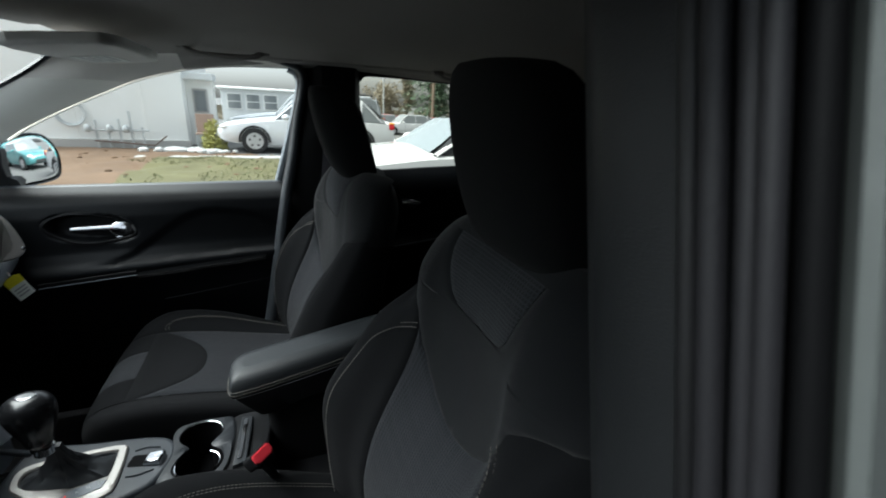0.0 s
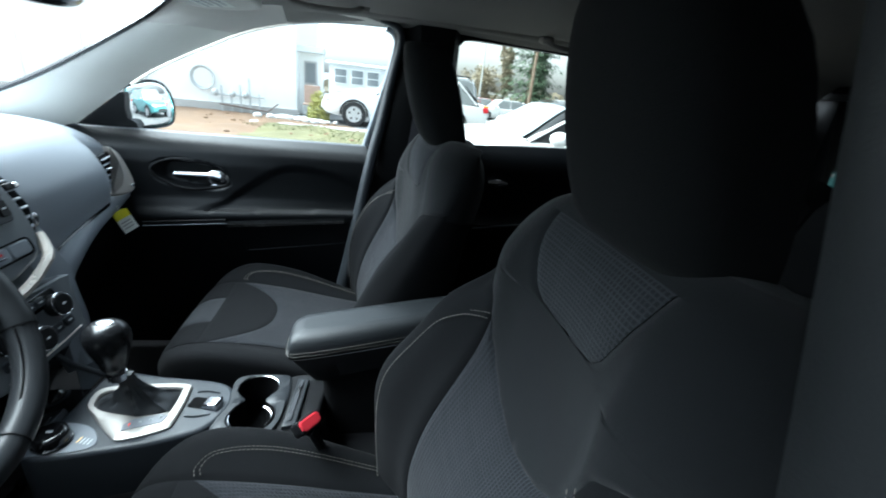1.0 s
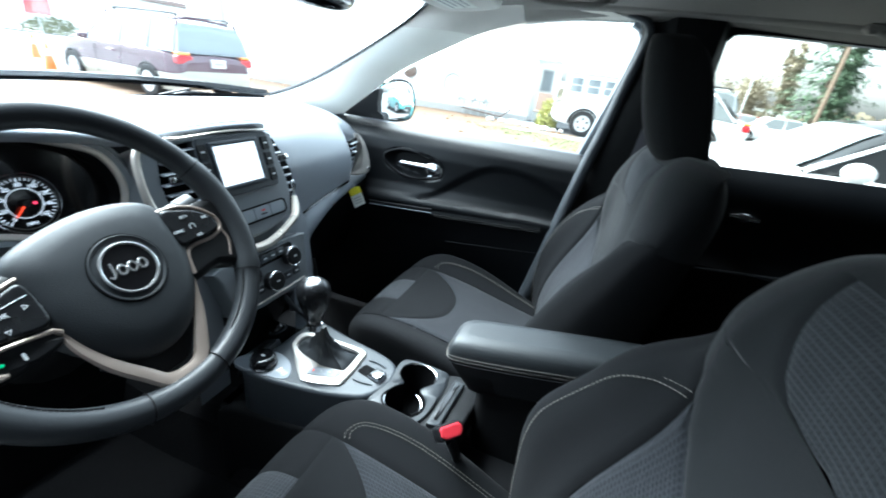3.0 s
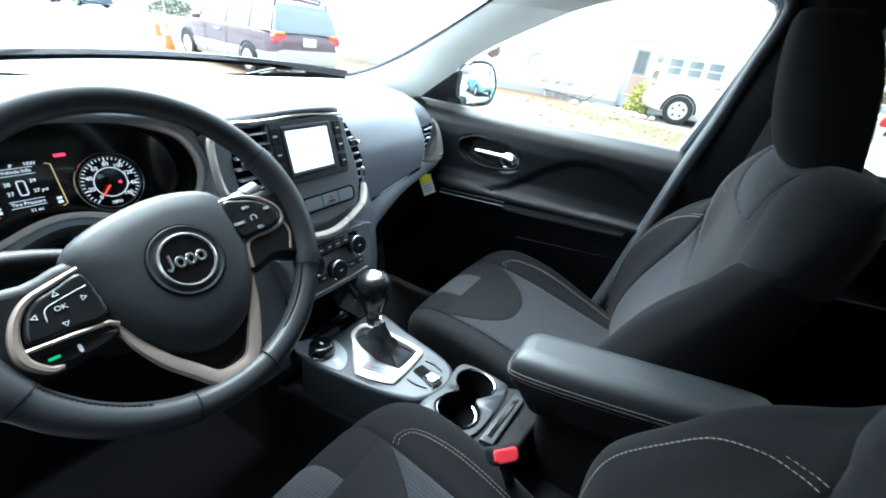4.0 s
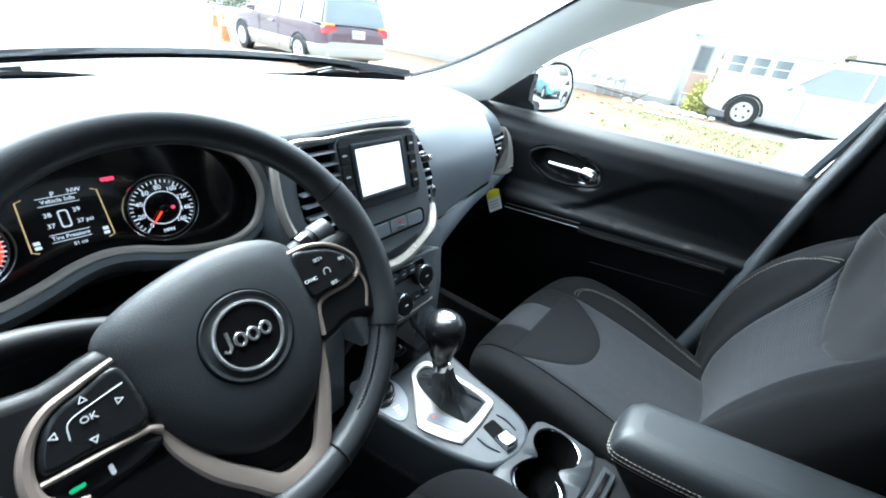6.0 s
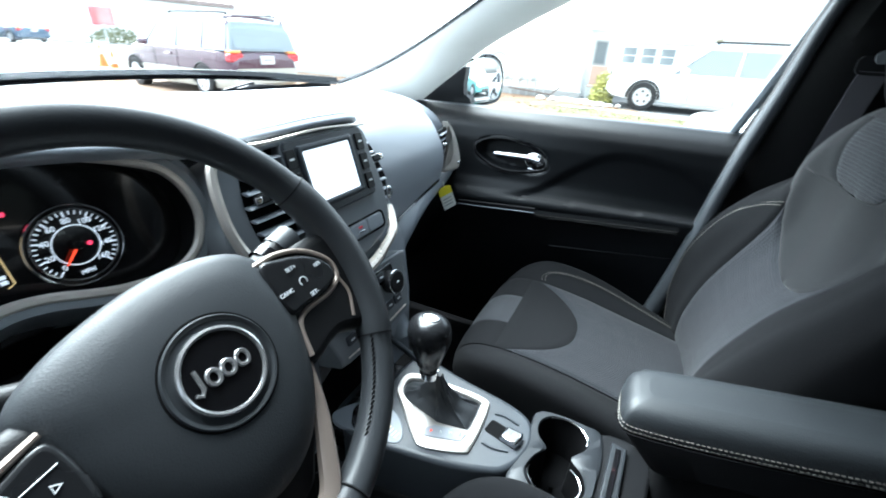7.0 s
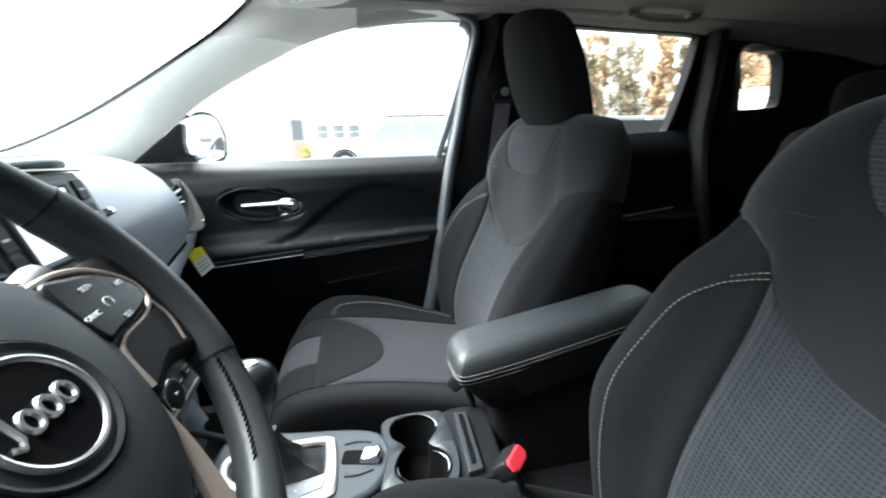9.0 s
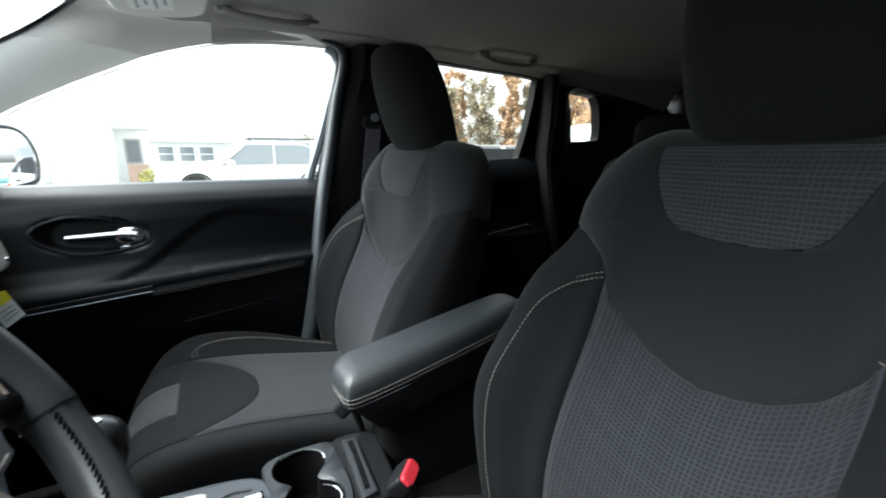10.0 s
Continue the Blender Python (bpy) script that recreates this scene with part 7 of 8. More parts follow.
single("verge", lawn(-14, 1.8, 5.2, 12.6, 0.012, 110, 60), DIRT, "bare brown dirt verge beside the wall", "dirt verge", kind="structure")
single("grass_strip", lawn(-2.4, 2.2, 6.2, 9.9, 0.03, 60, 40), GRASSM, "thin muddy grass strip", "grass strip", kind="structure")
tuft_v, tuft_f = [], []
for k in range(6000):
    x, y = random.uniform(-3.6, 2.2), random.uniform(5.6, 10.0)
    if noise.noise((x * 0.8, y * 0.8, 11)) < -0.05 + 0.25 * (x < -2):
        continue
    a, h, w = random.uniform(0, 6.28), random.uniform(0.015, 0.05), random.uniform(0.006, 0.014)
    z, n0 = ground_z(x, y) + 0.03, len(tuft_v)
    dx, dy = w * math.cos(a), w * math.sin(a)
    tuft_v += [(x - dx, y - dy, z), (x + dx, y + dy, z), (x + dy * 1.5 + random.uniform(-.02, .02), y - dx * 1.5, z + h)]
    tuft_f.append((n0, n0 + 1, n0 + 2))
single("grass", (tuft_v, tuft_f), BLADE, "short sparse grass tufts on the dirt", "grass", kind="stuff")
clod = []
for k in range(70):
    x, y = random.uniform(-7, 0.5), random.uniform(6.0, 11.8)
    r = random.uniform(0.02, 0.06)
    clod.append(ball((x, y, ground_z(x, y) + 0.02), (r, r * random.uniform(0.6, 1.3), r * 0.6), 7, 5))
single("dirt_clods", join(*clod), DIRT, "scattered clods of brown earth", "dirt clods", kind="stuff")
kerb = single("kerb", box((-2.9, 10.0, -0.05), (14, 10.3, 0.10), 0.02), CONCRETE, "pale concrete kerb beside the driveway", "kerb", kind="structure")
single("driveway", box((-2.7, 10.3, -0.05), (14, 14.5, 0.06), 0.01), ASPHALT, "grey driveway under the parked sedan", "driveway", kind="structure")

# the white building, its porch and the long house behind
wallb = thing("white_building", (-8, 13, 0), "tall white painted building with pipes along its foot", "building")
part("wall", box((-16, 12.75, -0.2), (-2.25, 18, 5.2), 0.02), WHITEWALL, wallb)
part("footing", box((-16, 12.68, -0.2), (-2.2, 12.76, 0.22), 0.01), CONCRETE, wallb, "grey footing")
for k in range(9):
    part("wall_joint", box((-15.2 + 1.5 * k, 12.735, 0.2), (-15.18 + 1.5 * k, 12.755, 5.1), 0.003), WHITEWALL, wallb)
hose = thing("hose_reel", (-5.0, 12.7, 0.8), "coiled grey hose hanging on the white wall", "hose")
for k in range(3):
    part("coil", tube([(-4.75 + (0.27 + 0.02 * k) * math.cos(t), 12.68 - 0.02 * k, 0.85 + (0.27 + 0.02 * k) * math.sin(t)) for t in np.linspace(0, 6.283, 33)[:-1]], 0.018, 6, True), PIPE, hose)
vent = thing("wall_fan", (-6.2, 12.7, 1.0), "round rusty red fan cover on the wall", "wall fan")
part("fan_cover", ball((-6.3, 12.70, 1.05), (0.24, 0.06, 0.22), 16, 8), RUST, vent)
part("fan_stem", tube([(-6.2, 12.68, 0.0), (-6.2, 12.68, 0.9)], 0.02, 6), PIPE, vent)
meters = thing("pipe_manifold", (-3.8, 12.5, 0), "grey gas pipes and meters at the foot of the wall", "pipes")
for x, h in ((-4.25, 0.7), (-4.0, 0.45), (-3.75, 0.75), (-3.5, 0.95), (-3.25, 0.55)):
    part("riser", tube([(x, 12.55, 0.0), (x, 12.55, h)], 0.025, 6), PIPE, meters)
part("header", tube([(-4.5, 12.55, 0.45), (-3.1, 12.55, 0.47)], 0.025, 6), PIPE, meters)
part("header", tube([(-4.3, 12.5, 0.2), (-3.0, 12.45, 0.1), (-2.7, 12.4, 0.35)], 0.02, 6), RUST, meters)
for x in (-4.4, -3.95, -3.6):
    part("meter", ball((x, 12.5, 0.5), (0.085, 0.07, 0.10), 12, 8), PIPE, meters, "rounded meter")
porch = thing("porch", (-2, 13.2, 0), "pale lean-to with a grey awning and a window", "lean-to")
part("wall", box((-2.25, 13.3, -0.1), (-1.55, 13.5, 1.95), 0.01), WHITEWALL, porch)
part("roof", box((-2.27, 12.9, 1.82), (-1.50, 13.6, 2.0), 0.02), GREYWALL, porch, "grey awning")
pw = part("window", box((-2.1, 13.26, 0.95), (-1.72, 13.31, 1.6), 0.01), CONCRETE, porch)
part("pane", box((-2.05, 13.24, 1.0), (-1.77, 13.27, 1.55), 0.005), CARGLASS, pw)
house = thing("mobile_home", (0, 30, -0.7), "long low grey house with pale roof and dark windows", "house")
part("wall", box((-3.0, 30.0, -1.0), (4.1, 34, 1.95), 0.02), GREYWALL, house)
part("roof", box((-3.2, 29.7, 1.92), (4.4, 34.3, 2.08), 0.05), WHITEWALL, house)
for x in (-2.25, -1.15, -0.1, 2.9):
    w = part("window", box((x - 0.44, 29.94, 0.72), (x + 0.44, 30.01, 1.70), 0.01), WHITEWALL, house)
    part("pane", box((x - 0.38, 29.92, 0.78), (x + 0.38, 29.95, 1.64), 0.004), CARGLASS, w)
    part("sash", box((x - 0.38, 29.905, 1.18), (x + 0.38, 29.925, 1.22), 0.004), WHITEWALL, w)
rub = []
for k in range(90):
    x, y, r = random.gauss(-2.1, 0.30), random.gauss(11.4, 0.2), random.uniform(0.03, 0.10)
    rub.append(ball((x, y, ground_z(x, y) + r * 0.4 + 0.02), (r * random.uniform(0.8, 1.6), r, r * 0.7), 7, 5, 0.8))
single("rubble_pile", join(*rub), ROCK, "pile of broken white rubble on the verge", "rubble", kind="stuff")
CHAIRM = material("faded_brown_paint", (0.34, 0.24, 0.19), 0.7, vary=0.3, vary_size=8)
junk = thing("garden_chair", (-1.8, 12.4, 0), "rusty folding chair standing by the wall", "chair")
part("seat", box((-2.0, 12.2, 0.42), (-1.55, 12.6, 0.46), 0.01), CHAIRM, junk)
part("backrest", box((-2.0, 12.55, 0.46), (-1.55, 12.6, 0.95), 0.01), CHAIRM, junk)
for x in (-1.97, -1.58):
    for y in (12.23, 12.57):
        part("leg", tube([(x, y, 0), (x, y, 0.44)], 0.015, 6), PIPE, junk)
rng = random.Random(3)
bush_v, bush_f = [], []
for k in range(700):
    a, r = rng.uniform(0, 6.283), math.sqrt(rng.random())
    x, y = -1.55 + 0.30 * r * math.cos(a), 12.0 + 0.25 * r * math.sin(a)
    z, q, n0 = rng.random() ** 0.8 * 0.85 * math.sqrt(1.02 - r * r), rng.uniform(0.03, 0.07), len(bush_v)
    bush_v += [(x, y, z), (x + q * rng.uniform(-1, 1), y + q * rng.uniform(-1, 1), z + q), (x + q, y + q * rng.uniform(-1, 1), z + q * 0.3)]
    bush_f.append((n0, n0 + 1, n0 + 2))
bush = thing("bush", (-1.55, 12.0, 0), "small yellow-green bush by the white wall", "bush")
part("foliage", (bush_v, bush_f), BUSHM, bush)
part("stem", tube([(-1.55, 12.0, -0.02), (-1.53, 12.0, 0.25), (-1.56, 12.0, 0.5)], [0.02, 0.014, 0.006], 6), BARK, bush)


def auto(label, at, heading, colour, dims=(4.6, 1.8, 1.45), wagon=False, lower=None, glass=None, group="parked cars", category="car", waist=0.62, screen_glass=None):
    """A parked car: nose along its own +x before it is turned."""
    L, Wd, H = dims
    glass = glass or CARGLASS
    c = thing("car", (0, 0, 0), label, category, group)
    belt, sill = H * waist, 0.22
    st = [(-0.5, 0.50, 0.80, 0.80), (-0.485, 0.33, 0.93 if wagon else 0.97, 0.90), (-0.42, 0.24, 0.98, 0.97), (-0.25, sill, 1.0, 1.0), (0.0, sill, 1.0, 1.0), (0.18, sill, 0.99, 1.0), (0.30, 0.22, 0.93, 0.98), (0.42, 0.26, 0.84, 0.93), (0.48, 0.33, 0.74, 0.82), (0.5, 0.42, 0.64, 0.66)]
    sv = spline([(a * L, b, d * belt, e * Wd / 2) for a, b, d, e in st], 4)
    rings = []
    for x, z0, z1, w in sv:
        q = [(-w * 0.90, z0), (-w * 0.985, z0 + (z1 - z0) * 0.2), (-w, z0 + (z1 - z0) * 0.55), (-w * 0.97, z1 - 0.05), (-w * 0.88, z1 - 0.005), (-w * 0.4, z1 + 0.022), (0, z1 + 0.03), (w * 0.4, z1 + 0.022), (w * 0.88, z1 - 0.005), (w * 0.97, z1 - 0.05), (w, z0 + (z1 - z0) * 0.55), (w * 0.985, z0 + (z1 - z0) * 0.2), (w * 0.90, z0)]
        rings.append([(x, y, z) for y, z in q])
    body = part("body", loft(rings), colour, c, "painted body")
    if lower:
        low = []
        for x, z0, z1, w in sv:
            low.append([(x * 1.004, s * (w * k + 0.012), z0 + (z1 - z0) * h) for s, k, h in ((-1, 0.9, -0.02), (-1, 0.99, 0.2), (-1, 0.995, 0.42), (-1, 0.9, 0.43), (1, 0.9, 0.43), (1, 0.995, 0.42), (1, 0.99, 0.2), (1, 0.9, -0.02))])
        part("cladding", loft(low), lower, c, "pale lower cladding")
    back = -0.49 if wagon else -0.44
    cab = [(0.20, 0.0), (0.06, 1.0), (-0.10, 1.06), (-0.30 if wagon else -0.24, 1.0), (-0.455 if wagon else -0.30, 0.84 if wagon else 0.8), (back, 0.0)]
    cv = spline([(a * L, k) for a, k in cab], 5)
    crings, wtop = [], Wd * 0.36
    for x, k in cv:
        k = max(k, 0.0)
        zb, zt = belt * 0.97, belt * 0.97 + (H - belt * 0.97) * min(k, 1.0) + 0.02 * max(k - 1, 0)
        wb = Wd / 2 * 0.93
        wt = wb + (wtop - wb) * min(k, 1)
        crings.append([(x, -wb, zb), (x, -wb + (wb - wt) * 0.85, zb + (zt - zb) * 0.9), (x, -wt * 0.9, zt), (x, 0, zt + 0.02), (x, wt * 0.9, zt), (x, wb - (wb - wt) * 0.85, zb + (zt - zb) * 0.9), (x, wb, zb)])
    part("cabin_glass", loft(crings), glass, c, "dark windows")
    if screen_glass:
        slope = [(x, min(max(k, 0.02), 1.0)) for x, k in cv if x > 0.06 * L]
        part("windscreen", patch(np.array([[(x + 0.012, y * (Wd * 0.40 + (wtop * 0.80 - Wd * 0.40) * k), belt * 0.97 + (H - belt * 0.97) * k + 0.03 - 0.016 * y * y) for y in np.linspace(-1, 1, 9)] for x, k in slope])), screen_glass, c, "windscreen with the sky's reflection painted in")
    rf = [[(x, -wtop * 0.97, H - 0.02), (x, -wtop * 0.6, H + 0.012), (x, 0, H + 0.026), (x, wtop * 0.6, H + 0.012), (x, wtop * 0.97, H - 0.02)] for x in np.linspace(0.05 * L, (-0.42 if wagon else -0.24) * L, 8)]
    part("roof", thick(patch(np.array(rf)), (0, 0, -0.04)), colour, c)
    for s in (-1, 1):
        for x0, x1 in ((0.195, 0.05), (-0.085, -0.09), (-0.29, -0.30 if not wagon else -0.29), (back + 0.02, -0.30 if not wagon else -0.45)):
            part("pillar", tube([(x0 * L, s * Wd * 0.46, belt * 0.97), (x1 * L, s * wtop * 0.98, H - 0.02)], 0.035, 6, flat=0.6), colour, c)
        part("wing_mirror", ball((0.14 * L, s * (Wd / 2 + 0.09), belt + 0.03), (0.10, 0.11, 0.075), 12, 8), colour, c)
        part("headlamp", ball((0.455 * L, s * Wd * 0.36, belt * 0.72), (0.16, 0.16, 0.075), 12, 8), LAMPW, c)
        part("tail_lamp", box((-0.497 * L, s * Wd * 0.40 - 0.17, belt * 0.76), (-0.46 * L, s * Wd * 0.40 + 0.13, belt * 0.93), 0.03), LAMPR, c, "red tail lamp")
        part("indicator", box((-0.499 * L, s * Wd * 0.40 - 0.12, belt * 0.93), (-0.46 * L, s * Wd * 0.40 + 0.12, belt * 0.98), 0.015), LAMPO, c)
        for xx in (0.31 * L, -0.285 * L):
            w = part("wheel", tube([(xx, s * (Wd / 2 - 0.20), 0.32), (xx, s * (Wd / 2 - 0.17), 0.32), (xx, s * (Wd / 2 + 0.0), 0.32), (xx, s * (Wd / 2 + 0.015), 0.32)], [0.30, 0.32, 0.32, 0.29], 28), TYRE, c, "black tyre")
            part("rim", tube([(xx, s * (Wd / 2 - 0.02), 0.32), (xx, s * (Wd / 2 + 0.018), 0.32)], [0.215, 0.205], 24), ALLOY, w, "silver rim")
            for k in range(5):
                a = k * 1.2566 + 0.3
                part("spoke_gap", ball((xx + 0.125 * math.cos(a), s * (Wd / 2 + 0.016), 0.32 + 0.125 * math.sin(a)), (0.032, 0.006, 0.032), 8, 6), TYRE, w)
            part("arch", tube([(xx + 0.36 * math.cos(t), s * (Wd / 2 - 0.012), 0.32 + 0.36 * math.sin(t)) for t in np.linspace(-0.1, math.pi + 0.1, 16)], 0.03, 6), TYRE, c, "dark wheel arch")
        for xx in (0.10, -0.10):
            part("door_line", tube([(xx * L, s * (Wd / 2 + 0.001), 0.3), (xx * L, s * (Wd / 2 + 0.001), belt * 0.9)], 0.006, 4), TYRE, c)
        part("door_handle", box((-0.05 * L, s * (Wd / 2) - 0.02, belt * 0.80), (0.0, s * (Wd / 2) + 0.02, belt * 0.84), 0.01), colour, c)
    part("bumper", box((-0.505 * L, -Wd * 0.44, 0.30), (-0.47 * L, Wd * 0.44, 0.52), 0.04), lower or colour, c)
    part("grille", box((0.485 * L, -0.35, 0.34), (0.503 * L, 0.35, 0.50), 0.02), TYRE, c)
    part("rear_glass", patch(np.array([[((back - 0.004) * L, y * 0.9, belt + 0.02), ((-0.463 if wagon else -0.345) * L - (0.01 if wagon else 0.03), y * 0.8, H - 0.10)] for y in np.linspace(-Wd * 0.44, Wd * 0.44, 5)])), glass, c)
    pl = part("number_plate", box((-0.509 * L, -0.16, belt * 0.72), (-0.498 * L, 0.16, belt * 0.72 + 0.16), 0.008), PLATE, c)
    part("plate_mark", box((-0.5105 * L, -0.11, belt * 0.72 + 0.055), (-0.5085 * L, 0.11, belt * 0.72 + 0.105), 0.002), INK, pl)
    if wagon:
        for s in (-1, 1):
            part("roof_rail", tube(spline([(0.0, s * wtop * 0.9, H), (-0.05, s * wtop * 0.9, H + 0.05), (-0.4 * L, s * wtop * 0.9, H + 0.05), (-0.42 * L, s * wtop * 0.9, H)], 4), 0.018, 6), TYRE, c)
        part("wiper", tube([(-0.478 * L, 0.0, belt + 0.10), (-0.482 * L, 0.35, belt + 0.08)], 0.010, 5), TYRE, c)
    c.matrix_world = pose(*at, 0, 0, heading)
    ORIGIN.pop(c)
    return c


P_WHITE, P_SILVER = paint("white_car_paint", (0.75, 0.76, 0.77)), paint("silver_car_paint", (0.45, 0.48, 0.51))
P_PLUM, P_BEIGE = paint("plum_car_paint", (0.075, 0.03, 0.05)), material("beige_cladding", (0.46, 0.45, 0.40), 0.45, vary=0.08)
P_TEAL, P_BLUE, P_RED = paint("teal_car_paint", (0.09, 0.27, 0.28)), paint("navy_car_paint", (0.03, 0.07, 0.13)), paint("red_car_paint", (0.45, 0.03, 0.04))
P_CREAM, P_DARK = paint("cream_car_paint", (0.62, 0.60, 0.55)), paint("dark_car_paint", (0.05, 0.02, 0.03))
auto("white sedan parked on the driveway", (0.92, 12.0, 0.06), 180, P_WHITE)
auto("silver pickup parked behind the white sedan", (1.1, 15.4, -0.08), 180, P_SILVER, (5.2, 1.95, 1.75), True)
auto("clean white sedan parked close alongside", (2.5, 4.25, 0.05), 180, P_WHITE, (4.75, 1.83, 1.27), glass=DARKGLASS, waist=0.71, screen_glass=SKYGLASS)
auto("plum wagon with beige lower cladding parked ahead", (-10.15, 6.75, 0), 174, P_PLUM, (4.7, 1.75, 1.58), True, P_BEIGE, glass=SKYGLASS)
auto("teal compact car parked behind", (8.6, 3.7, 0), 172, P_TEAL, (3.9, 1.7, 1.5), True)
auto("navy sedan waiting on the far road", (-39, 14.5, 0), 184, P_BLUE)
auto("silver car on the far road", (-41, 12.2, 0), 184, P_SILVER)
for k, (x, y, h, m, nm) in enumerate(((7.4, 32.0, 184, P_RED, "red"), (9.2, 30.0, 186, P_WHITE, "white"), (10.4, 33.5, 182, P_CREAM, "cream"), (13.4, 31.0, 176, P_DARK, "dark maroon"), (6.4, 37.0, 180, P_WHITE, "white"), (11.5, 38.0, 185, P_WHITE, "white"), (14.5, 39.0, 180, P_RED, "red"), (17.5, 36.0, 182, P_SILVER, "silver"), (20.0, 33.0, 172, P_CREAM, "cream"), (23.0, 30.0, 180, P_WHITE, "white"), (17.0, 22.0, 178, P_WHITE, "white"), (21.0, 25.0, 178, P_CREAM, "cream"), (27.0, 24.0, 180, P_SILVER, "silver"))):
    auto(f"{nm} car parked in the lot behind", (x, y, ground_z(x, y)), h, m)
auto("tall white van parked in the lot", (11.6, 10.0, 0), 178, P_WHITE, (5.2, 2.0, 2.25), True, category="van")


def traffic_cone(x, y):
    c = thing("traffic_cone", (x, y, 0), "orange traffic cone with a pale band", "traffic cone", "traffic cones")
    part("base", box((x - 0.18, y - 0.18, 0), (x + 0.18, y + 0.18, 0.04), 0.01), CONE, c)
    part("cone_body", tube([(x, y, 0.03), (x, y, 0.70)], [0.14, 0.03], 16), CONE, c)
    part("band", tube([(x, y, 0.40), (x, y, 0.55)], [0.0925, 0.063], 16), PAPER, c, "pale reflective band")


traffic_cone(-13.0, 6.25)
traffic_cone(-17.5, 8.3)
sign = thing("sale_sign", (-20, 9.5, 0), "red rectangular road sign on a post", "sign")
part("board", box((-22.05, 10.6, 1.25), (-22.0, 11.5, 1.95), 0.02), P_RED, sign)
part("post", tube([(-22.0, 11.0, 0), (-22.0, 11.0, 1.3)], 0.03, 8), PIPE, sign)
pole = thing("utility_pole", (-13, 11.2, 0), "dark steel post beside the wall", "pole")
part("shaft", tube([(-13, 11.6, 0), (-13, 11.6, 4.2)], 0.11, 10), PIPE, pole)


def conifer(x, y, h, spread, seed):
    rng = random.Random(seed)
    t = thing("conifer", (x, y, 0), "tall dark green conifer with drooping branches", "tree", "conifers")
    g = ground_z(x, y)
    part("trunk", tube([(x, y, g), (x + 0.1, y, g + h * 0.5), (x, y, g + h * 0.98)], [h * 0.022, h * 0.014, 0.02], 8), BARK, t)
    v, f = [], []
    for k in range(6500):
        u = rng.random() ** 0.8
        z = h * (0.10 + 0.90 * u)
        tier = 0.72 + 0.28 * math.sin(u * 60 + rng.random())
        r = spread * (1 - u) ** 0.85 * tier * math.sqrt(rng.uniform(0.15, 1.0)) + 0.05
        a = rng.uniform(0, 6.283)
        cx, cy, cz = x + r * math.cos(a), y + r * math.sin(a), g + z - 0.22 * r
        s = rng.uniform(0.16, 0.42) * (0.5 + 0.5 * (1 - u))
        n0 = len(v)
        da, up = rng.uniform(-0.5, 0.5), rng.uniform(-0.25, 0.1)
        ca, sa = math.cos(a + da), math.sin(a + da)
        v += [(cx - s * ca * 0.4, cy - s * sa * 0.4, cz), (cx - sa * s * 0.3, cy + ca * s * 0.3, cz - s * 0.1), (cx + s * ca, cy + s * sa, cz - s * 0.5 + up), (cx + sa * s * 0.3, cy - ca * s * 0.3, cz - s * 0.1)]
        f.append((n0, n0 + 1, n0 + 2, n0 + 3))
    part("crown", (v, f), NEEDLE, t)


def broadleaf(x, y, h, w, mat, label, seed, n=7000, low=0.18):
    rng = random.Random(seed)
    t = thing("broadleaf_tree", (x, y, 0), label, "tree", "broadleaf trees")
    g = ground_z(x, y)
    part("trunk", tube([(x, y, g), (x + 0.05, y, g + h * 0.4), (x, y, g + h * 0.8)], [h * 0.02, h * 0.014, 0.03], 8), BARK, t)
    limbs, tips = [], []
    for k in range(12):
        a, z0 = rng.uniform(0, 6.283), g + h * rng.uniform(0.2, 0.65)
        e = (x + w * rng.uniform(0.4, 0.8) * math.cos(a), y + w * rng.uniform(0.4, 0.8) * math.sin(a), z0 + h * rng.uniform(0.15, 0.35))
        limbs.append(tube([(x, y, z0), ((x + e[0]) / 2, (y + e[1]) / 2, (z0 + e[2]) / 2 + 0.3), e], [h * 0.008, h * 0.005, 0.015], 5))
        tips.append(e)
    part("limb", join(*limbs), BARK, t)
    v, f = [], []
    clumps = [(x + w * rng.gauss(0, 0.42), y + w * rng.gauss(0, 0.42), g + h * rng.uniform(low + 0.1, 0.97)) for k in range(46)] + tips
    for k in range(n):
        c = rng.choice(clumps)
        r = w * 0.24
        p = [c[j] + rng.gauss(0, r * (0.5 if j < 2 else 0.7)) for j in range(3)]
        if p[2] < g + h * low:
            continue
        s = rng.uniform(0.05, 0.13)
        d1 = [rng.gauss(0, s) for _ in range(3)]
        d2 = [rng.gauss(0, s) for _ in range(3)]
        n0 = len(v)
        v += [tuple(p), tuple(p[j] + d1[j] for j in range(3)), tuple(p[j] + d1[j] + d2[j] for j in range(3)), tuple(p[j] + d2[j] for j in range(3))]
        f.append((n0, n0 + 1, n0 + 2, n0 + 3))
    part("crown", (v, f), mat, t)


conifer(16.8, 46, 15, 4.6, 1)
conifer(19.2, 50, 11, 2.4, 2)
for k, (x, y, h, w) in enumerate(((24.5, 40, 11, 1.2), (29.5, 37, 11, 1.3), (38, 36, 10, 2.0), (36, 30, 9, 2.4))):
    broadleaf(x, y, h, w, RUSSET, "autumn tree with russet leaves", 20 + k, 9000)
for k, (x, y, h, w) in enumerate(((21.5, 37, 9, 1.3), (34.5, 37, 11, 2.2), (14.5, 58, 5.5, 2.4), (17.0, 56, 9.5, 0.9), (27.2, 39, 11, 1.9), (32, 36, 10, 1.4))):
    broadleaf(x, y, h, w, OLIVE, "thin tree with yellow-green leaves", 40 + k)
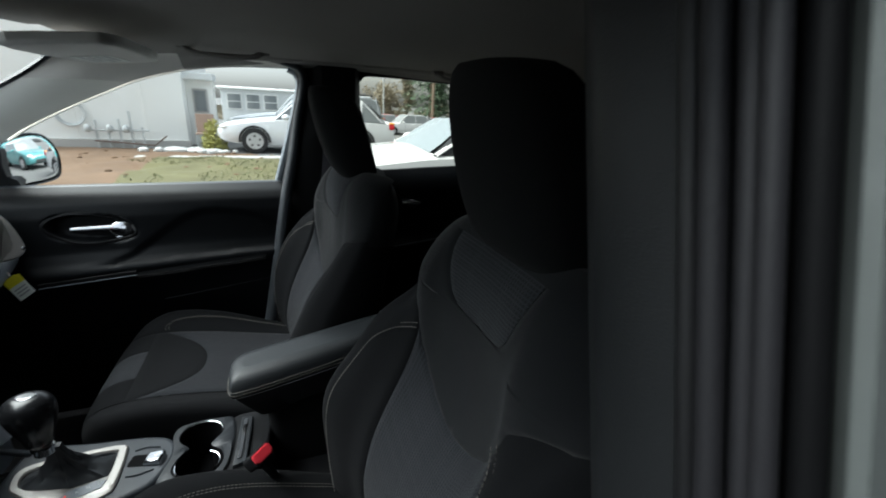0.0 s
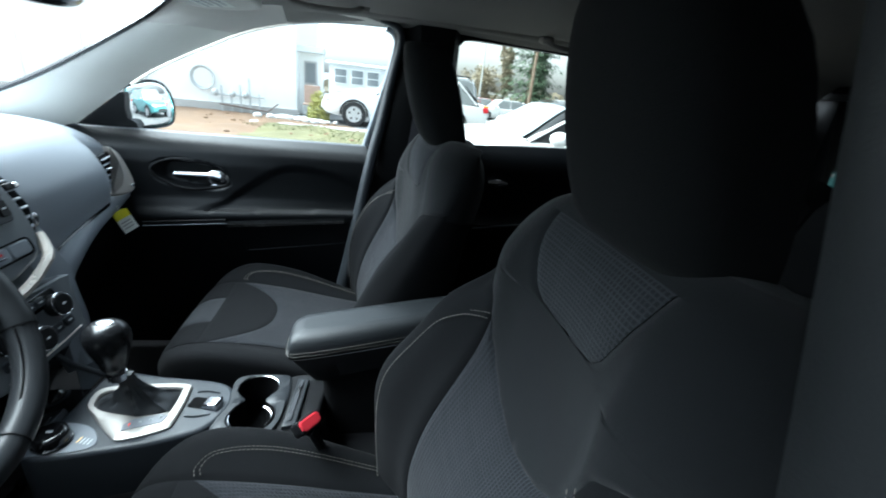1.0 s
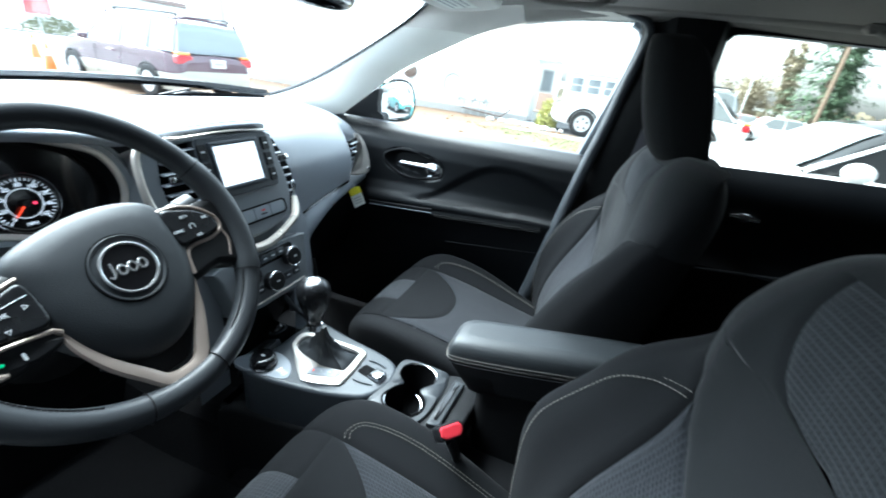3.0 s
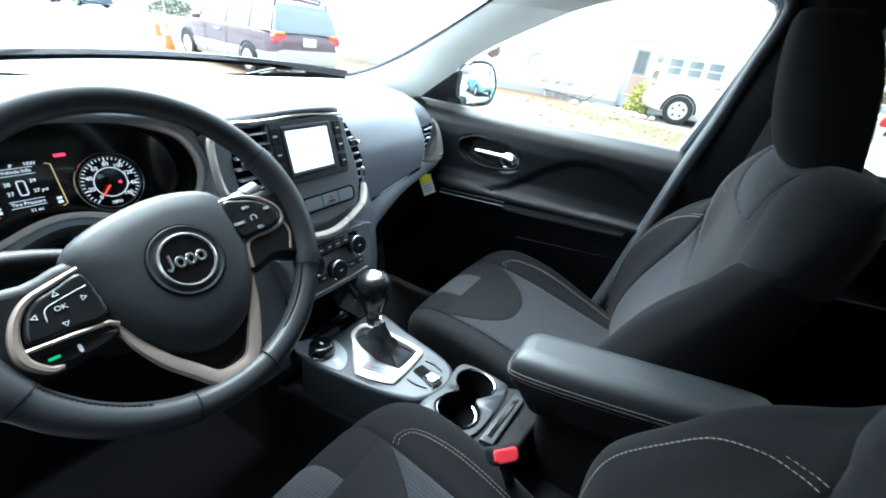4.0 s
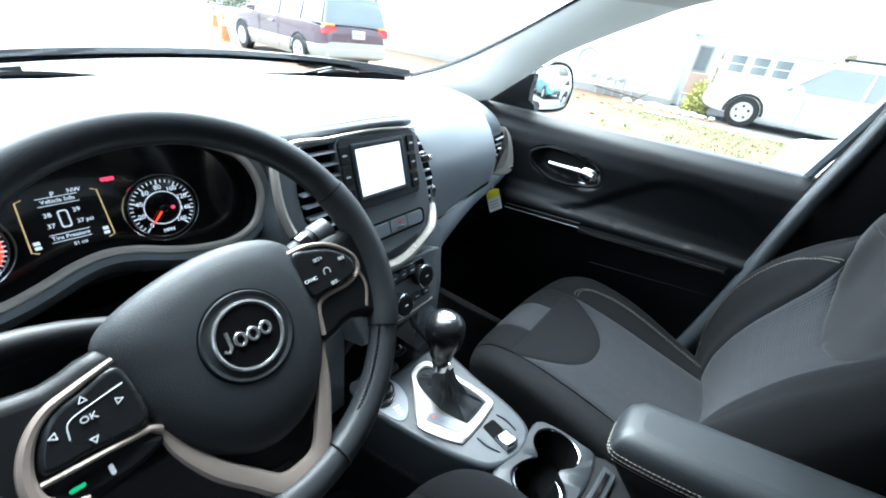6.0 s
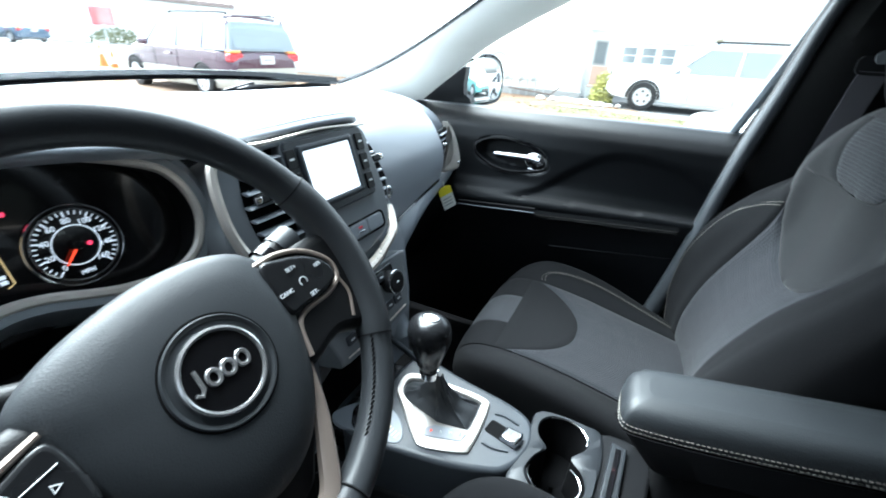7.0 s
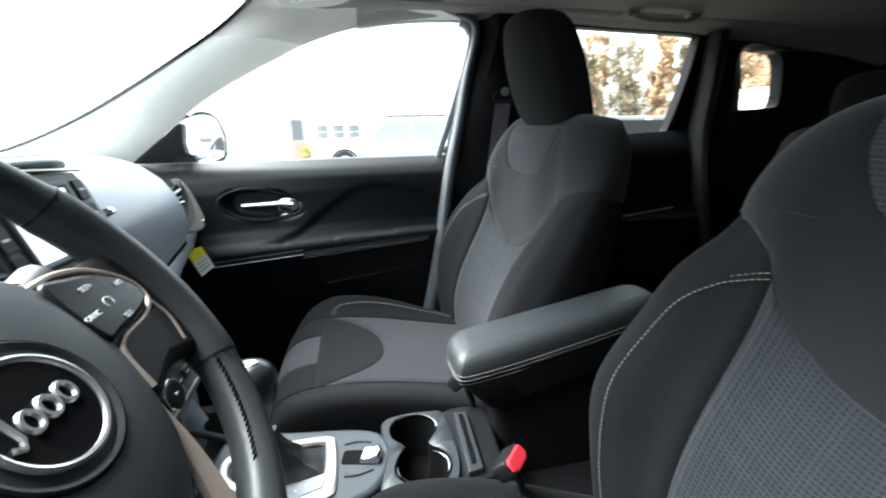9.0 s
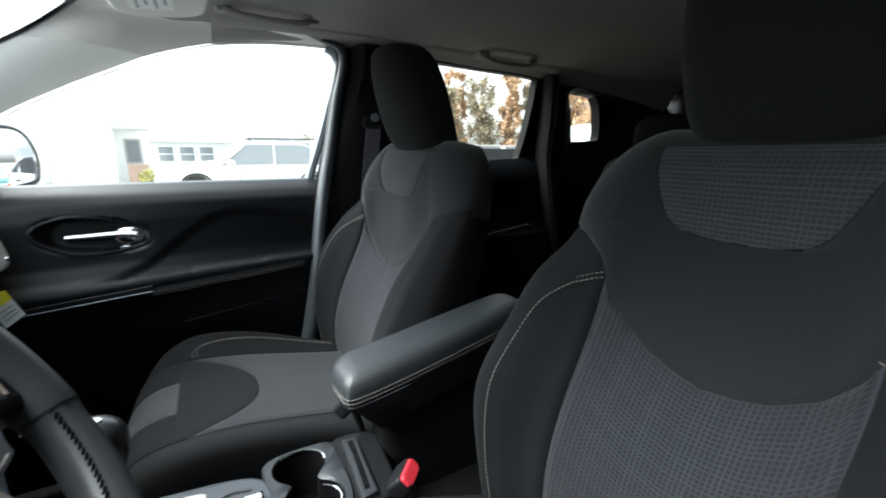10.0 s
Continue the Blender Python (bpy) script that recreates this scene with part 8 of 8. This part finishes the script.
lamp = thing("street_lamp", (15.6, 42, ground_z(15.6, 42)), "tall wooden pole with a curved lamp arm", "street lamp")
part("pole", tube([(15.6, 42, ground_z(15.6, 42)), (15.6, 42, 9)], [0.16, 0.11], 8), WOODP, lamp)
part("arm", tube(spline([(15.6, 42, 6.0), (16.6, 42, 6.4), (17.6, 42, 6.1)], 4), 0.06, 6), PIPE, lamp)
part("lamp_head", ball((17.9, 42, 6.05), (0.4, 0.16, 0.10), 10, 6), PIPE, lamp)
tall = thing("light_mast", (12.3, 50, ground_z(12.3, 50)), "slim grey light mast", "light mast")
part("pole", tube([(12.3, 50, ground_z(12.3, 50)), (12.3, 50, 13)], 0.09, 8), PIPE, tall)
hv, hf = [], []
rng = random.Random(7)
for k in range(5000):
    x = rng.uniform(-120, 160)
    y = 95 + rng.uniform(0, 12)
    h = 4.5 + 3.5 * noise.noise((x * 0.05, 0, 0)) + 2 * noise.noise((x * 0.3, 1, 0))
    z, s, n0 = -3.2 + rng.uniform(0, max(h, 1.5)), rng.uniform(0.4, 1.1), len(hv)
    hv += [(x, y, z), (x + s, y + rng.uniform(-s, s), z + rng.uniform(-s, s) * 0.4), (x + s * 0.7, y, z + s), (x - s * 0.2, y, z + s * 0.8)]
    hf.append((n0, n0 + 1, n0 + 2, n0 + 3))
single("far_woods", (hv, hf), OLIVE, "far belt of bare and olive trees", "far woods", kind="stuff")
hedge_v, hedge_f = [], []
for k in range(900):
    a, r = rng.uniform(0, 6.283), math.sqrt(rng.random())
    x, y, z = -36 + 2.2 * r * math.cos(a), 19 + 1.4 * r * math.sin(a), 0.1 + rng.random() * 1.0 * math.sqrt(1 - r * r)
    s, n0 = rng.uniform(0.08, 0.2), len(hedge_v)
    hedge_v += [(x, y, z), (x + s, y + rng.uniform(-s, s), z + 0.05), (x + s * 0.5, y + rng.uniform(-s, s), z + s)]
    hedge_f.append((n0, n0 + 1, n0 + 2))
single("shrub", (hedge_v, hedge_f), BLADE, "low green shrub by the road", "shrub", kind="stuff")
shed = thing("far_building", (-52, 25, 0), "pale low building across the road", "building")
part("wall", box((-60, 10, 0), (-54, 60, 4.0), 0.05), WHITEWALL, shed)
part("roof", box((-60.5, 9.5, 4.0), (-53.5, 60.5, 4.5), 0.05), ROOFM, shed)

# bonnet and wipers beyond the windscreen
bonnet = thing("bonnet", (-1.7, 0, 1.0), "pale blue-grey car bonnet reflecting the sky", "bonnet")
part("panel", surface(lambda u, v: (-1.38 - 0.95 * u, v * (0.78 - 0.06 * u), 1.118 - 0.02 * u - 0.16 * u ** 2.2 - 0.05 * abs(v) ** 2.5), np.linspace(0, 1, 20), np.linspace(-1, 1, 25)), BODYP, bonnet)
part("cowl", surface(lambda u, v: (-1.20 - 0.20 * u - 0.10 * (1 - v * v), v * 0.72, 1.125 - 0.02 * u - 0.03 * v * v), np.linspace(0, 1, 5), np.linspace(-1, 1, 21)), HARD, bonnet, "black plastic cowl")


def wiper(y0, y1):
    w = thing("wiper", (-1.33, y0, 1.15), "black windscreen wiper resting at the bottom of the glass", "wiper", "wipers")
    part("blade", tube(spline([(-1.36, y0, 1.138), (-1.385, (y0 + y1) / 2, 1.143), (-1.36, y1, 1.138)], 5), 0.007, 6), HARD, w)
    part("arm", tube([(-1.42, y0 - 0.02, 1.125), (-1.40, y0 + 0.05, 1.142), (-1.39, (y0 + y1) / 2, 1.150)], 0.009, 6), HARD, w)


wiper(-0.42, -0.16)
wiper(0.42, 0.60)
